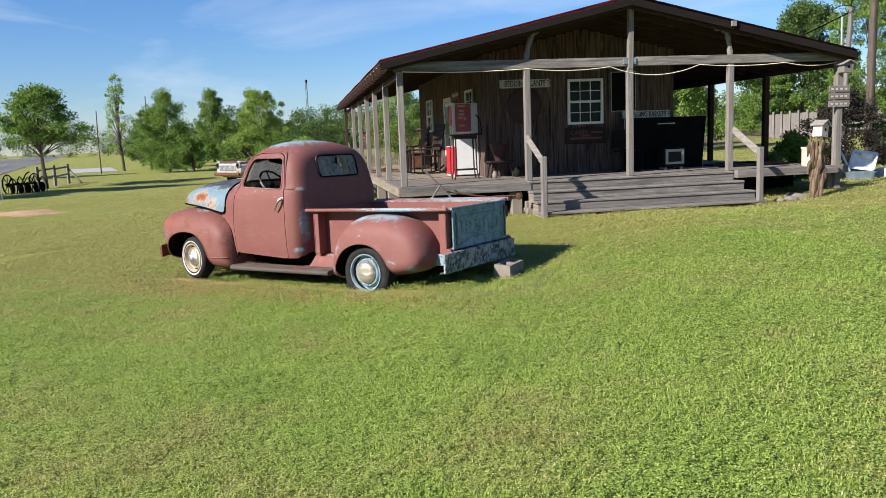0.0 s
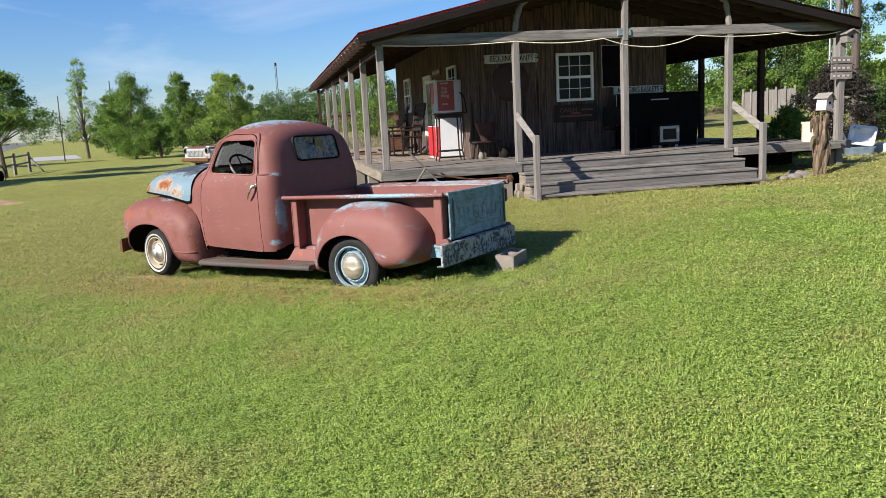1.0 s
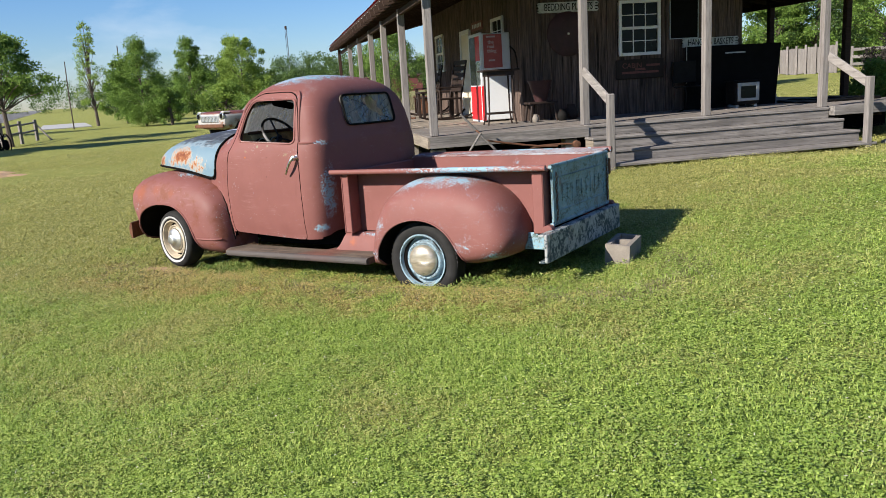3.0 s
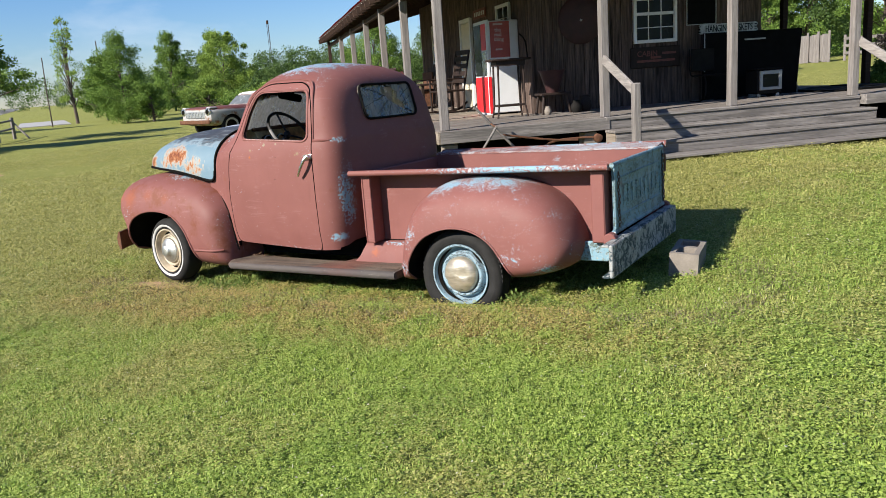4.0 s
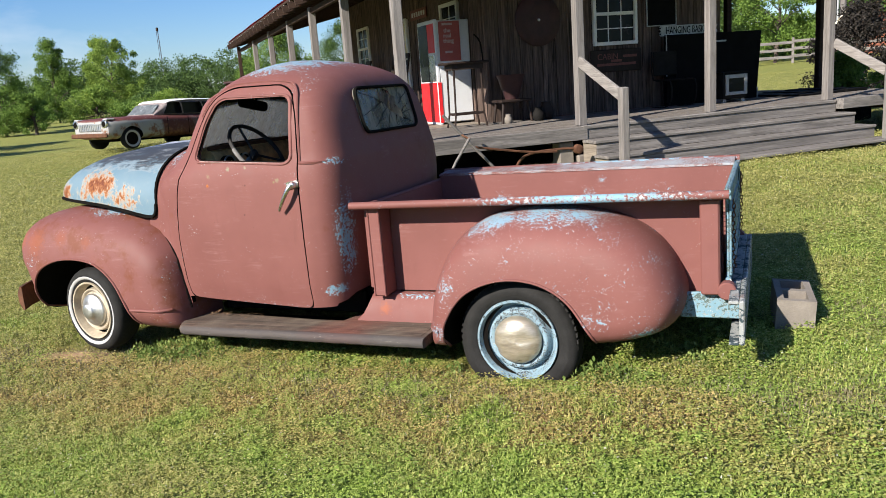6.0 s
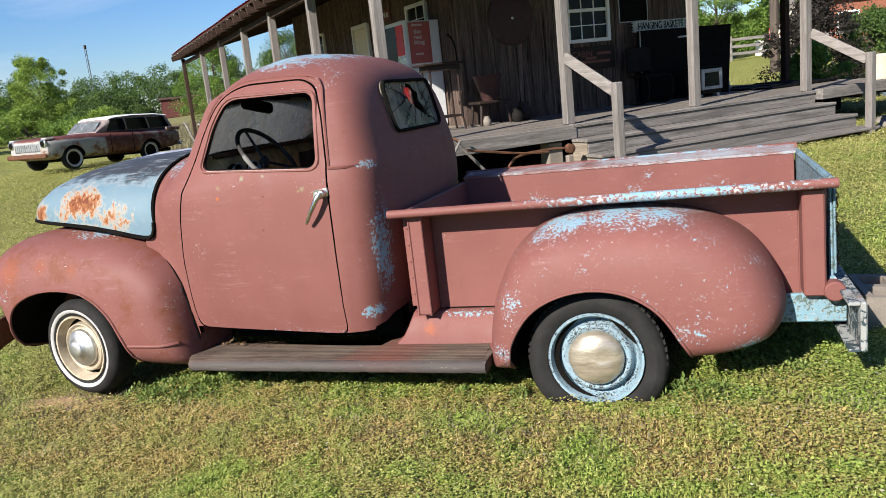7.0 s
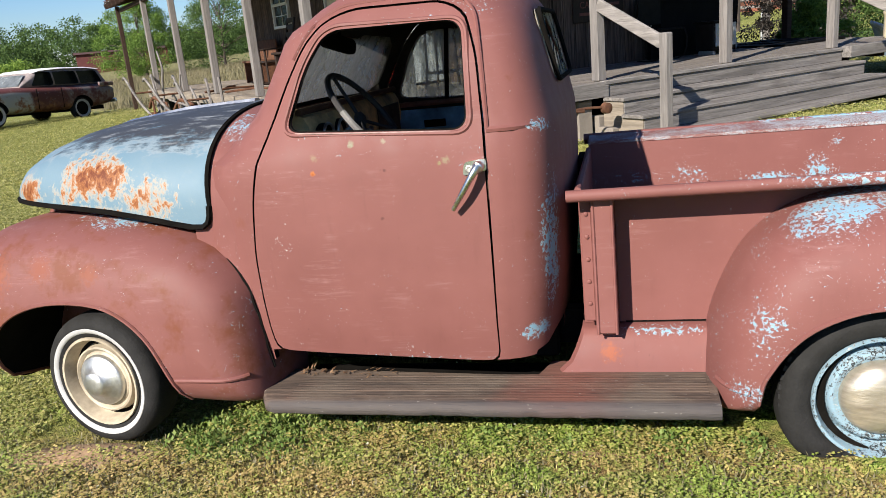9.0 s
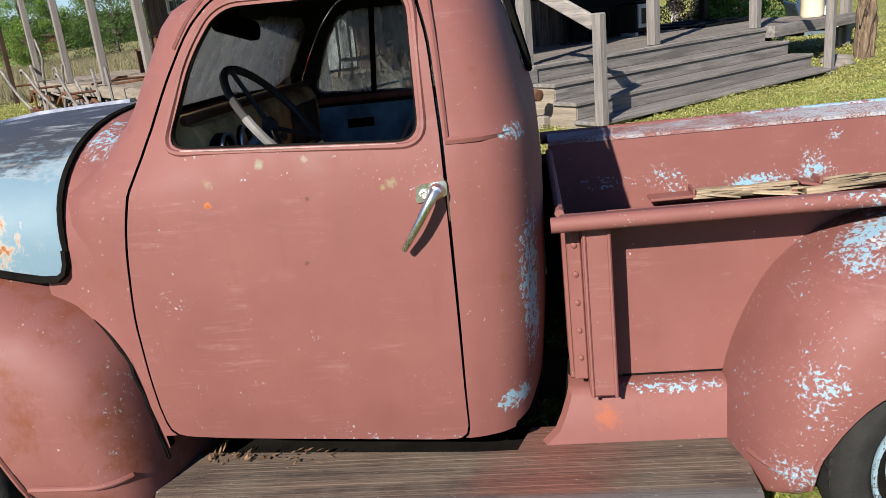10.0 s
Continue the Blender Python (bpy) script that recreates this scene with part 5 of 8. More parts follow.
part("cowl", loft(fresh(), [cowl_ring(*c) for c in COWL]), MAT["body"], truck, smooth=True, angle=50)
part("hood_seam", tube(fresh(), [Vector(p) * 1.0 + Vector((-0.004, 0, 0.0)) for p in hood_ring(-2.334, 0.757, 0.90, 1.276)], 0.010, 5), MAT["near_black"], truck)
part("nose_panel", loft(fresh(), [hood_ring(-2.5, 0.62, 0.35, 0.93), hood_ring(-3.0, 0.60, 0.35, 0.93), hood_ring(-3.35, 0.52, 0.33, 0.94), hood_ring(-3.50, 0.36, 0.36, 0.93)]), MAT["front_fender"], truck, smooth=True)
part("chassis", boxes((-3.3, 1.02, -0.42, -0.34, 0.22, 0.36), (-3.3, 1.02, 0.34, 0.42, 0.22, 0.36), (-2.2, -2.0, -0.34, 0.34, 0.24, 0.34), (-0.7, -0.5, -0.34, 0.34, 0.24, 0.34), (-2.93, -2.88, -0.66, 0.66, 0.16, 0.24), (-0.04, 0.04, -0.66, 0.66, 0.14, 0.24)), MAT["near_black"], truck)


# fenders
def fender(outline, core, s, y_in, y_out, material, arch, name, label, n=4.6, m=2.0, ridge=(), seam=()):
    """A pressed fender: an outline in x and z swelling out from the body."""
    line = smooth_line(outline, 4, True)
    rings = [[(p[0], s * y_in, p[1]) for p in line]]
    for r in (1.0, 0.992, 0.978, 0.96, 0.935, 0.90, 0.85, 0.78, 0.68, 0.5, 0.25, 0.08):
        h = (1 - r ** n) ** (1 / m)
        ring = []
        for p in line:
            cx = min(max(p[0], core[0]), core[1])
            c = Vector((cx, core[2]))
            q = c + (Vector((p[0], p[1])) - c) * r
            ring.append((q.x, s * (y_in + 0.03 + (y_out - y_in - 0.03) * h), q.y))
        rings.append(ring)
    me = mesh_of(name, loft(fresh(), rings), material)
    a = smooth_line(arch, 5)
    me = carve(me, [("DIFFERENCE", cut_mesh(prism(fresh(), [(p[0], p[1]) for p in a], "y", s * (y_in + 0.015), s * 1.1), MAT["near_black"]))])
    f = part(name, me, None, truck, label)
    def bulge(p):
        """How far out the fender stands at a point (x, z) of its side."""
        c = Vector((min(max(p[0], core[0]), core[1]), core[2]))
        d = Vector((p[0], p[1])) - c
        best = None
        for q0, q1 in zip(line, line[1:] + line[:1]):
            e = Vector((q1[0] - q0[0], q1[1] - q0[1]))
            den = d.x * e.y - d.y * e.x
            if abs(den) < 1e-9:
                continue
            w = Vector((q0[0], q0[1])) - c
            u, v = (w.x * e.y - w.y * e.x) / den, (w.x * d.y - w.y * d.x) / den
            if u > 0 and -0.01 <= v <= 1.01 and (best is None or u < best):
                best = u
        r = min(1.0, 1 / best) if best else 0.5
        return y_in + 0.03 + (y_out - y_in - 0.03) * (1 - r ** n) ** (1 / m)

    # rolled lip round the wheel opening
    lip = [(p[0], s * (bulge(p) + 0.002), p[1]) for p in a if p[1] >= outline[-1][1] + 0.02]
    part("lip", tube(fresh(), lip, 0.0075, 6), material, f, smooth=True)
    # pressed ridge above the bottom edge
    if ridge:
        part("ridge", tube(fresh(), [(x, s * (bulge((x, z)) + 0.0015), z) for x, z in smooth_line(ridge, 5)], 0.009, 8), material, f, smooth=True)
    # dark seam where the fender meets the cab or bed
    if seam:
        way = []
        for p in line:
            if not (seam[0] < p[0] < seam[1] and p[1] > 0.25):
                continue
            c = Vector((min(max(p[0], core[0]), core[1]), core[2]))
            for r in np.linspace(1.0, 0.6, 60):
                q = c + (Vector((p[0], p[1])) - c) * r
                out = y_in + 0.03 + (y_out - y_in - 0.03) * (1 - r ** n) ** (1 / m)
                if out > seam[2](q.x, q.y):
                    way.append((q.x, s * (out + 0.001), q.y))
                    break
        if len(way) > 2:
            part("fender_seam", tube(fresh(), sorted(way, key=lambda w: w[2]), 0.006, 5), MAT["near_black"], f, "dark gap along the body")
    return f


REAR_OUT = [(-0.53, 0.13), (-0.515, 0.32), (-0.465, 0.50), (-0.36, 0.685), (-0.19, 0.80), (0.0, 0.838), (0.18, 0.842), (0.36, 0.825), (0.52, 0.78), (0.66, 0.70), (0.76, 0.58), (0.815, 0.44), (0.81, 0.34), (0.755, 0.255), (0.62, 0.20), (0.44, 0.165), (0.0, 0.12), (-0.4, 0.10), (-0.49, 0.10)]
REAR_ARCH = [(-0.395, -0.2), (-0.385, 0.20), (-0.345, 0.33), (-0.25, 0.445), (-0.12, 0.51), (0.02, 0.53), (0.16, 0.505), (0.28, 0.43), (0.365, 0.31), (0.425, 0.17), (0.47, -0.2)]
FRONT_OUT = [(-2.15, 0.16), (-2.15, 0.36), (-2.165, 0.54), (-2.205, 0.66), (-2.31, 0.77), (-2.46, 0.845), (-2.70, 0.895), (-2.98, 0.918), (-3.22, 0.905), (-3.42, 0.865), (-3.52, 0.79), (-3.545, 0.68), (-3.500, 0.54), (-3.462, 0.41), (-3.425, 0.30), (-3.385, 0.230), (-3.34, 0.215), (-3.22, 0.24), (-2.9, 0.16), (-2.46, 0.105), (-2.2, 0.10)]
FRONT_ARCH = [(-3.348, -0.2), (-3.343, 0.27), (-3.300, 0.435), (-3.215, 0.545), (-3.07, 0.606), (-2.90, 0.618), (-2.74, 0.588), (-2.62, 0.50), (-2.545, 0.37), (-2.495, 0.18), (-2.45, -0.2)]
for s in (-1, 1):
    fender(REAR_OUT, (-0.20, 0.50, 0.36), s, 0.548, 0.955, MAT["rear_fender"], REAR_ARCH, "rear_fender", "bulging rear fender, paint chipped to blue on top", ridge=[(-0.50, 0.235), (-0.45, 0.235), (-0.41, 0.235)])
    fender(FRONT_OUT, (-3.10, -2.45, 0.45), s, 0.50, 0.955, MAT["front_fender"], FRONT_ARCH, "front_fender", "rounded front fender in rust-stained primer", 4.2, 2.0, [(-2.50, 0.292), (-2.40, 0.292), (-2.30, 0.290), (-2.22, 0.288)], (-2.45, -2.0, cab_y))

# dark gaps round the fenders and hood
for s in (-1, 1):
    line = [(x, s * (hw + 0.002), zb + 0.008) for x, hw, zb, zt in HOOD]
    part("hood_gap", tube(fresh(), line, 0.012, 5), MAT["near_black"], truck)

# running boards and aprons
for s in (-1, 1):
    jag = random.Random(21)
    rings = []
    for x in [-2.205, -2.20, -2.185, -2.16, -2.12] + list(np.linspace(-2.08, -0.50, 36)):
        yo = 0.936 + 0.012 * (x + 2.15) - jag.random() ** 4 * 0.009 - 0.11 * max(0.0, (-2.12 - x) / 0.085) ** 2.2
        inner = 0.56 if x > -1.10 else 0.630 + 0.072 * (x + 2.06)
        rings.append([(x, s * y, z) for y, z in ((inner, 0.142), (inner, 0.197), (yo - 0.034, 0.198), (yo - 0.014, 0.194), (yo - 0.003, 0.184), (yo, 0.170), (yo - 0.004, 0.152), (yo - 0.016, 0.142))])
    rb = part("running_board", loft(fresh(), rings), MAT["running"], truck, "splintered worn running board", smooth=True, angle=40)
    for i in range(10):
        y = s * (0.70 + 0.021 * i)
        part("rib", boxes((-2.07, -0.53, y - 0.008, y + 0.008, 0.1955, 0.1995)), MAT["running"], rb)
    ap = [[(max(x, -1.062 + 0.10 * ((z - 0.19) / 0.16) ** 0.55), s * (y - d), z) for (y, z) in ((0.535, 0.348), (0.585, 0.346), (0.607, 0.338), (0.624, 0.318), (0.645, 0.275), (0.660, 0.235), (0.670, 0.19))] for x, d in ((-1.10, 0.03), (-1.08, 0.0), (-0.90, 0.0), (-0.45, 0.0))]
    ap[1] = [(p[0] + 0.012, p[1], p[2]) for p in ap[1]]
    part("apron", loft(fresh(), ap, closed=False), MAT["bed"], truck, smooth=True, angle=50)
    # added dark sheet, so the gap below the door reads as shade
    part("splash_shield", boxes((-2.12, -1.04, s * 0.44, s * 0.76, 0.105, 0.138)), MAT["near_black"], truck, "dark sheet added for the shade under the door")
    part("sill", boxes((-2.10, -1.06, s * 0.48, s * 0.52, 0.20, 0.33), bevel=0.01), MAT["near_black"], truck)

# load bed
BED0, BED1, BW = -0.955, 0.985, 0.53
for s in (-1, 1):
    inner_z, outer_z = (0.906, 0.922) if s > 0 else (0.862, 0.896)
    side = part("bed_side", boxes((BED0, BED1, s * BW, s * (BW + 0.012), 0.349, inner_z - 0.004), bevel=0.003), MAT["bed"], truck)
    part("lower_gap", boxes((-0.80, -0.50, s * (BW + 0.013), s * (BW + 0.017), 0.350, 0.356)), MAT["near_black"], side, "dark gap under the panel")
    part("panel_lap", boxes((-0.823, 0.88, s * (BW + 0.0125), s * (BW + 0.0155), 0.352, 0.868)), MAT["bed"], side)
    part("stake_pocket", boxes((-0.905, -0.825, s * (BW + 0.013), s * (BW + 0.150), 0.35, 0.868), bevel=0.008), MAT["bed"], side)
    part("stake_flange", boxes((-0.945, -0.906, s * (BW + 0.013), s * (BW + 0.106), 0.39, 0.868), bevel=0.003), MAT["bed"], side)
    for x in (-0.898, -0.832):
        part("pocket_bead", tube(fresh(), [(x, s * (BW + 0.151), 0.352), (x, s * (BW + 0.151), 0.866)], 0.0055, 6), MAT["bed"], side, smooth=True)
    for z in np.arange(0.46, 0.86, 0.085):
        part("rivet", lathe(fresh(), [(0.009, 0.0), (0.008, s * 0.005), (0.003, s * 0.007)], 8, "y", (-0.925, s * (BW + 0.106), z)), MAT["bed"], side)
    part("stake_pocket", boxes((0.885, 0.975, s * (BW + 0.013), s * (BW + 0.150), 0.40, 0.868), bevel=0.008), MAT["bed"], side)
    rail = [(x, s * (BW + 0.188), (0.897 if s > 0 else 0.883) + 0.012 * ((x - BED0) / 2)) for x in np.linspace(BED0 - 0.03, BED1 + 0.035, 12)]
    part("bed_rail", tube(fresh(), rail, 0.027 if s > 0 else 0.0215, 12), MAT["rail"], truck, "rolled bed rail flaking to pale blue", smooth=True)
    part("rail_flange", loft(fresh(), [[(x, s * (BW - 0.005), inner_z - 0.014), (x, s * (BW - 0.005), inner_z), (x, s * (BW + 0.180), outer_z + 0.006 * x), (x, s * (BW + 0.180), outer_z - 0.018)] for x in (BED0, BED1 + 0.01)]), MAT["rail_top" if s > 0 else "rail"], truck, "top flange worn to grey-white specks")
    part("tail_knuckle", lathe(fresh(), [(0.025, s * 0.0), (0.044, s * 0.005), (0.044, s * 0.06), (0.038, s * 0.066)], 14, "y", (1.005, s * (BW + 0.106), 0.425)), MAT["bed"], truck, "rounded hinge end", smooth=True)
    chain = part("tailgate_chain", tube(fresh(), [(1.03, s * (BW + 0.02), 0.84), (1.035, s * (BW + 0.025), 0.83)], 0.004, 5), MAT["rusty"], truck, "rusty chain hanging beside the tailgate")
    for i in range(17):
        c = Vector((1.032 + 0.003 * math.sin(i), s * (BW + 0.026), 0.835 - 0.021 * i))
        ring = [c + Vector(((0.008 * math.cos(a), 0.0, 0.014 * math.sin(a)) if i % 2 else (0.0, 0.008 * math.cos(a), 0.014 * math.sin(a)))) for a in np.linspace(0, math.tau, 10, endpoint=False)]
        part("link", tube(fresh(), ring, 0.0028, 5, True), MAT["rusty"], chain)
    part("frame_horn", boxes((0.78, 1.06, s * 0.60, s * 0.63, 0.27, 0.40), bevel=0.006), MAT["tail"], truck, "pale blue frame end under the bed")
# added dark panel: stands for the cab's shadow in the gap
part("bed_brace", boxes((BED0 - 0.045, BED0 - 0.003, 0.30, 0.52, 0.30, 0.86)), MAT["near_black"], truck, "dark panel added for the shade between cab and bed")
part("front_panel", boxes((BED0, BED0 + 0.012, -BW + 0.001, BW - 0.001, 0.40, 0.86), bevel=0.003), MAT["bed"], truck)
part("front_panel_rail", tube(fresh(), [(BED0, -BW, 0.865), (BED0, BW, 0.865)], 0.014, 8), MAT["bed"], truck, smooth=True)
rng = random.Random(9)
for i in range(7):
    y = -BW + 0.015 + i * 0.147
    cuts = [BED0 + 0.02, rng.uniform(-0.4, 0.5), BED1 - 0.01]
    for a, b in zip(cuts, cuts[1:]):
        part("bed_plank", boxes((a, b - rng.uniform(0.01, 0.10), y, y + 0.128, 0.562, 0.588 + rng.uniform(-0.012, 0.022)), bevel=0.006), MAT["plank_bed"], truck, "split bleached bed plank")
    part("bed_strip", boxes((BED0 + 0.02, BED1 - 0.01, y + 0.129, y + 0.146, 0.575, 0.597), bevel=0.002), MAT["bed"], truck)
def splintered(seed, l, w):
    """Rotten plank end: a cracked slab frayed into slivers."""
    split = random.Random(seed)
    b = fresh()
    loft(b, [[(k * l - l / 2, -w / 2 + split.uniform(0, 0.02), 0.0), (k * l - l / 2, w / 2 - split.uniform(0, 0.02), 0.0), (k * l - l / 2, w / 2 - split.uniform(0, 0.02), 0.014 + split.uniform(0, 0.014)), (k * l - l / 2, -w / 2 + split.uniform(0, 0.02), 0.014 + split.uniform(0, 0.014))] for k in (0.05, 0.2, 0.4, 0.6, 0.8, 0.95)])
    for _ in range(26):
        x, y, z = split.uniform(-l / 2, l * 0.25), split.uniform(-w / 2, w / 2), split.uniform(0.008, 0.030)
        d, e = split.uniform(0.25, 0.55) * l, split.uniform(0.003, 0.007)
        lean, rise = split.uniform(-0.03, 0.03), split.uniform(-0.012, 0.016)
        loft(b, [[(x + d * k, y + lean * k - e * q, z + rise * k - 0.004), (x + d * k, y + lean * k + e * q, z + rise * k - 0.004), (x + d * k, y + lean * k + e * q, z + rise * k + 0.004 * q), (x + d * k, y + lean * k - e * q, z + rise * k + 0.004 * q)] for k, q in ((0, 0.3), (0.2, 1.0), (0.7, 0.9), (1.0, 0.15))])
    return b


for i, (x, y, l, w, z, tip, turn) in enumerate(((-0.20, 0.47, 0.42, 0.10, 0.632, 1, -3), (0.27, 0.46, 0.52, 0.11, 0.634, -2, 3), (0.66, 0.43, 0.45, 0.10, 0.630, 2, -4), (0.05, 0.22, 0.55, 0.09, 0.600, 2, 8), (-0.55, 0.25, 0.5, 0.08, 0.600, -2, 6))):
    part("bed_plank", splintered(31 + i, l, w), MAT["bleached"], truck, "splintered bleached plank end").matrix_basis = pose(x, y, z, 0, tip, turn)
for x0, x1, y, z, tip in ((-0.56, -0.38, 0.48, 0.640, -1), (0.02, 0.10, 0.47, 0.645, 14), (0.40, 0.54, 0.45, 0.648, -4)):
    br = part("bed_bracket", boxes((x0 - x1, 0.0, -0.05, 0.05, 0.0, 0.012), (-0.012, 0.0, -0.05, 0.05, 0.0125, 0.038), bevel=0.003), MAT["bed"], truck, "bent red bracket among the planks")
    br.matrix_basis = pose(x1, y, z, 0, tip, 0)
for x in (-0.6, -0.1, 0.4, 0.85):
    part("cross_sill", boxes((x, x + 0.07, -BW + 0.002, BW - 0.002, 0.42, 0.56)), MAT["bed"], truck)

# tailgate and rear bumper
gate = part("tailgate", boxes((BED1 + 0.012, BED1 + 0.030, -0.598, 0.598, 0.455, 0.895), bevel=0.006), MAT["tail"], truck, "pale blue tailgate with flaking paint")
part("gate_roll", tube(fresh(), [(BED1 + 0.022, -0.615, 0.893), (BED1 + 0.022, 0.615, 0.893)], 0.017, 8), MAT["tail"], gate, smooth=True)
part("gate_roll", tube(fresh(), [(BED1 + 0.022, -0.615, 0.458), (BED1 + 0.022, 0.615, 0.458)], 0.017, 8), MAT["tail"], gate, smooth=True)
for y in (-0.59, 0.59):
    part("gate_rib", boxes((BED1 + 0.031, BED1 + 0.040, y - 0.018, y + 0.018, 0.48, 0.875), bevel=0.004), MAT["tail"], gate)
rim_line = rounded([(-0.50, 0.55), (0.50, 0.55), (0.50, 0.80), (-0.50, 0.80)], 0.03, 3)
part("gate_pressing", tube(fresh(), [(BED1 + 0.031, p[0], p[1]) for p in rim_line], 0.008, 5, True), MAT["tail"], gate)
for i in range(9):
    y = -0.42 + i * 0.10
    part("emboss", boxes((BED1 + 0.0305, BED1 + 0.036, y, y + 0.055, 0.61, 0.74), bevel=0.004), MAT["tail"], gate)
for y, lean in ((-0.34, 0.03), (-0.27, -0.04)):
    part("paint_stroke", beam(fresh(), (BED1 + 0.010, y, 0.70), (BED1 + 0.010, y + lean, 0.83), 0.016, 0.003, 0.0, up=(1, 0, 0)), MAT["red_paint"], gate, "daubed red stroke")
part("gate_hook", boxes((BED1 + 0.005, BED1 + 0.045, 0.62, 0.66, 0.70, 0.84), bevel=0.008), MAT["rusty"], gate)
bump = part("rear_bumper", boxes((1.065, 1.09, -0.90, 0.69, 0.225, 0.435), bevel=0.006), MAT["bumper"], truck, "scuffed white and blue plank bumper")
part("bumper_lip", boxes((1.02, 1.0645, -0.90, 0.69, 0.420, 0.435), bevel=0.003), MAT["bumper"], bump)
part("bumper_lip", boxes((1.02, 1.0645, -0.90, 0.69, 0.225, 0.240), bevel=0.003), MAT["bumper"], bump)
for y in (-0.42, 0.36):
    part("bumper_bracket", boxes((0.9, 1.064, y, y + 0.06, 0.28, 0.34)), MAT["near_black"], truck)
fb = [[(x - 0.02, y, 0.26), (x - 0.045, y, 0.31), (x - 0.045, y, 0.37), (x - 0.02, y, 0.42), (x, y, 0.42), (x, y, 0.26)] for x, y in [(-3.67 + 0.20 * (abs(y) / 0.9) ** 3, y) for y in np.linspace(-0.93, 0.93, 17)]]
part("front_bumper", loft(fresh(), fb), MAT["rusty"], truck, "rusted front bumper bar", smooth=True)

# wheels
def wheel(name, x, s, hz, rim_mat, cap_mat, white, label, ground, dent=0.0):
    y = s * (0.79 if not white else 0.81)
    yo = s * 0.085
    r0 = 0.318 if white else 0.312
    out = [(0.205, -0.9), (0.225, -0.98), (0.265, -1.10), (r0 - 0.024, -1.0), (r0 - 0.004, -0.62), (r0, 0.0), (r0 - 0.004, 0.62), (r0 - 0.010, 0.80), (r0 - 0.024, 1.0), (r0 - 0.045, 1.09), (0.262, 1.11), (0.240, 1.04), (0.225, 0.98), (0.214, 0.9), (0.205, 0.7)]
    root = part(name, lathe(fresh(), [(r, q * yo) for r, q in out], 64, "y", caps=False), MAT["rubber"], truck, label, smooth=True)
    root.matrix_basis = Matrix.Translation((x, y, hz)) @ (Matrix.Rotation(radians(-8), 4, "Z") @ Matrix.Diagonal((0.885, 1, 0.885, 1)) if white else Matrix())
    for v in root.data.vertices:
        if v.co.z + hz < ground:
            over = ground - v.co.z - hz
            v.co.z = ground - hz
            v.co.y *= 1 + 1.6 * over
        if not white and v.co.z < 0.02:
            v.co.x *= 1 + 0.40 * (0.02 - v.co.z)
    for k in range(0 if white else 56):
        a = k * math.tau / 56
        if r0 * math.sin(a) + hz < ground + 0.02:
            continue
        for q in (-0.6, 0.6):
            b = box(fresh(), r0 - 0.012, r0 + 0.001, -0.022, 0.026, -0.010, 0.010)
            bmesh.ops.transform(b, matrix=Matrix.Rotation(-a, 4, "Y") @ Matrix.Translation((0, q * 0.07, 0)), verts=b.verts)
            part("tread_block", b, MAT["rubber"], root)
    if white:
        part("whitewall", lathe(fresh(), [(0.236, yo * 1.03), (0.238, yo * 1.07), (0.248, yo * 1.12), (0.257, yo * 1.135), (0.259, yo * 1.11), (0.238, yo * 1.02)], 56, "y", caps=False), MAT["whitewall"], root, "grubby white sidewall band", smooth=True)
    lip = [(0.206, 0.75), (0.216, 0.98), (0.213, 1.07), (0.203, 1.06), (0.197, 0.88), (0.191, 0.50), (0.181, 0.26)]
    disc = [(0.174, 0.22), (0.163, 0.34), (0.158, 0.68), (0.148, 0.76), (0.140, 0.74), (0.120, 0.55), (0.03, 0.55)] if not white else [(0.174, 0.22), (0.164, 0.36), (0.158, 0.74), (0.150, 0.78), (0.142, 0.72), (0.136, 0.62), (0.130, 0.70), (0.118, 0.72), (0.108, 0.55), (0.03, 0.55)]
    rim = part("rim", lathe(fresh(), [(r, q * yo) for r, q in lip + disc], 56, "y", caps=False), rim_mat, root, smooth=True, angle=50)
    if white:
        part("rim_gap", lathe(fresh(), [(r, q * yo) for r, q in ((0.186, 0.37), (0.182, 0.32), (0.174, 0.27), (0.168, 0.30))], 48, "y", caps=False), MAT["near_black"], rim, "dark slots between rim and disc")
    # rear rims: dark arcs shaped like the shade in the deep recess
    for a0, a1 in () if white else ((112, 262), (18, 66)):
        arc = []
        for q in np.linspace(0, 1, 20):
            a, t = radians(a0 + (a1 - a0) * q), math.sin(math.pi * q) ** 0.6
            arc.append([(r * math.cos(a), h * yo, r * math.sin(a)) for r, h in ((0.194, 0.60), (0.193, 0.70), (0.193 - 0.022 * t - 0.002, 0.66), (0.193 - 0.022 * t - 0.002, 0.58))])
        part("rim_gap", loft(fresh(), arc), MAT["near_black"], rim, "dark arc added for the shade in the rim recess")
    cap = [(0.125, 0.62), (0.126, 0.88), (0.122, 1.00), (0.109, 1.16), (0.086, 1.31), (0.06, 1.41), (0.03, 1.44), (0.008, 1.45)] if not white else [(0.122, 0.66), (0.122, 0.86), (0.114, 0.96), (0.108, 0.97), (0.101, 1.05), (0.095, 1.06), (0.085, 1.14), (0.064, 1.22), (0.057, 1.38), (0.050, 1.46), (0.025, 1.50), (0.006, 1.50)]
    hc = part("hub_cap", lathe(fresh(), [(r, q * yo) for r, q in cap], 48, "y"), cap_mat, root, smooth=True, angle=50)
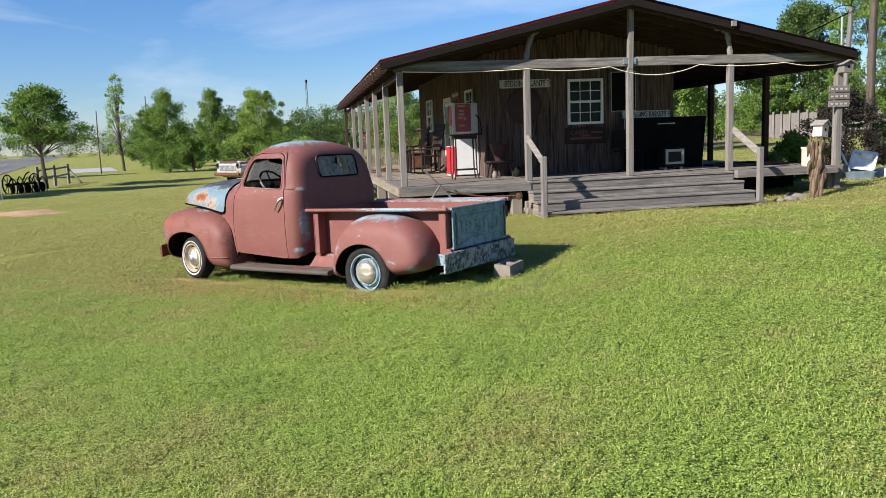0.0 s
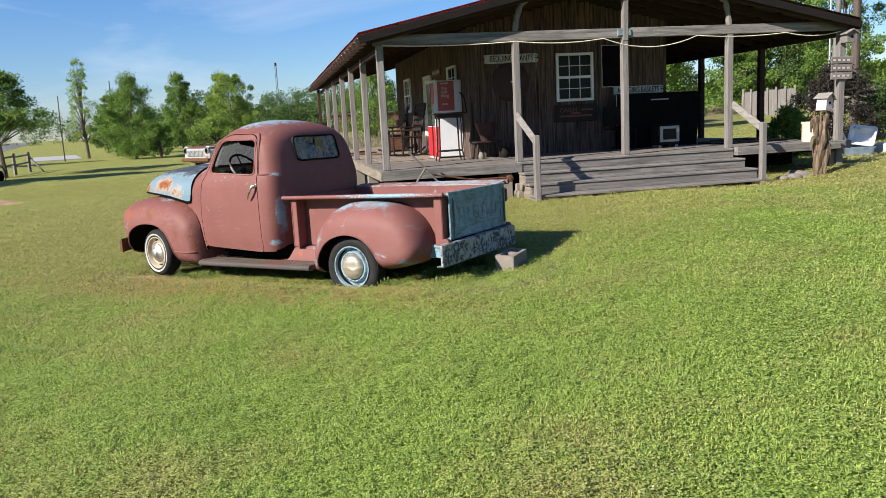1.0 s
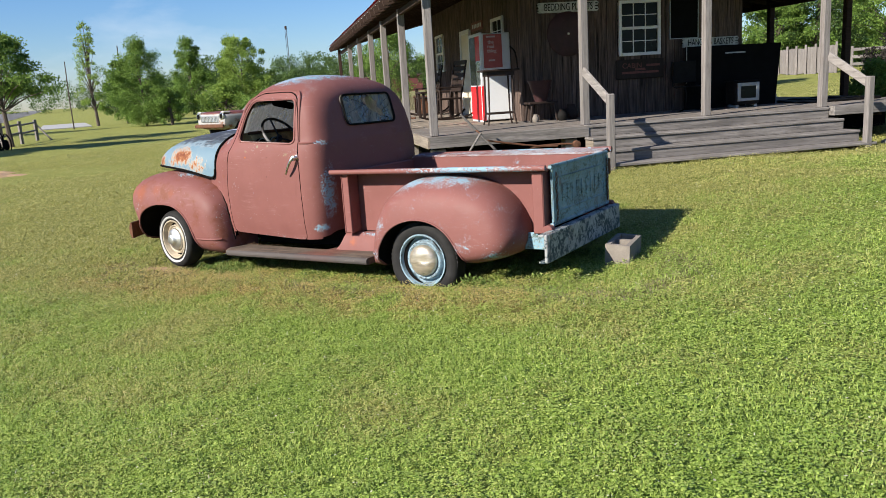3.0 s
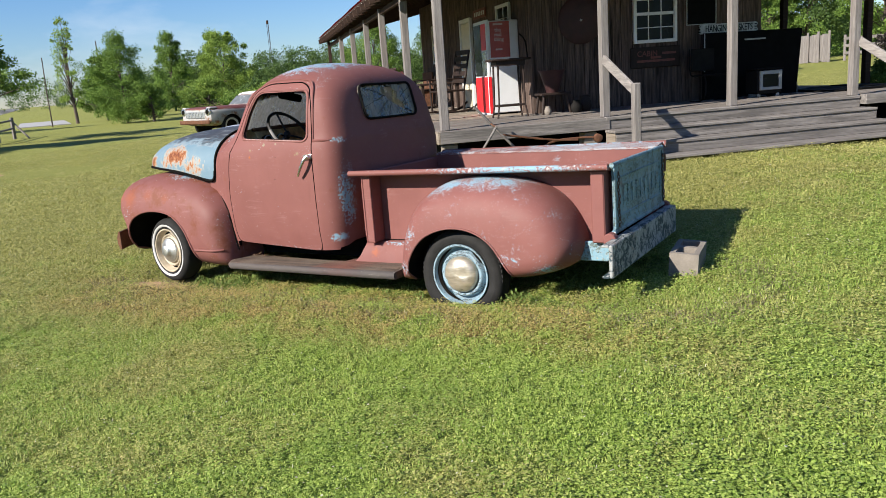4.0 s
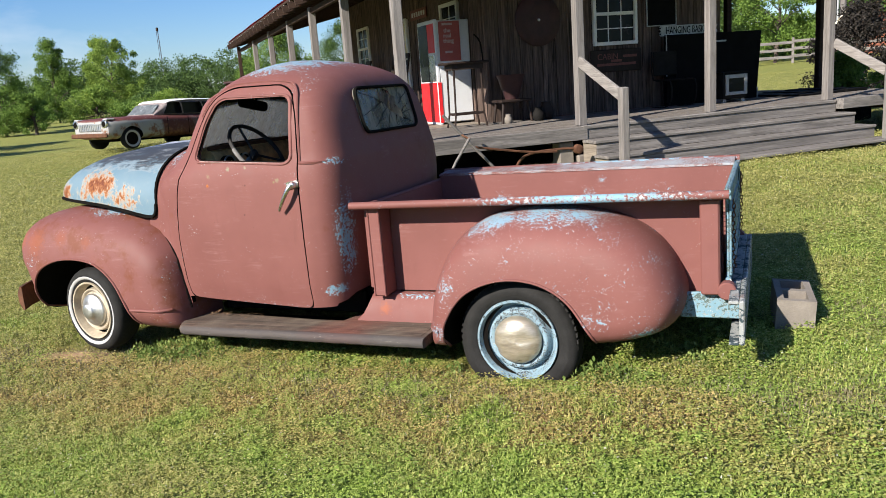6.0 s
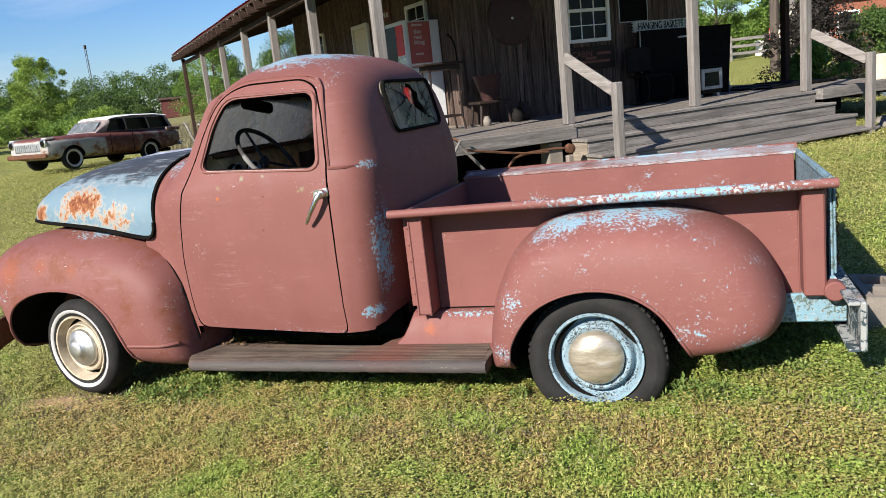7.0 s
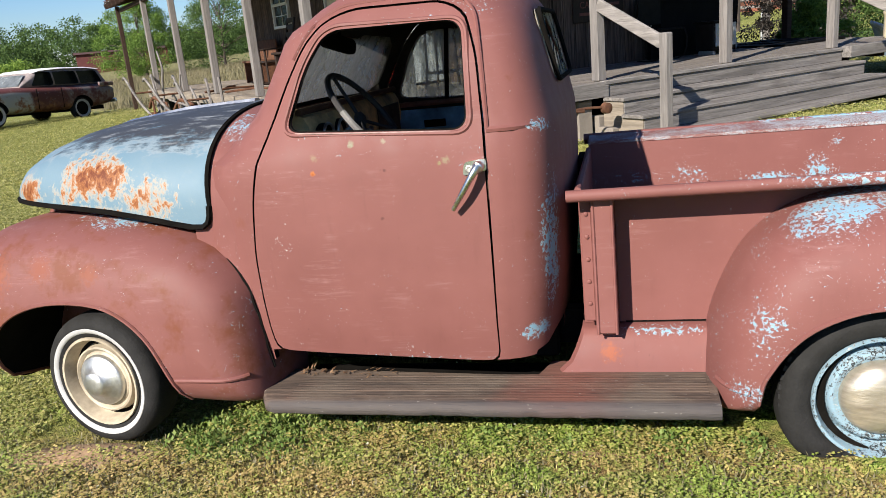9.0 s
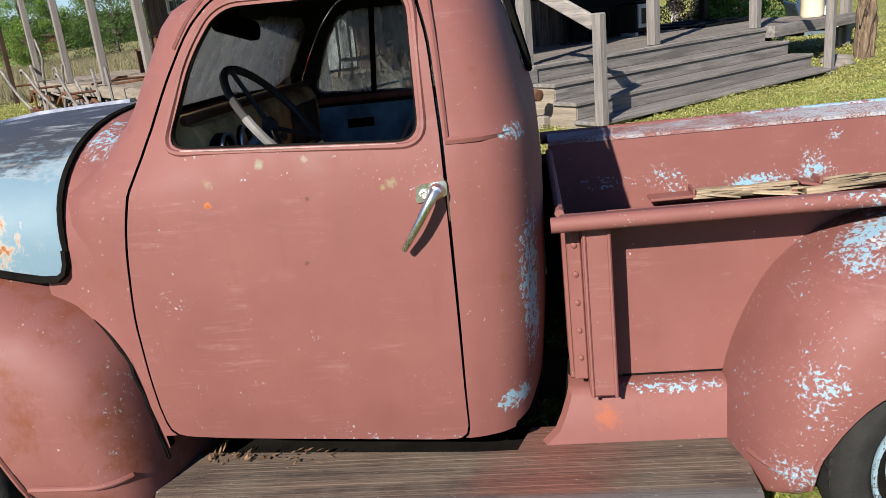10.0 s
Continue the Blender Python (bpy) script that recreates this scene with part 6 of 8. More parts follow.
    if dent:
        for v in hc.data.vertices:
            d = (Vector((v.co.x - 0.05, v.co.z - 0.02))).length
            if abs(v.co.y) > 0.07:
                fold = 0.5 + 0.5 * math.sin(9 * v.co.x + 120 * v.co.z + 1.5 * math.sin(40 * v.co.x))
                v.co.y -= s * (0.16 * dent * math.exp(-(d / 0.035) ** 2) + 0.07 * dent * fold * math.exp(-((v.co.z + 0.02) / 0.05) ** 2) + 0.22 * dent * math.exp(-((v.co.z + 0.072 + 0.2 * v.co.x) / 0.010) ** 2))
    return root


MAT["cap_cream"] = plain("cream_hub_cap", (0.52, 0.45, 0.35), 0.32, 0.65, 0.3, 7, 40, 0.25, (1, 1, 5))
for s in (-1, 1):
    wheel("rear_wheel", 0.0, s, 0.19, MAT["blue_rim"], MAT["cap_cream"], False, "flat rear tyre, pale blue rim and dented cap", -0.05, 0.055)
    wheel("front_wheel", -2.870, s, 0.264, MAT["cream"], MAT["worn_chrome"], True, "sagging whitewall front tyre with a cream rim", -0.045)

# ---- lettering ----
def letters(body, size, material, parent, m, spacing=1.0, bold=0.0):
    """Raised letters as one mesh; the text lies in the local x-z plane, facing -y."""
    cu = bpy.data.curves.new("letters", "FONT")
    cu.body, cu.size, cu.align_x, cu.align_y, cu.extrude, cu.space_character, cu.offset = body, size, "CENTER", "CENTER", 0.003, spacing, bold
    ob = new("blank", cu)
    bpy.context.view_layer.update()
    me = bpy.data.meshes.new_from_object(ob.evaluated_get(bpy.context.evaluated_depsgraph_get()))
    bpy.data.objects.remove(ob)
    me.materials.clear()
    me.materials.append(material)
    t = part("lettering", me, None, parent)
    t.matrix_basis = m @ Matrix.Rotation(math.pi / 2, 4, "X")
    return t


def arrow_sign(u, v, z, w, h, body, label):
    """A white board with fletched ends and black letters."""
    root = thing("sign", label, "sign", BUILD @ Matrix.Translation((u, v, z)))
    poly = [(-w / 2, -h / 2), (w / 2 - 0.02, -h / 2), (w / 2 + 0.02, -h / 2 + 0.03), (w / 2 - 0.01, 0), (w / 2 + 0.02, h / 2 - 0.03), (w / 2 - 0.02, h / 2), (-w / 2, h / 2), (-w / 2 - 0.03, h / 2 - 0.03), (-w / 2, 0), (-w / 2 - 0.03, -h / 2 + 0.03)]
    part("board", prism(fresh(), poly, "y", -0.018, 0.0), MAT["sign_white"], root)
    letters(body, h * 0.98, MAT["black"], root, Matrix.Translation((0, -0.021, 0.0)) @ Matrix.Diagonal((w * 0.84 / (len(body) * h * 0.58), 1, 1, 1)), 1.0, 0.0)
    for s in (-1, 1):
        for k in (-1, 0, 1):
            part("fletch", boxes((s * w / 2 - 0.05, s * w / 2 - 0.005, -0.021, -0.0185, k * h * 0.28 - 0.008, k * h * 0.28 + 0.008)), MAT["black"], root)
    return root


FACE = WALL_F - 0.016
arrow_sign(0.62, FACE, 2.756, 1.10, 0.175, "BEDDING PLANTS", "white board sign lettered in black above the disc")
arrow_sign(3.375, FACE, 2.022, 1.10, 0.165, "HANGING BASKETS", "white board sign lettered in black under the chalkboard")
cab_sign = thing("sign", "dark brown carved cabin sign under the window", "sign", BUILD @ Matrix.Translation((1.965, FACE, 1.615)))
part("board", box(fresh(), -0.47, 0.47, -0.03, 0.0, -0.175, 0.175, 0.01), MAT["dark_wood"], cab_sign)
MAT["carved"] = plain("carved_letter", (0.16, 0.06, 0.05), 0.8, 0, 0.3, 20, 90, 0.2)
letters("CABIN", 0.13, MAT["carved"], cab_sign, Matrix.Translation((-0.16, -0.031, 0.06)))
for (a, b, z) in ((0.12, 0.38, 0.06), (-0.36, 0.36, -0.06), (-0.10, 0.10, -0.005)):
    part("bar", boxes((a, b, -0.034, -0.0305, z - 0.02, z + 0.02)), MAT["carved"], cab_sign)
board = thing("chalkboard", "black chalkboard with a thin pale frame on the wall", "chalkboard", BUILD @ Matrix.Translation((2.84, FACE, 2.53)))
part("panel", boxes((-0.27, 0.27, -0.015, 0.0, -0.41, 0.41)), MAT["black"], board)
part("frame", boxes((-0.285, -0.271, -0.022, 0.0, -0.425, 0.425), (0.271, 0.285, -0.022, 0.0, -0.425, 0.425), (-0.27, 0.27, -0.022, 0.0, -0.425, -0.411), (-0.27, 0.27, -0.022, 0.0, 0.411, 0.425)), MAT["grey_pipe"], board)
MAT["maroon"] = plain("dark_maroon", (0.045, 0.018, 0.018), 0.6, 0.1, 0.4, 6, 70, 0.2)
disc = thing("wall_disc", "big dark maroon round metal disc on the wall", "disc", BUILD @ Matrix.Translation((0.60, FACE, 2.30)))
part("plate", lathe(fresh(), [(0.385, 0.0), (0.39, -0.012), (0.37, -0.028), (0.2, -0.036), (0.03, -0.038)], 48, "y"), MAT["maroon"], disc, smooth=True)
part("boss", lathe(fresh(), [(0.02, -0.036), (0.02, -0.05), (0.008, -0.056)], 12, "y"), MAT["chrome"], disc, smooth=True)
small = thing("sign", "dim lettered board over the side windows", "sign", BUILD @ Matrix.Translation((WALL_L - 0.02, 5.2, 2.72)))
part("board", boxes((-0.02, 0.0, -0.45, 0.45, -0.09, 0.09), bevel=0.004), MAT["carved"], small)
for k in range(6):
    part("bar", boxes((-0.024, -0.0205, -0.38 + 0.13 * k, -0.30 + 0.13 * k, -0.04, 0.04)), MAT["sign_white"], small)

# ---- drinks vending machine ----
vend = thing("vending_machine", "old white drinks vending machine with a red front", "vending machine", BUILD @ Matrix.Translation((-0.28, 2.88, DECK)))
part("cabinet", box(fresh(), -0.53, -0.001, 0.0, 0.80, 0.03, 1.60, 0.012), MAT["white_enamel"], vend)
part("front_frame", box(fresh(), -0.58, -0.531, -0.005, 0.805, 0.0, 1.62, 0.008), MAT["white_enamel"], vend)
part("lower_panel", boxes((-0.590, -0.5805, 0.03, 0.78, 0.04, 0.66), bevel=0.003), MAT["red_paint"], vend, "bright red lower panel")
part("corner_strip", boxes((-0.579, -0.52, -0.011, -0.0055, 0.03, 0.66), bevel=0.002), MAT["red_paint"], vend, "red corner strip")
part("display_pane", boxes((-0.588, -0.5805, 0.34, 0.76, 0.68, 1.56)), MAT["pane"], vend, "dark glass display")
part("upper_panel", boxes((-0.588, -0.5805, 0.03, 0.32, 1.12, 1.56), bevel=0.002), MAT["red_paint"], vend)
part("coin_panel", boxes((-0.588, -0.5805, 0.03, 0.32, 0.68, 1.10), bevel=0.002), MAT["chrome"], vend)
MAT["faded_ink"] = plain("faded_white_ink", (0.50, 0.38, 0.36), 0.7, 0, 0.2, 14, 90, 0.05)
MAT["poster"] = plain("faded_red_poster", (0.36, 0.085, 0.075), 0.6, 0, 0.15, 5, 60, 0.05)
post_card = part("side_poster", boxes((-0.51, -0.16, -0.006, -0.001, 0.98, 1.58)), MAT["poster"], vend, "faded red poster on the side")
for i, w in enumerate(("the", "real", "thing")):
    letters(w, 0.088, MAT["faded_ink"], post_card, Matrix.Translation((-0.37 if w != "thing" else -0.355, -0.008, 1.44 - 0.078 * i)), 1.0, 0.002)
part("bar", boxes((-0.45, -0.28, -0.009, -0.0065, 1.52, 1.55)), MAT["faded_ink"], post_card)
part("bar", boxes((-0.42, -0.30, -0.009, -0.0065, 1.10, 1.13)), MAT["faded_ink"], post_card)

# ---- porch furniture ----
MAT["dim_metal"] = plain("dim_painted_metal", (0.013, 0.012, 0.011), 0.8, 0.0, 0.4, 6, 60, 0.1, specular=0.08)
def turned_leg(h, r):
    return [(r * 0.8, 0.0), (r * 0.6, h * 0.1), (r, h * 0.3), (r * 0.7, h * 0.5), (r * 1.1, h * 0.75), (r * 0.7, h * 0.85), (r * 1.2, h)]


stand = thing("plant_stand", "tall dark wooden plant stand with splayed legs", "stand", BUILD @ Matrix.Translation((-0.82, 1.85, DECK)))
part("top", box(fresh(), -0.33, 0.33, -0.20, 0.20, 0.895, 0.93, 0.012), MAT["dark_wood"], stand)
part("apron", boxes((-0.24, 0.24, -0.15, 0.15, 0.82, 0.894)), MAT["dark_wood"], stand)
for x, y in ((-0.22, -0.13), (0.22, -0.13), (-0.22, 0.13), (0.22, 0.13)):
    part("leg", tube(fresh(), [(x * 1.15, y * 1.15, 0.0), (x, y, 0.2), (x * 0.95, y, 0.84)], [0.016, 0.014, 0.017], 8), MAT["dark_wood"], stand, smooth=True)
part("stretcher", boxes((-0.22, 0.22, -0.14, -0.12, 0.18, 0.21), (-0.22, 0.22, 0.12, 0.14, 0.18, 0.21), (-0.23, -0.21, -0.119, 0.119, 0.18, 0.21), (0.21, 0.23, -0.119, 0.119, 0.18, 0.21)), MAT["dark_wood"], stand)
solo("walking_stick", tube(fresh(), smooth_line([(-0.36, 2.20, DECK + 0.9), (-0.40, 2.18, DECK + 1.2), (-0.50, 2.16, DECK + 1.32)], 3), 0.012, 6), MAT["black"], "thin black rod leaning behind the stand", "rod", BUILD)
pot = thing("flower_pot", "dark red tapering pot on a low stool", "pot", BUILD @ Matrix.Translation((-0.06, 1.90, DECK)))
part("bowl", lathe(fresh(), [(0.10, 0.34), (0.15, 0.50), (0.20, 0.66), (0.225, 0.70), (0.205, 0.70), (0.16, 0.56), (0.05, 0.45)], 24, "z"), MAT["maroon"], pot, smooth=True)
stool = thing("low_stool", "low dark wooden stool under a pot", "stool", BUILD @ Matrix.Translation((-0.06, 1.90, DECK)))
part("seat", box(fresh(), -0.26, 0.26, -0.18, 0.18, 0.30, 0.34, 0.01), MAT["dark_wood"], stool)
for x, y in ((-0.2, -0.13), (0.2, -0.13), (-0.2, 0.13), (0.2, 0.13)):
    part("leg", tube(fresh(), [(x * 1.2, y * 1.2, 0.0), (x, y, 0.31)], 0.022, 7), MAT["dark_wood"], stool)
for (u, v, r, m, lab) in ((-0.22, 1.72, 0.06, "concrete", "small pale figurine beside the stand"), (0.25, 1.66, 0.09, "dim_metal", "dark stoneware jar beside the stool"), (0.48, 1.85, 0.12, "dark_wood", "round dark basket by the wall")):
    solo("porch_jar", lathe(fresh(), [(r * 0.7, 0.0), (r, r * 0.6), (r * 0.95, r * 1.3), (r * 0.6, r * 1.9), (r * 0.65, r * 2.2), (r * 0.3, r * 2.1)], 18, "z", (u, v, DECK)), MAT[m], lab, "jar", BUILD, smooth=True)


def rocking_chair(u, v, turn, label):
    c = thing("rocking_chair", label, "chair", BUILD @ Matrix.Translation((u, v, DECK)) @ Matrix.Rotation(turn, 4, "Z"))
    m = MAT["dark_wood"]
    part("seat", box(fresh(), -0.27, 0.27, -0.25, 0.25, 0.42, 0.455, 0.01), m, c)
    for s in (-1, 1):
        part("front_leg", tube(fresh(), [(s * 0.25, -0.22, 0.05), (s * 0.25, -0.23, 0.66)], 0.021, 8), m, c)
        part("back_post", tube(fresh(), [(s * 0.25, 0.24, 0.05), (s * 0.25, 0.26, 0.45), (s * 0.26, 0.42, 1.20)], 0.021, 8), m, c)
        part("rocker", tube(fresh(), [(s * 0.25, y, 0.03 + 0.16 * (y / 0.6) ** 4) for y in np.linspace(-0.45, 0.6, 10)], 0.02, 6), m, c)
        part("arm", box(fresh(), s * 0.27 - 0.04, s * 0.27 + 0.04, -0.28, 0.30, 0.655, 0.68, 0.008), m, c)
    for z in (0.62, 0.76, 0.90, 1.04, 1.16):
        y = 0.26 + (z - 0.45) * 0.213
        part("slat", boxes((-0.25, 0.25, y - 0.012, y + 0.008, z - 0.045, z + 0.045), bevel=0.004), m, c)
    return c


rocking_chair(-1.15, 4.9, radians(-75), "dark slatted wooden rocking chair on the porch")
rocking_chair(-0.95, 8.1, radians(-95), "dark wooden rocking chair farther along the porch")
table = thing("side_table", "low dark wooden table on the porch", "table", BUILD @ Matrix.Translation((-1.0, 6.4, DECK)))
part("tabletop", box(fresh(), -0.45, 0.45, -0.35, 0.35, 0.56, 0.60, 0.01), MAT["dark_wood"], table)
for x, y in ((-0.38, -0.28), (0.38, -0.28), (-0.38, 0.28), (0.38, 0.28)):
    part("leg", box(fresh(), x - 0.03, x + 0.03, y - 0.03, y + 0.03, 0.0, 0.56, 0.006), MAT["dark_wood"], table)
bench = thing("porch_bench", "reddish brown wooden bench by the side wall", "bench", BUILD @ Matrix.Translation((-0.65, 10.0, DECK)))
part("seat", box(fresh(), -0.22, 0.22, -0.6, 0.6, 0.42, 0.46, 0.008), MAT["rusty"], bench)
part("back", box(fresh(), 0.19, 0.22, -0.6, 0.6, 0.46, 0.86, 0.006), MAT["rusty"], bench)
for y in (-0.5, 0.5):
    part("leg", box(fresh(), -0.2, 0.2, y - 0.03, y + 0.03, 0.0, 0.42, 0.006), MAT["rusty"], bench)
chair = thing("metal_chair", "dark metal garden chair under the cabin wall", "chair", BUILD @ Matrix.Translation((2.72, 1.75, DECK)))
part("seat", box(fresh(), -0.22, 0.22, -0.22, 0.22, 0.42, 0.44, 0.008), MAT["dim_metal"], chair)
part("back", box(fresh(), -0.22, 0.22, 0.22, 0.24, 0.50, 0.88, 0.008), MAT["dim_metal"], chair)
for s in (-1, 1):
    part("frame", tube(fresh(), smooth_line([(s * 0.23, 0.25, 0.0), (s * 0.23, -0.2, 0.05), (s * 0.23, -0.22, 0.42), (s * 0.23, 0.22, 0.44), (s * 0.23, 0.26, 0.88)], 3), 0.012, 6), MAT["dim_metal"], chair)

# ---- black panel and small stove ----
panel = thing("black_panel", "big black painted panel standing on the porch", "panel", BUILD)
b = prism(fresh(), [(2.78, DECK + 0.001), (4.60, DECK + 0.001), (4.69, 1.935), (2.80, 1.95)], "y", 2.02, 2.10)
part("sheet", b, MAT["black"], panel)
part("edge_strip", boxes((2.77, 2.785, 2.005, 2.02, 1.30, 1.945)), MAT["grey_pipe"], panel, "thin pale edge strip")
part("edge_strip", boxes((4.60, 4.612, 2.0, 2.019, DECK + 0.002, 1.0)), MAT["grey_pipe"], panel)
part("handle", boxes((3.55, 3.95, 2.0, 2.019, 1.79, 1.815)), MAT["grey_pipe"], panel)
stove = thing("stove", "small grey cast stove with a square glass door", "stove", BUILD @ Matrix.Translation((3.63, 1.55, DECK)))
part("body", box(fresh(), -0.23, 0.23, -0.15, 0.2, 0.06, 0.46, 0.02), MAT["dim_metal"], stove)
part("door_frame", boxes((-0.21, -0.15, -0.18, -0.151, 0.12, 0.44), (0.15, 0.21, -0.18, -0.151, 0.12, 0.44), (-0.149, 0.149, -0.18, -0.151, 0.38, 0.44), (-0.149, 0.149, -0.18, -0.151, 0.12, 0.17), bevel=0.005), MAT["grey_pipe"], stove, "pale cast door frame")
part("door_glass", boxes((-0.149, 0.149, -0.165, -0.155, 0.171, 0.379)), MAT["pane"], stove)
part("top_plate", box(fresh(), -0.25, 0.25, -0.17, 0.22, 0.461, 0.48, 0.006), MAT["dim_metal"], stove)
for x in (-0.18, 0.18):
    part("leg", boxes((x - 0.03, x + 0.03, -0.12, 0.16, 0.0, 0.059), bevel=0.008), MAT["grey_pipe"], stove)
for k in range(3):
    solo("dark_mat", box(fresh(), 4.75 + 0.5 * k, 5.2 + 0.5 * k, 1.2, 2.6, DECK + 0.004, DECK + 0.03 + 0.01 * k, 0.006), MAT["black"], "dark rubber mat lying on the deck", "mat", BUILD, "deck mats")

# ---- porch corner things: sign, birdhouse, crock, driftwood, sink ----
ps = thing("post_sign", "weathered stacked board sign on the corner post", "sign", BUILD @ Matrix.Translation((6.37, -0.08, 2.12)))
for k in range(3):
    part("board", box(fresh(), -0.23, 0.23, -0.02, 0.0, 0.075 + 0.145 * (k - 1.5), 0.205 + 0.145 * (k - 1.5), 0.006), MAT["wood_x"], ps)
    for i in range(4):
        part("bar", boxes((-0.19 + i * 0.10, -0.135 + i * 0.10, -0.024, -0.0205, 0.12 + 0.145 * (k - 1.5), 0.155 + 0.145 * (k - 1.5))), MAT["faded_ink"], ps)


def birdhouse(m, label, mat, w=0.14, h=0.22):
    bh = thing("birdhouse", label, "birdhouse", m)
    poly = [(-w / 2, 0), (w / 2, 0), (w / 2, h * 0.7), (0, h), (-w / 2, h * 0.7)]
    part("box", prism(fresh(), poly, "y", -w / 2, w / 2), mat, bh)
    for s in (-1, 1):
        part("roof_board", prism(fresh(), [(0, h + 0.002), (s * w * 0.72, h * 0.66), (s * w * 0.72, h * 0.66 + 0.016), (0, h + 0.02)], "y", -w * 0.72, w * 0.72), MAT["wood_y"], bh)
    part("hole", lathe(fresh(), [(w * 0.14, 0.0), (w * 0.14, -0.004), (0.002, -0.004)], 14, "y", (0, -w / 2 - 0.001, h * 0.45)), MAT["black"], bh)
    return bh


birdhouse(BUILD @ Matrix.Translation((6.42, -0.18, 2.64)), "small grey wooden birdhouse on the corner post", MAT["wood_z"], 0.2, 0.22)
crock = solo("crock", lathe(fresh(), [(0.15, 0.0), (0.165, 0.03), (0.165, 0.34), (0.18, 0.36), (0.18, 0.385), (0.15, 0.385), (0.145, 0.1), (0.02, 0.08)], 28, "z", (6.06, 0.32, DECK)), MAT["pale_cream"], "pale cream stoneware crock on the deck", "crock", BUILD, smooth=True)
drift = thing("driftwood", "twisted brown driftwood stump standing on the lawn", "driftwood", BUILD @ Matrix.Translation((5.42, -0.78, 0.24)) @ Matrix.Diagonal((0.85, 0.85, 1.28, 1)))
rng = random.Random(3)
MAT["drift"] = wood("driftwood_timber", (0.1564, 0.1122, 0.0748), 2, 0.2, 0.9, True, 0.8)
for i in range(13):
    a = i * 2.4
    r = rng.uniform(0.02, 0.11)
    lean, tip = rng.uniform(-0.10, 0.10), 0.62 + rng.uniform(0, 0.36)
    pts = smooth_line([(r * math.cos(a + z * 1.6) + lean * z + rng.uniform(-0.03, 0.03), r * math.sin(a + z * 1.6) + rng.uniform(-0.02, 0.02), z) for z in (0.0, tip * 0.3, tip * 0.55, tip * 0.8, tip)], 3)
    w = rng.uniform(0.03, 0.07)
    part("limb", tube(fresh(), pts, [w * (1.15 - 0.7 * k / len(pts) + 0.25 * math.sin(k * 1.7 + i)) for k in range(len(pts))], 7), MAT["drift"], drift, smooth=True)
for a, z in ((0.3, 0.62), (2.4, 0.75), (3.4, 0.5), (5.5, 0.40)):
    part("root", tube(fresh(), smooth_line([(0.03 * math.cos(a), 0.03 * math.sin(a), z - 0.05), (0.2 * math.cos(a), 0.1 * math.sin(a), z + 0.04), (0.25 * math.cos(a), 0.1 * math.sin(a), z - 0.12)], 4), [0.05, 0.05, 0.045, 0.04, 0.05, 0.045, 0.03, 0.02, 0.015], 6), MAT["drift"], drift, smooth=True)
birdhouse(BUILD @ Matrix.Translation((5.44, -0.82, 1.42)) @ pose(0, 0, 0, 0, 8, 20), "pinkish white birdhouse on the driftwood", MAT["pink_white"], 0.19, 0.30)
rock = random.Random(8)
for (u, v, s) in ((4.9, -0.75, 0.16), (5.15, -0.55, 0.22), (4.65, -0.8, 0.10), (5.9, -0.6, 0.10), (6.2, -0.5, 0.12)):
    b = fresh()
    bmesh.ops.create_icosphere(b, subdivisions=2, radius=s)
    for q in b.verts:
        q.co *= 1 + 0.25 * noise.noise(q.co * 9 + Vector((u, v, 0)))
        q.co.z *= 0.45
    solo("stone", b, MAT["concrete"], "buff field stone by the porch edge", "stone", BUILD @ Matrix.Translation((u, v, 0.27)), "stones by the porch", smooth=True)
sink = thing("old_sink", "discarded white enamel sink tilted on a blue-grey tub", "sink", Matrix.Translation((-1.55, 19.95, 0.36)) @ pose(0, 0, 0, 0, 0, 6) @ Matrix.Scale(0.84, 4))
MAT["tub_grey"] = plain("blue_grey_enamel", (0.12, 0.16, 0.20), 0.5, 0, 0.3, 7, 60, 0.1)


def rim_ring(w, d, z, r=0.10):
    return [(p[0], p[1], z) for p in rounded([(-w / 2, -d / 2), (w / 2, -d / 2), (w / 2, d / 2), (-w / 2, d / 2)], r, 5)]


tub = part("tub", loft(fresh(), [rim_ring(0.66, 0.40, 0.0), rim_ring(0.74, 0.46, 0.20), rim_ring(0.80, 0.52, 0.24), rim_ring(0.80, 0.52, 0.26), rim_ring(0.70, 0.42, 0.24), rim_ring(0.60, 0.34, 0.06)]), MAT["tub_grey"], sink, smooth=True, angle=50)
bowl = part("basin", loft(fresh(), [rim_ring(0.40, 0.30, -0.17), rim_ring(0.52, 0.42, -0.03), rim_ring(0.62, 0.56, -0.02), rim_ring(0.64, 0.58, 0.0), rim_ring(0.62, 0.56, 0.015), rim_ring(0.54, 0.42, 0.005), rim_ring(0.50, 0.38, -0.03), rim_ring(0.40, 0.28, -0.13), rim_ring(0.06, 0.05, -0.15, 0.02)]), MAT["white_enamel"], sink, "white enamel bowl", smooth=True, angle=50)
bowl.matrix_basis = pose(0.06, 0.02, 0.54, 58, 8, -8)
ledge = part("splashback", box(fresh(), -0.03, 0.03, -0.28, 0.28, 0.0, 0.50, 0.025), MAT["white_enamel"], sink, smooth=True)
ledge.matrix_basis = pose(-0.27, 0.0, 0.30, 10, -24, 0)
part("tap", tube(fresh(), smooth_line([(-0.16, -0.05, 0.70), (-0.10, -0.12, 0.76), (0.0, -0.16, 0.70)], 4), 0.02, 7), MAT["chrome"], sink, smooth=True)
solo("metal_chest", box(fresh(), 8.75, 9.15, 1.35, 1.75, 0.35, 0.62, 0.03), MAT["white_enamel"], "old white metal appliance lying on its side", "appliance", BUILD)

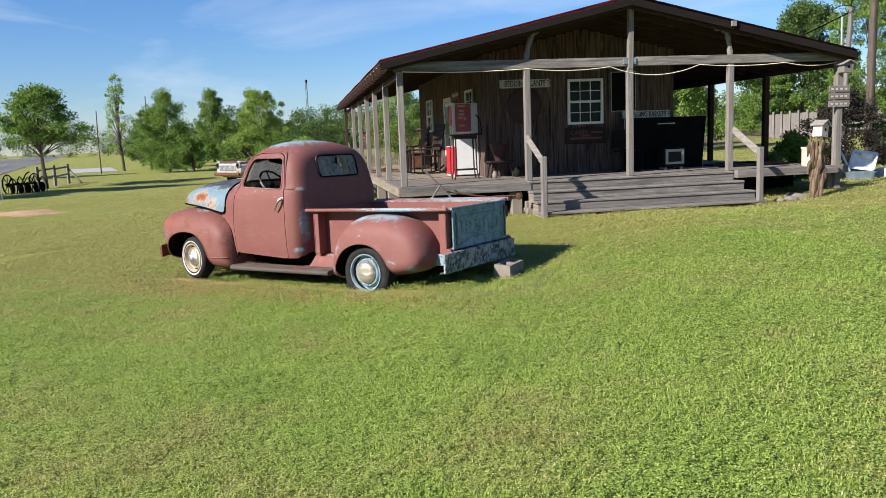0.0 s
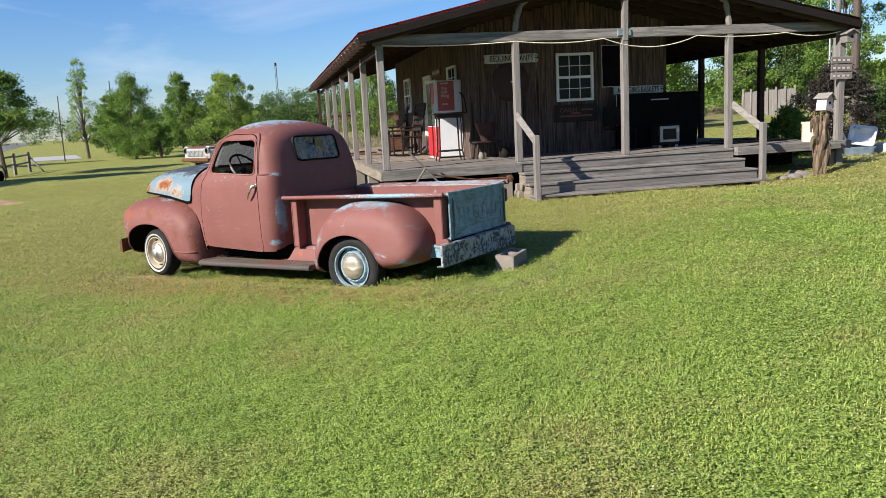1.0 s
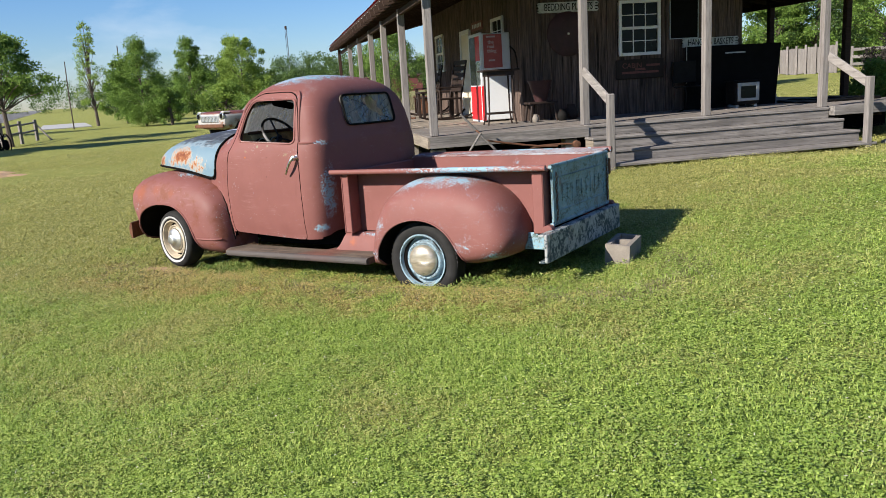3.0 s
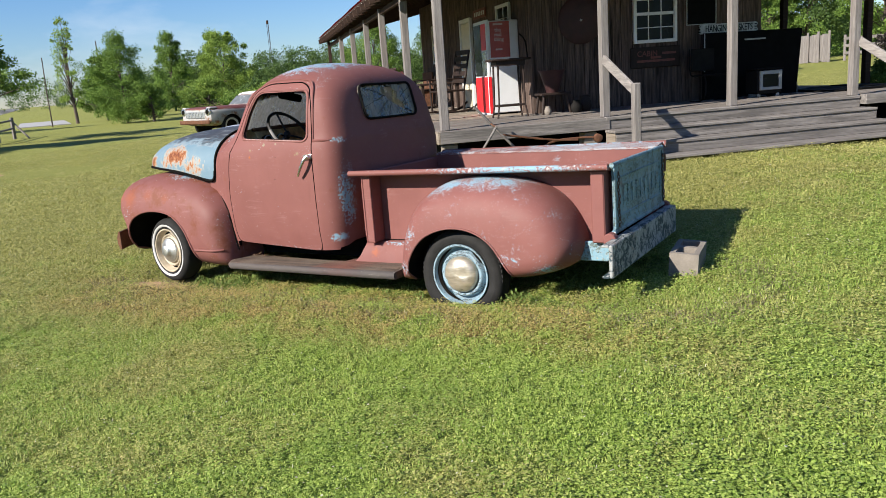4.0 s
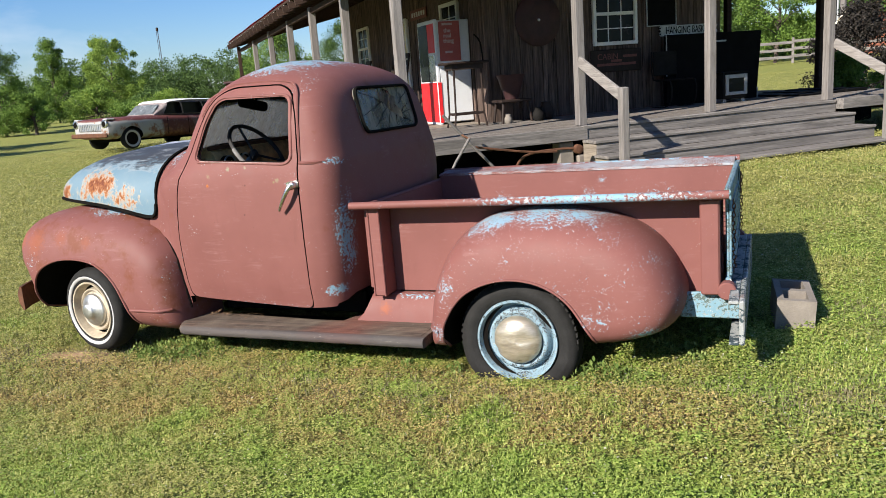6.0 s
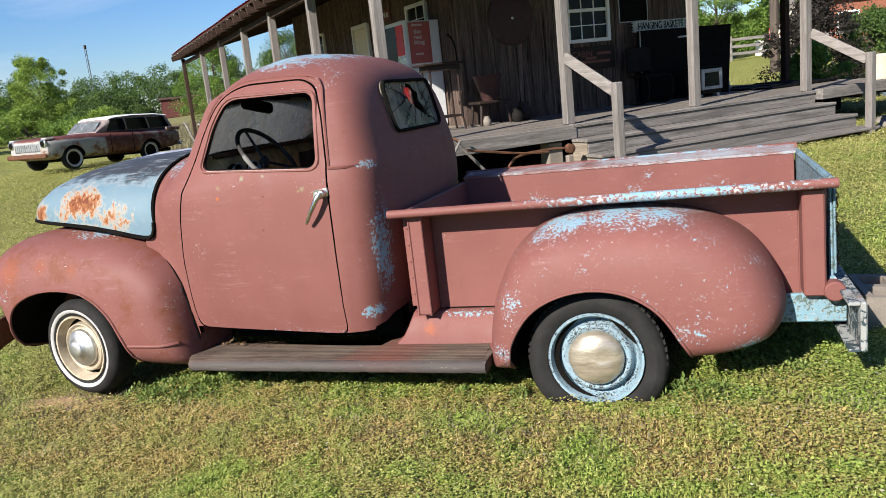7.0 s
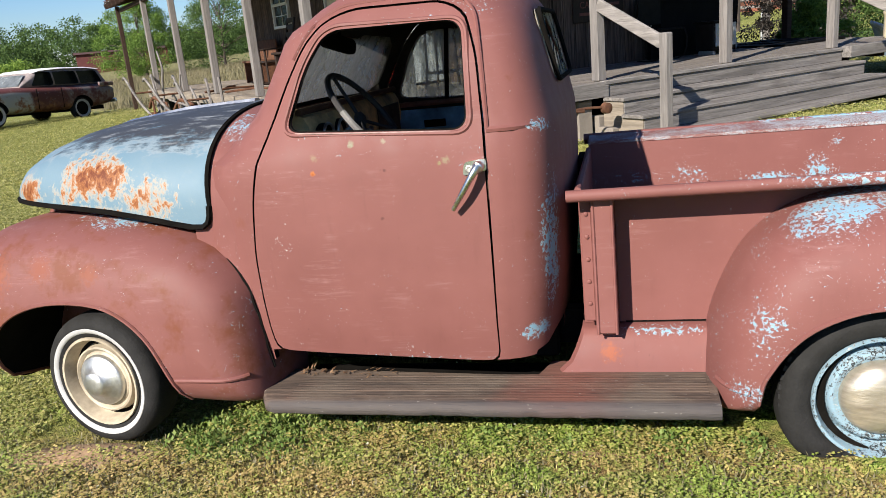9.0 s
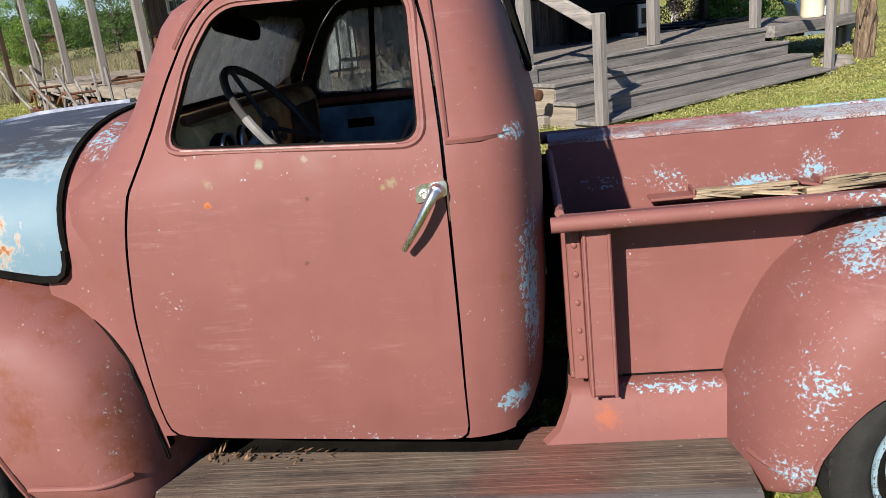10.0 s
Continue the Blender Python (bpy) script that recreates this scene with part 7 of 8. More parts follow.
# ---- cinder block behind the truck ----
blk = fresh()
box(blk, -0.098, 0.098, -0.195, 0.195, 0.0, 0.20)
me = mesh_of("cinder_block", blk, MAT["concrete"])
cut = fresh()
for s in (-1, 1):
    box(cut, -0.062, 0.062, s * 0.09 - 0.07, s * 0.09 + 0.07, -0.1, 0.3)
me = carve(me, [("DIFFERENCE", cut_mesh(cut, MAT["concrete"]))])
cb = tagged(new("cinder_block", me), "grey hollow concrete block behind the bumper", "block")
cb.matrix_world = Matrix.Translation((-4.195, 7.93, 0.045)) @ pose(0, 0, 0, 2, 3, 4)

# ---- horse ploughs and scrap beside the porch ----
def plough(m, label, flip=1):
    p = thing("hand_plough", label, "plough", m)
    for s in (-1, 1):
        part("handle", tube(fresh(), smooth_line([(-0.75, s * 0.18, 0.62), (-0.62, s * 0.17, 0.63), (-0.2, s * 0.12, 0.36), (0.25, s * 0.03, 0.12)], 4), 0.017, 6), MAT["wood_x"], p, smooth=True)
    part("brace", tube(fresh(), [(-0.35, -0.15, 0.44), (-0.35, 0.15, 0.44)], 0.012, 6), MAT["rusty"], p)
    part("beam", tube(fresh(), smooth_line([(-0.15, 0, 0.25), (0.2, 0, 0.38), (0.6, 0, 0.36), (1.0, 0, 0.30)], 4), 0.022, 6), MAT["rusty"], p, smooth=True)
    part("share", prism(fresh(), [(0.05, 0.0), (0.42, 0.02), (0.30, 0.14), (0.1, 0.20)], "y", -0.07, 0.05), MAT["rusty"], p)
    part("standard", tube(fresh(), [(0.2, 0, 0.06), (0.12, 0, 0.36)], 0.016, 6), MAT["rusty"], p)
    part("clevis", tube(fresh(), [(1.0 + 0.05 * math.cos(a), 0.0, 0.30 + 0.05 * math.sin(a)) for a in np.linspace(0, math.tau, 10, endpoint=False)], 0.012, 5, True), MAT["rusty"], p)
    return p


pl = thing("hand_plough", "rusty horse-drawn plough with straight handles by the porch", "plough", BUILD)
part("handle", tube(fresh(), [(-2.04, -0.45, 1.13), (-1.56, -0.45, 0.60), (-1.26, -0.45, 0.26)], 0.018, 7), MAT["wood_x"], pl, smooth=True)
part("handle", tube(fresh(), [(-1.80, -0.62, 0.86), (-1.98, -0.60, 0.60), (-2.14, -0.58, 0.33)], 0.016, 7), MAT["wood_x"], pl, smooth=True)
part("brace", tube(fresh(), [(-1.83, -0.47, 0.89), (-1.80, -0.61, 0.85)], 0.012, 6), MAT["rusty"], pl)
part("beam", tube(fresh(), smooth_line([(-1.70, -0.45, 0.74), (-1.28, -0.46, 0.66), (-0.9, -0.47, 0.60), (-0.62, -0.47, 0.58)], 4), 0.014, 6), MAT["rusty"], pl, smooth=True)
part("share", prism(fresh(), [(-1.5, 0.25), (-1.05, 0.26), (-1.12, 0.40), (-1.35, 0.45)], "y", -0.52, -0.40), MAT["rusty"], pl)
plough(BUILD @ Matrix.Translation((-2.72, 9.0, 0.10)) @ pose(0, 0, 0, 0, 0, -88) @ Matrix.Scale(1.6, 4), "rusty walking plough with bleached handles beside the deck")
plough(BUILD @ Matrix.Translation((-2.75, 6.7, 0.10)) @ pose(0, 0, 0, 0, 0, -95) @ Matrix.Scale(1.5, 4), "rusty cultivator with bleached handles beside the deck")
plough(BUILD @ Matrix.Translation((-2.75, 11.5, 0.05)) @ pose(0, 0, 0, 0, 0, -90) @ Matrix.Scale(1.7, 4), "rusty plough with curved bleached handles by the field")
bm = fresh()
for k in range(3):
    tube(bm, smooth_line([(-1.15, -0.30 - 0.05 * k, 0.30 + 0.06 * k), (-1.0, -0.38, 0.56), (-0.6, -0.42, 0.60), (-0.36, -0.47, 0.59)], 4), 0.014, 6)
solo("scrap_iron", bm, MAT["rusty"], "bent rusty iron rods against the deck", "scrap", BUILD, smooth=True)
solo("scrap_iron", lathe(fresh(), [(0.03, -0.05), (0.055, -0.04), (0.06, 0.02), (0.03, 0.05)], 12, "y", (-0.33, -0.47, 0.58)), MAT["rusty"], "rusty iron coupling beside the steps", "scrap", BUILD, smooth=True)
wheel_m = BUILD @ Matrix.Translation((-2.75, 7.4, 0.42)) @ pose(0, 0, 0, 0, 0, 25)
iw = thing("iron_wheel", "spoked rusty iron wheel beside the deck", "wheel", wheel_m)
part("tyre", tube(fresh(), [(0.25 * math.cos(a), 0, 0.25 * math.sin(a)) for a in np.linspace(0, math.tau, 28, endpoint=False)], 0.014, 6, True), MAT["rusty"], iw)
for k in range(8):
    a = k * math.tau / 8
    part("spoke", tube(fresh(), [(0.02 * math.cos(a), 0, 0.02 * math.sin(a)), (0.245 * math.cos(a), 0, 0.245 * math.sin(a))], 0.007, 5), MAT["rusty"], iw)
for (u, v, l, a) in ((-2.0, 7.6, 1.0, 10), (-1.8, 8.4, 0.8, 60), (-1.95, 6.5, 0.9, -30)):
    solo("scrap_iron", tube(fresh(), [(-l / 2, 0, 0.03), (0, 0.03, 0.05), (l / 2, 0, 0.03)], 0.02, 6), MAT["rusty"], "rusty iron tool lying on the deck", "scrap", BUILD @ Matrix.Translation((u, v, DECK)) @ pose(0, 0, 0, 0, 0, a))
solo("plank", boxes((-0.9, 0.9, -0.12, 0.12, 0.0, 0.04), bevel=0.006), MAT["deck_x"], "pale plank lying on the grass by the deck", "plank", BUILD @ Matrix.Translation((-3.3, 13.2, -0.05)) @ pose(0, 0, 0, 0, 0, 30))

for pts, r in (([(-2.75, 10.2, 0.1), (-2.7, 10.1, 1.0), (-2.68, 9.95, 1.3), (-2.7, 10.1, 1.64)], 0.022), ([(-2.7, 5.5, 0.1), (-2.7, 5.6, 1.14)], 0.022), ([(-2.72, 8.9, 0.2), (-2.7, 8.3, 1.19)], 0.02), ([(-2.7, 6.6, 0.3), (-2.7, 7.6, 0.95)], 0.024), ([(-2.72, 6.2, 0.55), (-2.72, 9.6, 0.70)], 0.02)):
    solo("garden_stake", tube(fresh(), smooth_line(pts, 3) if len(pts) > 2 else pts, r, 6), MAT["wood_z"], "bleached wooden stick among the old ploughs", "stick", BUILD, "sticks by the deck", smooth=True)

# ---- derelict station wagon ----
def wagon_paint():
    """Chalky white front end, maroon doors and hood, rust through both."""
    k = Nodes("wagon_paint")
    o = k.xyz()
    a, b, f = k.noise(0.9, 3, 0.6), k.noise(3.0, 6, 0.7), k.noise(16, 5, 0.7)
    c = k.mix(k.ramp(k.math("ADD", o[0], k.math("MULTIPLY", a, 0.5)), -1.45, -1.38), (0.30, 0.295, 0.28), (0.085, 0.028, 0.024))
    c = k.mix(k.ramp(k.math("ADD", o[2], k.math("MULTIPLY", a, 0.2)), 0.93, 0.97), c, (0.11, 0.035, 0.030))
    rear = k.math("MULTIPLY", k.ramp(o[0], -0.6, -0.2), k.ramp(b, 0.46, 0.56))
    c = k.mix(k.math("MULTIPLY", rear, 0.8), c, (0.21, 0.185, 0.17))
    c = k.mix(k.ramp(k.math("SUBTRACT", b, k.ramp(o[2], 0.3, 0.9, -0.05, 0.10)), 0.50, 0.60), c, (0.17, 0.075, 0.040))
    c = k.mix(k.ramp(f, 0.60, 0.68, 0, 0.7), c, (0.34, 0.32, 0.30))
    c = k.mix(k.ramp(k.noise(7, 6, 0.7, offset=(3, 3, 1)), 0.60, 0.68, 0, 0.8), c, (0.19, 0.066, 0.025))
    return k.done(c, 0.65, 0, 0.3)


MAT["wagon"] = wagon_paint()
wx_dir = Vector((0.47, 0.883, 0))
WAGON = Matrix(((0.181, -0.98, 0.007, -21.08), (0.902, 0.197, 0.038, 22.87), (-0.042, 0, 0.89, 0.17), (0, 0, 0, 1)))
wagon = thing("station_wagon", "derelict rusting station wagon with a pale roof parked on grass", "car", WAGON)


def car_ring(x, hw, zb, zt, n=5.0, m=28):
    ring = []
    for k in range(m):
        a = (k + 0.5) * math.tau / m
        c, s = math.cos(a), math.sin(a)
        ring.append((x, hw * math.copysign(abs(c) ** (2 / n), c), (zb + zt) / 2 + (zt - zb) / 2 * math.copysign(abs(s) ** (2 / n), s)))
    return ring


low = [(-3.52, 0.74, 0.38, 0.84), (-3.48, 0.80, 0.34, 0.90), (-3.3, 0.86, 0.30, 0.95), (-2.7, 0.89, 0.28, 0.98), (-1.9, 0.90, 0.27, 1.0), (-0.5, 0.90, 0.27, 0.98), (0.5, 0.90, 0.28, 0.99), (1.05, 0.88, 0.36, 0.97), (1.24, 0.82, 0.46, 0.90), (1.28, 0.76, 0.5, 0.86)]
me = mesh_of("body", loft(fresh(), [car_ring(*r) for r in low]), MAT["wagon"])
cuts = [("DIFFERENCE", cut_mesh(lathe(fresh(), [(0.38, s * 0.45), (0.38, s * 1.2)], 28, "y", (x, 0, 0.30)), MAT["near_black"])) for x in (0.0, -2.74) for s in (-1, 1)]
body = part("body", carve(me, cuts), None, wagon, "patchy grey and maroon lower body")
roof = [(-1.75, 0.66, 0.93, 1.02), (-1.35, 0.70, 0.93, 1.36), (-1.1, 0.70, 0.93, 1.46), (-0.4, 0.70, 0.93, 1.50), (0.5, 0.69, 0.93, 1.49), (0.95, 0.67, 0.93, 1.44), (1.15, 0.70, 0.93, 1.00)]
MAT["wagon_frame"] = plain("chalky_window_frame", (0.23, 0.19, 0.18), 0.7, 0, 0.5, 6, 40, 0.2)
me = mesh_of("greenhouse", loft(fresh(), [car_ring(*r) for r in roof]), MAT["wagon_frame"])
wcut = []
for poly in ([(-1.42, 1.02), (-0.70, 1.02), (-0.76, 1.39), (-1.20, 1.39)], [(-0.645, 1.02), (0.17, 1.02), (0.06, 1.39), (-0.705, 1.39)], [(0.225, 1.02), (1.01, 1.04), (0.83, 1.38), (0.115, 1.39)]):
    wcut.append(("DIFFERENCE", cut_mesh(prism(fresh(), rounded(poly, 0.05, 3), "y", -1, -0.55), MAT["pane"])))
    wcut.append(("DIFFERENCE", cut_mesh(prism(fresh(), rounded(poly, 0.05, 3), "y", 0.55, 1), MAT["pane"])))
part("greenhouse", carve(me, wcut), None, wagon, "chalky pale pillars round dark windows")
part("roof_panel", loft(fresh(), [[(x, -w, z - 0.03), (x, -w * 0.9, z + 0.005), (x, 0, z + 0.022), (x, w * 0.9, z + 0.005), (x, w, z - 0.03)] for x, w, z in ((-1.28, 0.66, 1.40), (-1.1, 0.68, 1.455), (-0.4, 0.69, 1.50), (0.5, 0.68, 1.49), (0.98, 0.66, 1.44))]), MAT["white_paint"], wagon, "pale chalky roof", smooth=True)
ws = part("windscreen", loft(fresh(), [[(-1.74 + (z - 1.0) * 0.95 - 0.035, y * (0.60 - (z - 1.0) * 0.2), z) for y in np.linspace(-1, 1, 7)] for z in (1.03, 1.15, 1.33)], closed=False), MAT["reflection_pane"], wagon, "curved windscreen with a grey reflection in its colour")
part("rear_glass", loft(fresh(), [[(1.165 - (z - 1.0) * 0.46, y * 0.58, z) for y in (-1, 0, 1)] for z in (1.04, 1.36)], closed=False), MAT["pane"], wagon)
gr = part("grille", box(fresh(), -3.55, -3.50, -0.52, 0.52, 0.56, 0.80, 0.02), MAT["grey_pipe"], wagon, "oval chrome grille")
for k in range(12):
    y = -0.46 + k * 0.084
    part("grille_bar", boxes((-3.565, -3.551, y - 0.01, y + 0.01, 0.585, 0.775)), MAT["chrome"], gr)
for s in (-1, 1):
    hl = part("headlight", lathe(fresh(), [(0.12, 0.0), (0.125, -0.05), (0.10, -0.06), (0.02, -0.05)], 20, "x", (-3.48, s * 0.68, 0.78)), MAT["chrome"], wagon, smooth=True)
    part("bulb_hole", lathe(fresh(), [(0.085, -0.055), (0.085, -0.062), (0.01, -0.062)], 16, "x", (-3.48, s * 0.68, 0.78)), MAT["near_black"], hl)
    part("fender_brow", box(fresh(), -3.50, -3.22, s * 0.58, s * 0.80, 0.89, 0.945, 0.025), MAT["whitewall"], wagon, "peeling white fender top")
    part("tail_fin", box(fresh(), 0.7, 1.24, s * 0.80, s * 0.88, 0.90, 1.02, 0.02), MAT["wagon"], wagon)
part("front_bumper", box(fresh(), -3.62, -3.53, -0.84, 0.84, 0.36, 0.50, 0.03), MAT["rusty"], wagon, "rusty pale front bumper")
part("rear_bumper", box(fresh(), 1.28, 1.36, -0.82, 0.82, 0.40, 0.52, 0.03), MAT["chrome"], wagon)
part("chassis", boxes((-3.2, 1.1, -0.5, 0.5, 0.22, 0.34)), MAT["near_black"], wagon)
for x in (-0.66, -1.46):
    part("door_gap", boxes((x - 0.006, x + 0.006, -0.903, -0.88, 0.36, 0.93)), MAT["near_black"], wagon)
for x in (0.0, -2.74):
    for s in (-1, 1):
        w = part("wheel", lathe(fresh(), [(0.18, s * 0.0), (0.20, s * 0.07), (0.29, s * 0.09), (0.325, s * 0.05), (0.325, -s * 0.06), (0.28, -s * 0.09), (0.18, -s * 0.07)], 28, "y", (x, s * 0.76, 0.30)), MAT["rubber"], wagon, smooth=True)
        part("whitewall", lathe(fresh(), [(0.20, s * 0.078), (0.205, s * 0.086), (0.262, s * 0.102), (0.265, s * 0.095)], 28, "y", (x, s * 0.76, 0.30), caps=False), MAT["whitewall"], w, "whitewall band", smooth=True)
        part("rim", lathe(fresh(), [(0.195, s * 0.07), (0.17, s * 0.05), (0.10, s * 0.03), (0.01, s * 0.04)], 24, "y", (x, s * 0.76, 0.30)), MAT["near_black"], w, smooth=True)

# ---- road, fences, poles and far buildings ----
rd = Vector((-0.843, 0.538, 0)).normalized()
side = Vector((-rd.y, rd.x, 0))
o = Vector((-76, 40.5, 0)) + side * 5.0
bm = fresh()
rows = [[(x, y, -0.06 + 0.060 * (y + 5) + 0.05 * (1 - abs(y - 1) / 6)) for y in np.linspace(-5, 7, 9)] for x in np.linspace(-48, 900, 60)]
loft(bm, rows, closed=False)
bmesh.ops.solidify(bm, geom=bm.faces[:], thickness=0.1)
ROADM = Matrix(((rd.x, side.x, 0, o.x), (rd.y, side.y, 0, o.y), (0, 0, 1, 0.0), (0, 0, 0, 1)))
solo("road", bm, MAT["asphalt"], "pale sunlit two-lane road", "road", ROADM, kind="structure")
solo("drive", boxes((-9, 9, -2, 2, -0.12, -0.05)), MAT["asphalt"], "pale concrete pad beside the road", "drive", Matrix.Translation((-70.5, 46.5, 0)) @ Matrix.Rotation(2.57, 4, "Z"), kind="structure")


def rail_fence(points, label, h=1.0):
    f = thing("rail_fence", label, "fence", Matrix.Translation((0, 0, 0)))
    for (x, y) in points:
        part("post", box(fresh(), x - 0.07, x + 0.07, y - 0.07, y + 0.07, -0.15, h, 0.01), MAT["wood_z"], f)
    for (a, b) in zip(points, points[1:]):
        for z in (h * 0.45, h * 0.85):
            part("rail", tube(fresh(), [(a[0], a[1], z - 0.05), (b[0], b[1], z)], 0.05, 6), MAT["wood_x"], f)
    return f


rail_fence([(-38.9, 22.6), (-41.2, 24.9), (-43.6, 27.2)], "grey split-rail fence beside the small tree", 1.05)
solo("fence_brace", beam(fresh(), (-42.6, 27.4, -0.1), (-43.7, 27.3, 0.8), 0.07, 0.07), MAT["wood_x"], "leaning grey fence timber", "timber")
imp = thing("farm_implement", "dark rusted horse-drawn farm implement on the lawn", "implement", Matrix.Translation((-36.0, 20.1, -0.1)))
for (y, x) in ((-0.6, 0.0), (0.6, 0.1)):
    part("wheel", tube(fresh(), [(x + 0.45 * math.cos(a), y, 0.45 + 0.45 * math.sin(a)) for a in np.linspace(0, math.tau, 24, endpoint=False)], 0.03, 6, True), MAT["near_black"], imp)
    for k in range(8):
        a = k * math.tau / 8
        part("spoke", tube(fresh(), [(x, y, 0.45), (x + 0.44 * math.cos(a), y, 0.45 + 0.44 * math.sin(a))], 0.015, 5), MAT["near_black"], imp)
part("axle", tube(fresh(), [(0, -0.7, 0.45), (0.1, 0.7, 0.45)], 0.05, 8), MAT["near_black"], imp)
for k in range(5):
    part("disc", lathe(fresh(), [(0.02, -0.01), (0.22 + 0.03 * (k % 3), 0.03), (0.02, 0.01)], 16, "y", (0.5 + 0.04 * (k % 2), -0.7 + 0.35 * k, 0.26)), MAT["near_black"], imp)
    part("tine", tube(fresh(), smooth_line([(0.3, -0.7 + 0.35 * k, 0.5), (0.55, -0.68 + 0.35 * k, 0.75 + 0.06 * (k % 2)), (0.85, -0.66 + 0.35 * k, 0.45), (0.8, -0.66 + 0.35 * k, 0.05)], 4), 0.025, 5), MAT["near_black"], imp)
part("tongue", tube(fresh(), [(-0.2, 0.0, 0.5), (-1.6, 0.2, 0.3)], 0.05, 6), MAT["near_black"], imp)
part("seat_spring", tube(fresh(), smooth_line([(0.1, 0, 0.5), (0.5, 0, 0.9), (0.8, 0, 1.0)], 4), 0.03, 6), MAT["near_black"], imp)


def pole(x, y, h, r, mat, label, arms=False):
    p = thing("utility_pole", label, "pole", Matrix.Translation((x, y, float(ground_z(x, y)) - 0.1)))
    part("shaft", tube(fresh(), [(0, 0, 0), (0, 0, h * 0.5), (0.02 * h, 0, h)], [r, r * 0.85, r * 0.7], 9), MAT[mat], p, smooth=True)
    if arms:
        part("meter_box", box(fresh(), -0.14, 0.14, -r - 0.14, -r - 0.01, 1.3, 1.8, 0.02), MAT["grey_pipe"], p)
        part("conduit", tube(fresh(), [(-r - 0.03, -r, 0.2), (-r - 0.03, -r, h - 0.3)], 0.03, 6), MAT["grey_pipe"], p)
        part("coil", tube(fresh(), [(-0.1 + 0.30 * math.cos(a), -r, h - 0.10 + 0.12 * math.sin(a)) for a in np.linspace(0, math.tau, 18, endpoint=False)], 0.010, 5, True), MAT["black"], p)
        for k in range(5):
            part("cord", tube(fresh(), smooth_line([(0.05, -r - 0.02, 2.10), (-0.10 - 0.05 * k, -r - 0.05, 1.85 - 0.05 * k), (-0.16 - 0.04 * k, -r - 0.06, 1.35), (-0.10, -r - 0.05, 1.12 + 0.03 * k), (0.10 + 0.03 * k, -r - 0.04, 1.5), (0.06, -r - 0.02, 2.08)], 4), 0.016, 5), MAT["pale_cream"], p, "hank of pale cord", smooth=True)
    return p


pole(-2.56, 27.0, 4.75, 0.10, "wood_z", "grey utility pole with wires and a meter", True)
pole(-2.37, 34.3, 10.0, 0.17, "bark", "tall brown utility pole behind the porch")
pole(-58.2, 39.2, 5.2, 0.05, "bark", "thin brown roadside utility pole")
pole(-72.0, 54.4, 7.6, 0.07, "bark", "thin brown roadside utility pole")
pole(-30.0, 16.0, 0.001 + 1.0, 0.02, "grey_pipe", "thin metal stake on the lawn")
bm = fresh()
for (a, b, sag) in (((-2.56, 27.0, 4.9), (-2.3, 34.3, 9.4), 0.2), ((-2.3, 34.3, 9.6), (14, 46, 10.5), 0.8), ((-2.56, 27.0, 4.9), (-9.5, 34.0, 3.4), 0.1)):
    a, b = Vector(a), Vector(b)
    tube(bm, [a.lerp(b, t / 10) - Vector((0, 0, sag * 4 * (t / 10) * (1 - t / 10))) for t in range(11)], 0.022, 5)
solo("overhead_wire", bm, MAT["black"], "black overhead wires between the poles", "wire")
mast = thing("radio_mast", "slim lattice mast above the far trees", "mast", Matrix.Translation((-100.4, 111.6, 0)))
for k in range(3):
    a = k * math.tau / 3
    part("leg", tube(fresh(), [(0.22 * math.cos(a), 0.22 * math.sin(a), 0), (0.16 * math.cos(a), 0.16 * math.sin(a), 13.4)], 0.035, 5), MAT["rafter"], mast)
part("head", box(fresh(), -0.16, 0.16, -0.16, 0.16, 12.9, 13.5, 0.05), MAT["rafter"], mast)

MAT["barn_red"] = plain("barn_red_siding", (0.102, 0.0306, 0.0272), 0.85, 0, 0.25, 2, 30, 0.2)
barn = thing("red_barn", "long low dark red building across the field", "barn", Matrix.Translation((-75.5, 100.0, 0.6)) @ Matrix.Rotation(math.atan2(5.4, 7.4), 4, "Z"))
part("wall", box(fresh(), -2.5, 9, -3, 3, 0, 2.5), MAT["barn_red"], barn)
part("roof", prism(fresh(), [(-3.3, 2.5), (3.3, 2.5), (0, 2.8)], "x", -2.8, 9.3), MAT["tin"], barn)
brick_house = thing("brick_house", "red brick house beyond the lawn", "house", Matrix.Translation((9.0, 60.0, 0.9)))
part("wall", box(fresh(), -8, 8, -4, 4, 0, 3.0), MAT["brick"], brick_house)
part("roof", prism(fresh(), [(-4.6, 3.0), (4.6, 3.0), (0, 4.8)], "x", -8.5, 8.5), MAT["tin"], brick_house)
for x in (-5.5, -1.5, 3.0):
    wdw = part("window", box(fresh(), x - 0.6, x + 0.6, -4.05, -4.0, 0.9, 2.2), MAT["white_paint"], brick_house)
    part("pane", boxes((x - 0.5, x + 0.5, -4.07, -4.051, 1.0, 2.1)), MAT["pane"], wdw)
wf = thing("board_fence", "tall weathered grey board fence across the back lawn", "fence", Matrix.Translation((0, 0, 0)))
fa, fb = Vector((-10.0, 57.0, 0)), Vector((-6.3, 52.4, 0))
frng = random.Random(4)
for k in range(30):
    p, q = fa.lerp(fb, k / 30), fa.lerp(fb, (k + 0.93) / 30)
    g = float(ground_z(p.x, p.y))
    part("board", beam(fresh(), (p.x, p.y, g + 0.8), (q.x, q.y, g + 0.8), 0.03, 1.5 + frng.uniform(-0.05, 0.12)), MAT["wood_z"], wf)
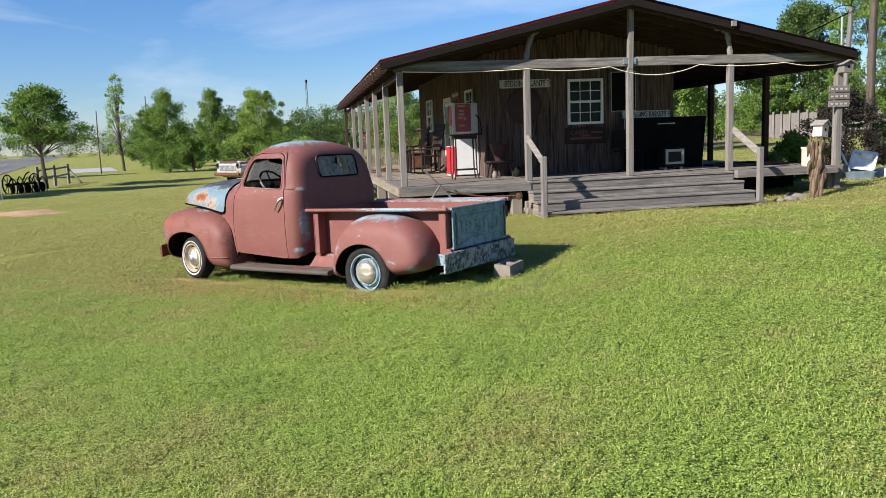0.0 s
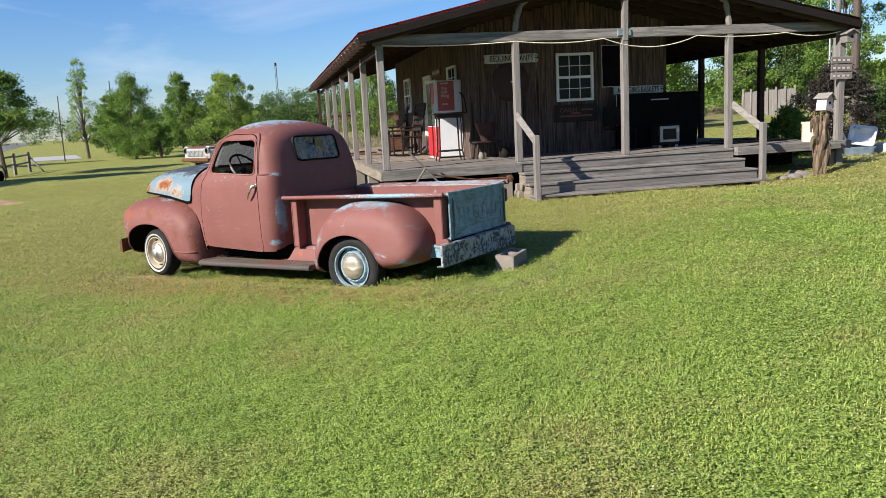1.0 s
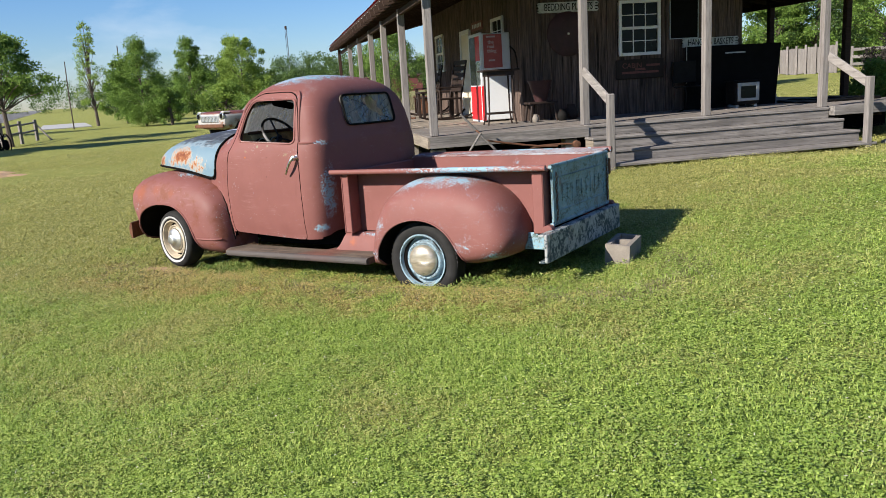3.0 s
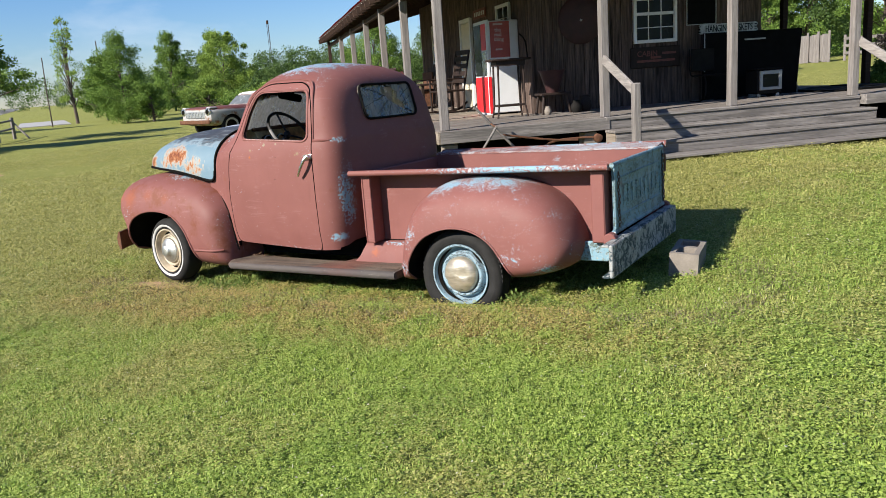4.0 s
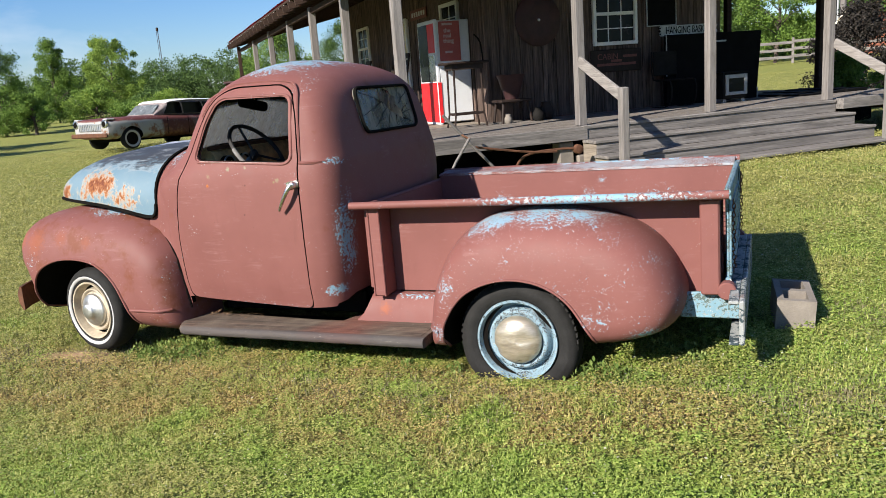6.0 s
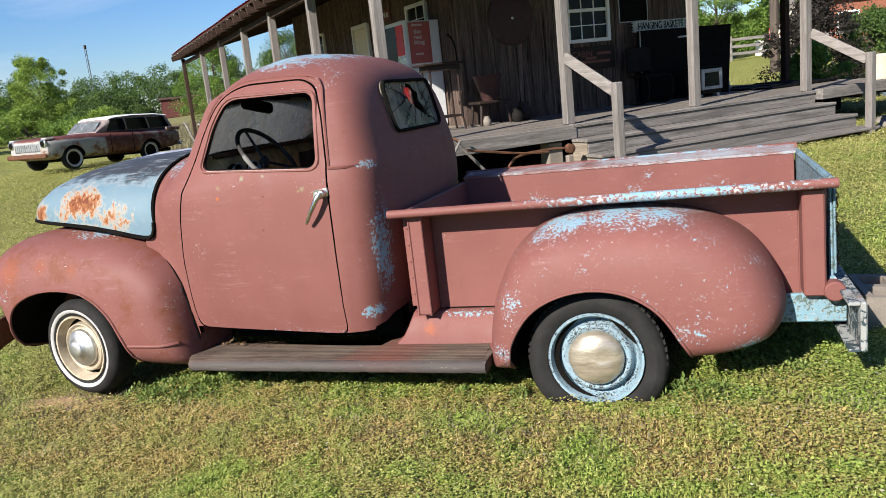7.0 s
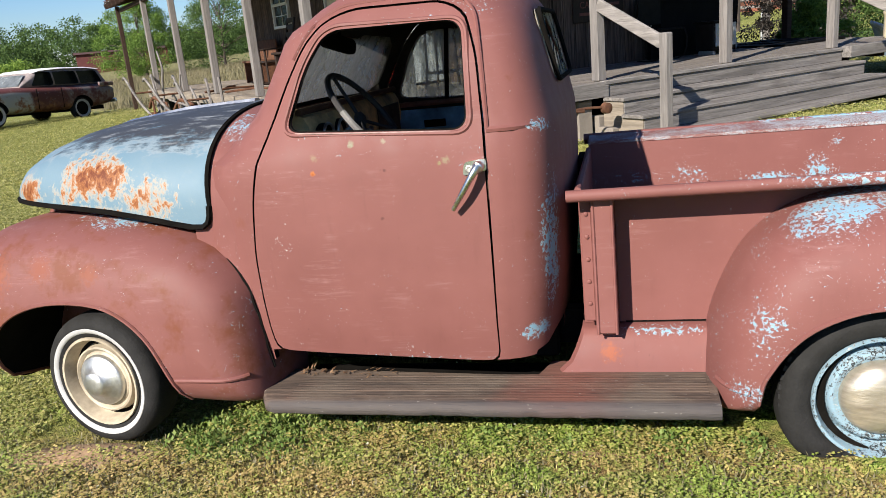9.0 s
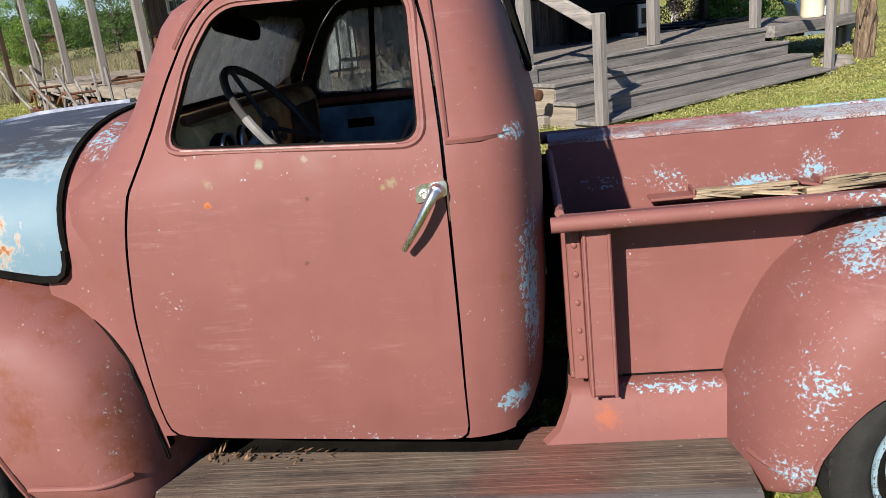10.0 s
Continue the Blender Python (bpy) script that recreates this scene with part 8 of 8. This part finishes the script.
for k in range(7):
    p = fa.lerp(fb, k / 6) + Vector((-0.08, -0.06, 0))
    part("post", box(fresh(), p.x - 0.06, p.x + 0.06, p.y - 0.06, p.y + 0.06, float(ground_z(p.x, p.y)), float(ground_z(p.x, p.y)) + 1.75, 0.01), MAT["wood_z"], wf)
rf = thing("rail_fence", "low pale rail fence beside the back lawn", "fence", Matrix.Translation((0, 0, 0)))
for k in range(7):
    x, y = -5.6 + 2.5 * k, 52.6 + 0.15 * k
    g = float(ground_z(x, y))
    part("post", box(fresh(), x - 0.07, x + 0.07, y - 0.07, y + 0.07, g - 0.1, g + 1.4, 0.01), MAT["wood_z"], rf)
    if k < 6:
        for z in (0.4, 0.8, 1.2):
            part("rail", beam(fresh(), (x, y - 0.08, g + z), (x + 2.5, y + 0.07, g + z), 0.03, 0.16), MAT["wood_x"], rf)
vp = thing("vent_pipe", "short white pipe standing on the lawn", "pipe", Matrix.Translation((-1.3, 57.0, 0.85)))
part("pipe", lathe(fresh(), [(0.22, 0), (0.22, 0.9), (0.3, 0.9), (0.3, 1.05), (0.05, 1.1)], 16, "z"), MAT["white_paint"], vp)
fl = thing("flag", "small red and white striped flag on a pole", "flag", Matrix.Translation((-1.0, 44.0, 0.2)))
part("staff", tube(fresh(), [(0, 0, 0), (0, 0, 2.6)], 0.03, 7), MAT["white_paint"], fl)
for k in range(5):
    rows = [[(-0.05 - 0.12 * i, 0.06 * math.sin(i * 1.3), 2.5 - 0.12 * k - 0.06 * i), (-0.05 - 0.12 * i, 0.06 * math.sin(i * 1.3), 2.38 - 0.12 * k - 0.06 * i)] for i in range(7)]
    b = loft(fresh(), rows, closed=False)
    bmesh.ops.solidify(b, geom=b.faces[:], thickness=0.004)
    part("stripe", b, MAT["red_paint"] if k % 2 == 0 else MAT["white_paint"], fl)

# ---- grass and trees ----
gen = np.random.default_rng(5)


def scatter(n, x0, x1, y0, y1):
    return np.stack([gen.uniform(x0, x1, n), gen.uniform(y0, y1, n)], -1)


def leaf_quads(base, axis, side, length, width):
    """Kite-shaped leaves: base points, direction, sideways, sizes."""
    l, w = length[:, None], width[:, None]
    mid = base + axis * l * 0.45
    return np.stack([base, mid + side * w * 0.5, base + axis * l, mid - side * w * 0.5], 1)


def unit(v):
    return v / np.linalg.norm(v, axis=-1, keepdims=True)


WALKED = ((-0.5, 0.5), (-6.6, 5.6))


def from_walk(p):
    """Distance in plan from the worn line across the lawn."""
    a, b = np.array(WALKED[0]), np.array(WALKED[1])
    t = np.clip(((p - a) @ (b - a)) / ((b - a) @ (b - a)), 0, 1)
    return np.linalg.norm(p - (a + t[:, None] * (b - a)), axis=1)


def blade_tris(base, axis, side, length, width):
    """Three-cornered blades."""
    l, w = length[:, None], width[:, None]
    return np.stack([base - side * w * 0.5, base + side * w * 0.5, base + axis * l], 1)


def blotches(p, cell, seed):
    """Smooth random values, 0 to 1, over the plan."""
    g = np.random.default_rng(seed).random((256, 256))
    q = p / cell
    f = np.floor(q).astype(int)
    t = q - f
    t = t * t * (3 - 2 * t)
    i, j = f[:, 0] % 256, f[:, 1] % 256
    i1, j1 = (i + 1) % 256, (j + 1) % 256
    return (g[i, j] * (1 - t[:, 0]) + g[i1, j] * t[:, 0]) * (1 - t[:, 1]) + (g[i, j1] * (1 - t[:, 0]) + g[i1, j1] * t[:, 0]) * t[:, 1]


def lawn_leaves(area, density, near, far, hole=()):
    """Blades and clover leaves at distances near to far from the worn line, in clumps with gaps, thinning and broadening with distance."""
    x0, x1, y0, y1 = area
    p = scatter(int((x1 - x0) * (y1 - y0) * density), x0, x1, y0, y1)
    edge = np.minimum(np.minimum((p[:, 0] + 0.8 + 1.92 * p[:, 1]) / 2.16, 0.2 - p[:, 0]), (1.4 + (p[:, 1] - 3.95) * 1.96 - p[:, 0]) / 2.2)
    p = p[(edge > 0) | (gen.random(len(p)) < 0.30 * np.clip(1 + edge / 3.5, 0, 1) ** 1.5)]
    d = np.sqrt(from_walk(p) ** 2 + 2.6 ** 2)
    want = 20500 * np.minimum(1, (3.0 / d) ** 1.85)
    p = p[(gen.random(len(p)) < want / density) & (d >= near) & (d < far)]
    for (a, b, c, e) in hole:
        p = p[~((p[:, 0] > a) & (p[:, 0] < b) & (p[:, 1] > c) & (p[:, 1] < e))]
    d = np.sqrt(from_walk(p) ** 2 + 2.6 ** 2)
    coarse = np.clip(d / 5, 1, 3)
    clump = np.where(coarse < 1.5, blotches(p, 0.040, 3), blotches(p, 0.10, 4)) * 0.66 + blotches(p, 0.15, 7) * 0.34
    keep = gen.random(len(p)) < np.clip((clump - 0.18) * 3.0, 0.30, 1)
    p, d, clump = p[keep], d[keep], clump[keep]
    n = len(p)
    grow = np.clip((d / 3.2) ** 0.6, 0.85, 2.6)
    drift = np.clip(0.35 + 1.25 * clump + 0.25 * blotches(p, 0.6, 9) + gen.normal(0, 0.12, n), 0.4, 1.7)
    base = np.stack([p[:, 0], p[:, 1], ground_z(p[:, 0], p[:, 1]) - 0.004], -1)
    az = gen.uniform(0, math.tau, n)
    flat = gen.random(n) < np.clip(0.30 + 0.7 * blotches(p, 0.45, 12), 0, 0.88)
    tilt = np.where(flat, gen.uniform(-0.35, 0.55, n), gen.uniform(0.5, 1.4, n))
    base[:, 2] += np.where(flat, gen.uniform(0.004, 0.042, n) * drift, 0)
    axis = np.stack([np.cos(az) * np.cos(tilt), np.sin(az) * np.cos(tilt), np.sin(tilt)], -1)
    side = np.stack([-np.sin(az), np.cos(az), np.zeros(n)], -1)
    l = gen.uniform(0.6, 1.3, n) * np.where(flat, 0.0118 * grow, 0.023 * drift * grow ** 0.45)
    w = gen.uniform(0.7, 1.3, n) * np.where(flat, 0.0122, 0.0052) * grow
    return leaf_quads(base, axis, side, l, w)


TYRES = [(-5.86, -5.15, 6.9, 7.2), (-8.8, -8.1, 6.88, 7.15)]
tris = [lawn_leaves((-13, 4.0, -1.5, 13), 21500, 0, 7.5, TYRES), lawn_leaves((-24, 4.0, -1.0, 22), 4700, 7.5, 17), lawn_leaves((-62, 5.0, 3, 42), 1000, 17, 38)]
tagged(new("grass", big_mesh("grass", np.concatenate(tris), 4, MAT["blade"])), "short mown grass and clover over the lawn", "grass", kind="stuff")


def tufts(name, spots, count, spread, height, width, material, label, lift=0.0):
    """Taller weeds in clumps at given spots."""
    out = []
    for (x, y, s) in spots:
        n = int(count * s)
        p = np.array([x, y]) + gen.normal(0, spread * s, (n, 2))
        base = np.stack([p[:, 0], p[:, 1], ground_z(p[:, 0], p[:, 1]) - 0.005], -1)
        base[:, 2] += lift * s * gen.random(n) * np.exp(-((p - np.array([x, y])) ** 2).sum(1) / (2 * (spread * s) ** 2))
        az, tilt = gen.uniform(0, math.tau, n), gen.uniform(-0.2 if lift else 0.5, 1.5, n)
        axis = np.stack([np.cos(az) * np.cos(tilt), np.sin(az) * np.cos(tilt), np.sin(tilt)], -1)
        side = np.stack([-np.sin(az), np.cos(az), np.zeros(n)], -1)
        out.append(leaf_quads(base, axis, side, height * s * gen.uniform(0.4, 1.2, n), width * gen.uniform(0.6, 1.4, n)))
    return tagged(new(name, big_mesh(name, np.concatenate(out), 4, material)), label, "weeds", kind="stuff")


rng = random.Random(12)
tufts("weeds", [(rng.uniform(-7.7, -6.0), rng.uniform(6.98, 7.3), rng.uniform(0.5, 1.0)) for _ in range(34)] + [(rng.uniform(-5.1, -4.4), rng.uniform(6.95, 8.2), rng.uniform(0.6, 1.2)) for _ in range(22)] + [(rng.uniform(-8.15, -7.6), rng.uniform(6.92, 7.15), rng.uniform(0.8, 1.25)) for _ in range(12)] + [(-5.12, 7.0, 1.3), (-5.0, 6.98, 1.1), (-5.88, 7.0, 0.8), (-4.85, 6.95, 0.8)], 260, 0.055, 0.024, 0.0125, MAT["weed"], "weeds and clover tufts growing under the truck", 0.075)
tufts("dead_grass", [(rng.uniform(-9.0, -4.0), rng.gauss(6.72, 0.20), rng.uniform(0.7, 1.3)) for _ in range(85)] + [(rng.uniform(-9.1, -8.0), rng.uniform(6.55, 7.0), 1.1) for _ in range(22)] + [(-4.1 + 0.5 * math.cos(a), 7.4 + 0.7 * math.sin(a), 1.0) for a in np.linspace(-1.5, 1.2, 22)], 150, 0.12, 0.030, 0.0055, MAT["dry_grass"], "straw-coloured dead grass along the truck", 0.02)
tufts("field_grass", [(-19.4 - 0.763 * q + 0.647 * w, 24.5 + 0.647 * q + 0.763 * w, rng.uniform(0.7, 1.3)) for q, w in ((rng.uniform(-12, 40), 40 * rng.random() ** 1.4 + 0.6) for _ in range(2100)) if -19.4 - 0.763 * q + 0.647 * w < -12], 70, 0.55, 0.45, 0.016, MAT["dry_grass"], "tall dry grass in the field behind")

# leaves and grit caught on the running board
gen = np.random.default_rng(77)
n = 60
lx = -2.09 + 0.42 * gen.random(n) ** 1.6
base = np.stack([lx, -0.65 - 0.035 * (lx + 2.09) - 0.05 * gen.random(n) ** 2, 0.200 + 0.012 * gen.random(n)], -1)
az, tilt = gen.uniform(0, math.tau, n), gen.uniform(-0.1, 0.5, n)
axis = np.stack([np.cos(az) * np.cos(tilt), np.sin(az) * np.cos(tilt), np.sin(tilt)], -1)
side = np.stack([-np.sin(az), np.cos(az), np.zeros(n)], -1)
litter = new("leaf_litter", big_mesh("leaf_litter", leaf_quads(base, axis, side, gen.uniform(0.012, 0.04, n), gen.uniform(0.004, 0.013, n)), 4, MAT["litter"]))
litter.matrix_basis = TRUCK
tagged(litter, "dry brown leaves caught on the running board", "leaves", kind="stuff")

bm = fresh()
for (x, y, rx, ry, h) in ((-22.9, 12.9, 1.2, 0.7, 0.13), (-24.0, 12.7, 0.9, 0.5, 0.10), (-21.9, 13.2, 0.7, 0.45, 0.08), (-23.3, 13.6, 0.8, 0.35, 0.07), (-22.2, 12.4, 0.6, 0.35, 0.06), (-25.0, 12.9, 0.7, 0.4, 0.07), (-8.52, 6.82, 0.42, 0.20, 0.05), (-8.25, 6.86, 0.3, 0.12, 0.04), (-6.2, 6.93, 0.75, 0.09, 0.022), (-5.55, 6.84, 0.45, 0.10, 0.02)):
    rings = [[(x + rx * r * math.cos(a) * (1 + 0.15 * math.sin(3 * a + x)), y + ry * r * math.sin(a) * (1 + 0.2 * math.sin(2 * a + y)), float(ground_z(x, y)) - 0.02 + h * (1 - r * r) + 0.02 * math.sin(5 * a) * r * h) for a in np.linspace(0, math.tau, 28, endpoint=False)] for r in (1.0, 0.85, 0.65, 0.4, 0.15)]
    loft(bm, rings)
solo("bare_soil", bm, MAT["clay"], "bare reddish clay showing through the lawn", "soil", kind="stuff", smooth=True)


def crown(centres, radii, count, leaf, squash=0.8):
    """Leaves in clumps round branch ends."""
    k = len(centres)
    which = gen.integers(0, k, count)
    d = unit(gen.normal(0, 1, (count, 3)))
    r = gen.random(count) ** 0.42 * gen.uniform(0.8, 1.25, count)
    p = centres[which] + d * (radii[which] * r)[:, None] * np.array([1, 1, squash])
    axis = unit(d * 0.5 + gen.normal(0, 0.7, (count, 3)) + np.array([0, 0, -0.15]))
    side = unit(np.cross(axis, gen.normal(0, 1, (count, 3))))
    return leaf_quads(p, axis, side, leaf * gen.uniform(0.7, 1.5, count), leaf * 0.62 * gen.uniform(0.7, 1.3, count))


def tree(x, y, height, width, bottom, material, label, count=3500, leaf=0.22, clumps=26, shape=0.6, trunk=0.12, lean=0.0, category="tree", form="round"):
    """A tree or shrub: tapered trunk, limbs to many clumps, a ragged crown of leaves with gaps. form: round, cone, spray or layers."""
    z0 = float(ground_z(x, y)) - 0.05
    root = thing("tree" if bottom > 0.3 else "shrub", label, category, Matrix.Translation((x, y, z0)))
    count, clumps, trunk = int(count * 4.2), int(clumps * 3.2), trunk * 0.75
    leaf *= 0.60
    cs, rs = [], []
    lobe, turn = gen.uniform(0, math.tau, 4), gen.uniform(0, math.tau)
    for i in range(clumps):
        t = gen.random() ** (1.25 if form == "cone" else 0.85)
        if form == "layers":
            t = (math.floor(t * 5) + gen.uniform(0.25, 0.6)) / 5
        z = bottom + (height - bottom) * (0.05 + 0.90 * t)
        a, q = gen.uniform(0, math.tau), gen.uniform(0.12, 1.0) ** 0.6
        if form == "cone":
            w = width / 2 * (1.06 - t) ** 0.62 * min(1, 0.55 + 2.2 * t)
        elif form == "spray":
            w = width / 2 * (0.30 + 0.75 * math.sin(math.pi * min(1, 0.15 + 0.8 * t)))
        else:
            w = width / 2 * math.sin(math.pi * min(0.97, 0.12 + 0.84 * t ** shape)) ** 0.75
        w *= 1 + 0.20 * math.sin(2 * a + lobe[0] + 3 * t) + 0.17 * math.sin(3 * a + lobe[1] - 5 * t) + 0.10 * math.sin(7 * t * math.pi + lobe[2])
        cs.append((w * q * math.cos(a) + lean * z, w * q * math.sin(a), z + (0.10 * width * (1 - q) if form == "layers" else 0)))
        rs.append(max(0.08, width * gen.uniform(0.055, 0.13) * (0.75 if q > 0.8 else 1.1)))
    cs, rs = np.array(cs), np.array(rs)
    bm = fresh()
    top = height * (0.96 if form in ("cone", "spray") else 0.86)
    stem = [(lean * z + 0.012 * height * math.sin(z * 0.9 + turn), 0.03 * math.cos(z * 1.3), z) for z in np.linspace(0, top, 8)]
    tube(bm, stem, [trunk * (1.25 - 1.15 * i / 7) for i in range(8)], 7)
    for c in cs[:: max(1, clumps // 26)]:
        zs = max(bottom * 0.8, c[2] * 0.62)
        f = Vector((lean * zs + 0.012 * height * math.sin(zs * 0.9 + turn), 0.03 * math.cos(zs * 1.3), zs))
        tube(bm, [f, f.lerp(Vector(c), 0.5) + Vector((0, 0, 0.03 * height)), Vector(c)], [trunk * 0.4, trunk * 0.22, trunk * 0.06], 5)
    part("trunk", bm, MAT["bark"], root, smooth=True)
    part("crown", big_mesh("crown", crown(cs, rs, count, leaf, 0.5 if form == "layers" else 0.85), 4, material), None, root)
    return root


L, LD, LY = MAT["leaf"], MAT["leaf_dark"], MAT["leaf_yellow"]
tree(-38.6, 22.8, 5.1, 5.0, 2.1, L, "small spreading tree with feathery green leaves", 4200, 0.19, 30, 0.5, 0.14, form="layers")
tree(-58, 28.2, 7.0, 5.0, 1.2, LD, "dark leafy tree beside the road", 3500, 0.28, 26)
tree(-36.6, 11.0, 9.6, 8.5, 2.2, LD, "broad tree shading the lawn beside the road", 8500, 0.30, 34, 0.5, 0.25)
tree(-61.8, 43.8, 8.9, 3.4, 1.6, LY, "thin young tree with sparse leaves", 1000, 0.20, 22, 0.9, 0.15, form="cone")
tree(-62.5, 47.4, 5.6, 4.6, 0.3, L, "green shrubby tree in the field edge", 2200, 0.28, 20)
tree(-50.8, 40.1, 6.5, 5.0, 0.1, L, "tall bushy green field shrub", 7500, 0.17, 50, 0.75, 0.10, form="cone")
tree(-48.6, 40.6, 2.6, 3.0, 0.0, L, "low bushy green shrub", 1800, 0.20, 18)
tree(-72.1, 63.5, 8.6, 5.6, 0.3, L, "conical leafy green tree", 5200, 0.26, 34, 0.7, form="cone")
tree(-67.7, 66.9, 8.4, 6.6, 0.2, LY, "big pale green field tree", 8000, 0.24, 40, 0.6, form="spray")
tree(-58.0, 55.0, 3.0, 6.0, 0.0, LY, "yellow-green thicket at the field edge", 2600, 0.25, 24)
tree(-52.0, 56.0, 2.4, 6.5, 0.0, LD, "scrubby thicket at the field edge", 2600, 0.25, 24)
tree(-46.5, 47.5, 1.7, 5.0, 0.0, L, "low scrub behind the parked car", 2200, 0.20, 22)
tree(-40.8, 44.6, 2.2, 5.0, 0.0, LY, "yellow-green scrub behind the parked car", 2600, 0.20, 22)
tree(-40.8, 57.5, 6.4, 6.5, 0.0, L, "bright green young tree behind the porch", 6500, 0.19, 36, 0.8)
tree(-35.5, 60.0, 6.2, 7.5, 0.0, LD, "leafy green tree behind the porch", 4200, 0.19, 30, 0.7)
tree(-30.5, 60.0, 9.0, 8.0, 0.0, LD, "dark green tree behind the porch", 4200, 0.22, 30)
tree(-24.0, 61.0, 9.0, 8.5, 0.0, LD, "green tree behind the cabin", 3800, 0.22, 28)
tree(-14.0, 43.0, 5.4, 5.0, 0.2, L, "bright green tree beyond the porch", 4200, 0.20, 30)
tree(-17.0, 58.0, 6.5, 7.5, 0.2, LD, "dark green tree behind the cabin", 4200, 0.22, 30)
tree(-10.9, 40.0, 5.4, 4.4, 0.2, L, "green tree beyond the porch", 4600, 0.20, 30)
tree(-10.5, 60.0, 6.4, 5.0, 0.3, L, "tall green tree beyond the porch", 5000, 0.22, 32)
tree(-3.9, 56.0, 11.0, 5.0, 0.5, L, "tall vine-hung tree behind the fence", 7000, 0.22, 44, 0.8, form="spray")
tree(-8.3, 61.0, 9.5, 7.5, 0.8, LD, "broad dark tree behind the fence", 7000, 0.26, 40)
tree(2.0, 58.0, 10.0, 6.0, 1.2, LD, "tall dark tree behind the fence", 5000, 0.28, 34)
tree(8.0, 50.0, 8.0, 6.0, 1.6, L, "green shade tree near the brick house", 5000, 0.26, 34)
tree(-3.0, 20.0, 1.15, 1.2, 0.0, L, "small rounded garden shrub", 2600, 0.10, 20, 0.6, 0.04, category="shrub")
tree(-2.3, 24.6, 2.2, 2.3, 0.0, MAT["leaf_purple"], "dark purple-leaved shrub beside the porch", 4200, 0.10, 30, 0.6, 0.05, category="shrub")
tree(-0.9, 25.6, 1.7, 2.4, 0.0, LD, "dark green garden shrub", 3600, 0.10, 26, 0.6, 0.05, category="shrub")


def woods(name, r0, r1, a0, a1, clumps, per, tall, material, label):
    """A far belt of trees."""
    a, r = gen.uniform(a0, a1, clumps), gen.uniform(r0, r1, clumps)
    h = tall * (0.55 + 0.45 * np.sin(a * 9 + 1) * np.sin(a * 23)) + gen.normal(0, tall * 0.14, clumps)
    h = np.clip(h, tall * 0.58, tall * 1.3)
    c = np.stack([-5 + r * np.cos(a), 8 + r * np.sin(a), h * gen.random(clumps) ** 0.7], -1)
    rad = tall * gen.uniform(0.14, 0.28, clumps)
    return tagged(new(name, big_mesh(name, crown(c, rad * 0.66, int(clumps * per * 1.5), tall * 0.032), 4, material)), label, "woods", kind="stuff")


woods("far_woods", 120, 150, radians(60), radians(145.5), 1300, 140, 7.6, LD, "dark line of woods on the horizon")
woods("road_woods", 330, 420, radians(140), radians(175), 500, 70, 19.0, LD, "woods far off at the end of the road")
woods("verge_woods", 100, 140, radians(167), radians(178), 300, 70, 9.0, LD, "dark trees beyond the road")
woods("middle_woods", 128, 148, radians(75), radians(144.5), 1100, 150, 9.6, LD, "green tree line across the field")
woods("rear_woods", 110, 150, radians(-190), radians(60), 800, 40, 10.0, LD, "woods all round the place")
woods("right_woods", 58, 80, radians(52), radians(98), 340, 260, 7.5, L, "green trees beyond the fence")
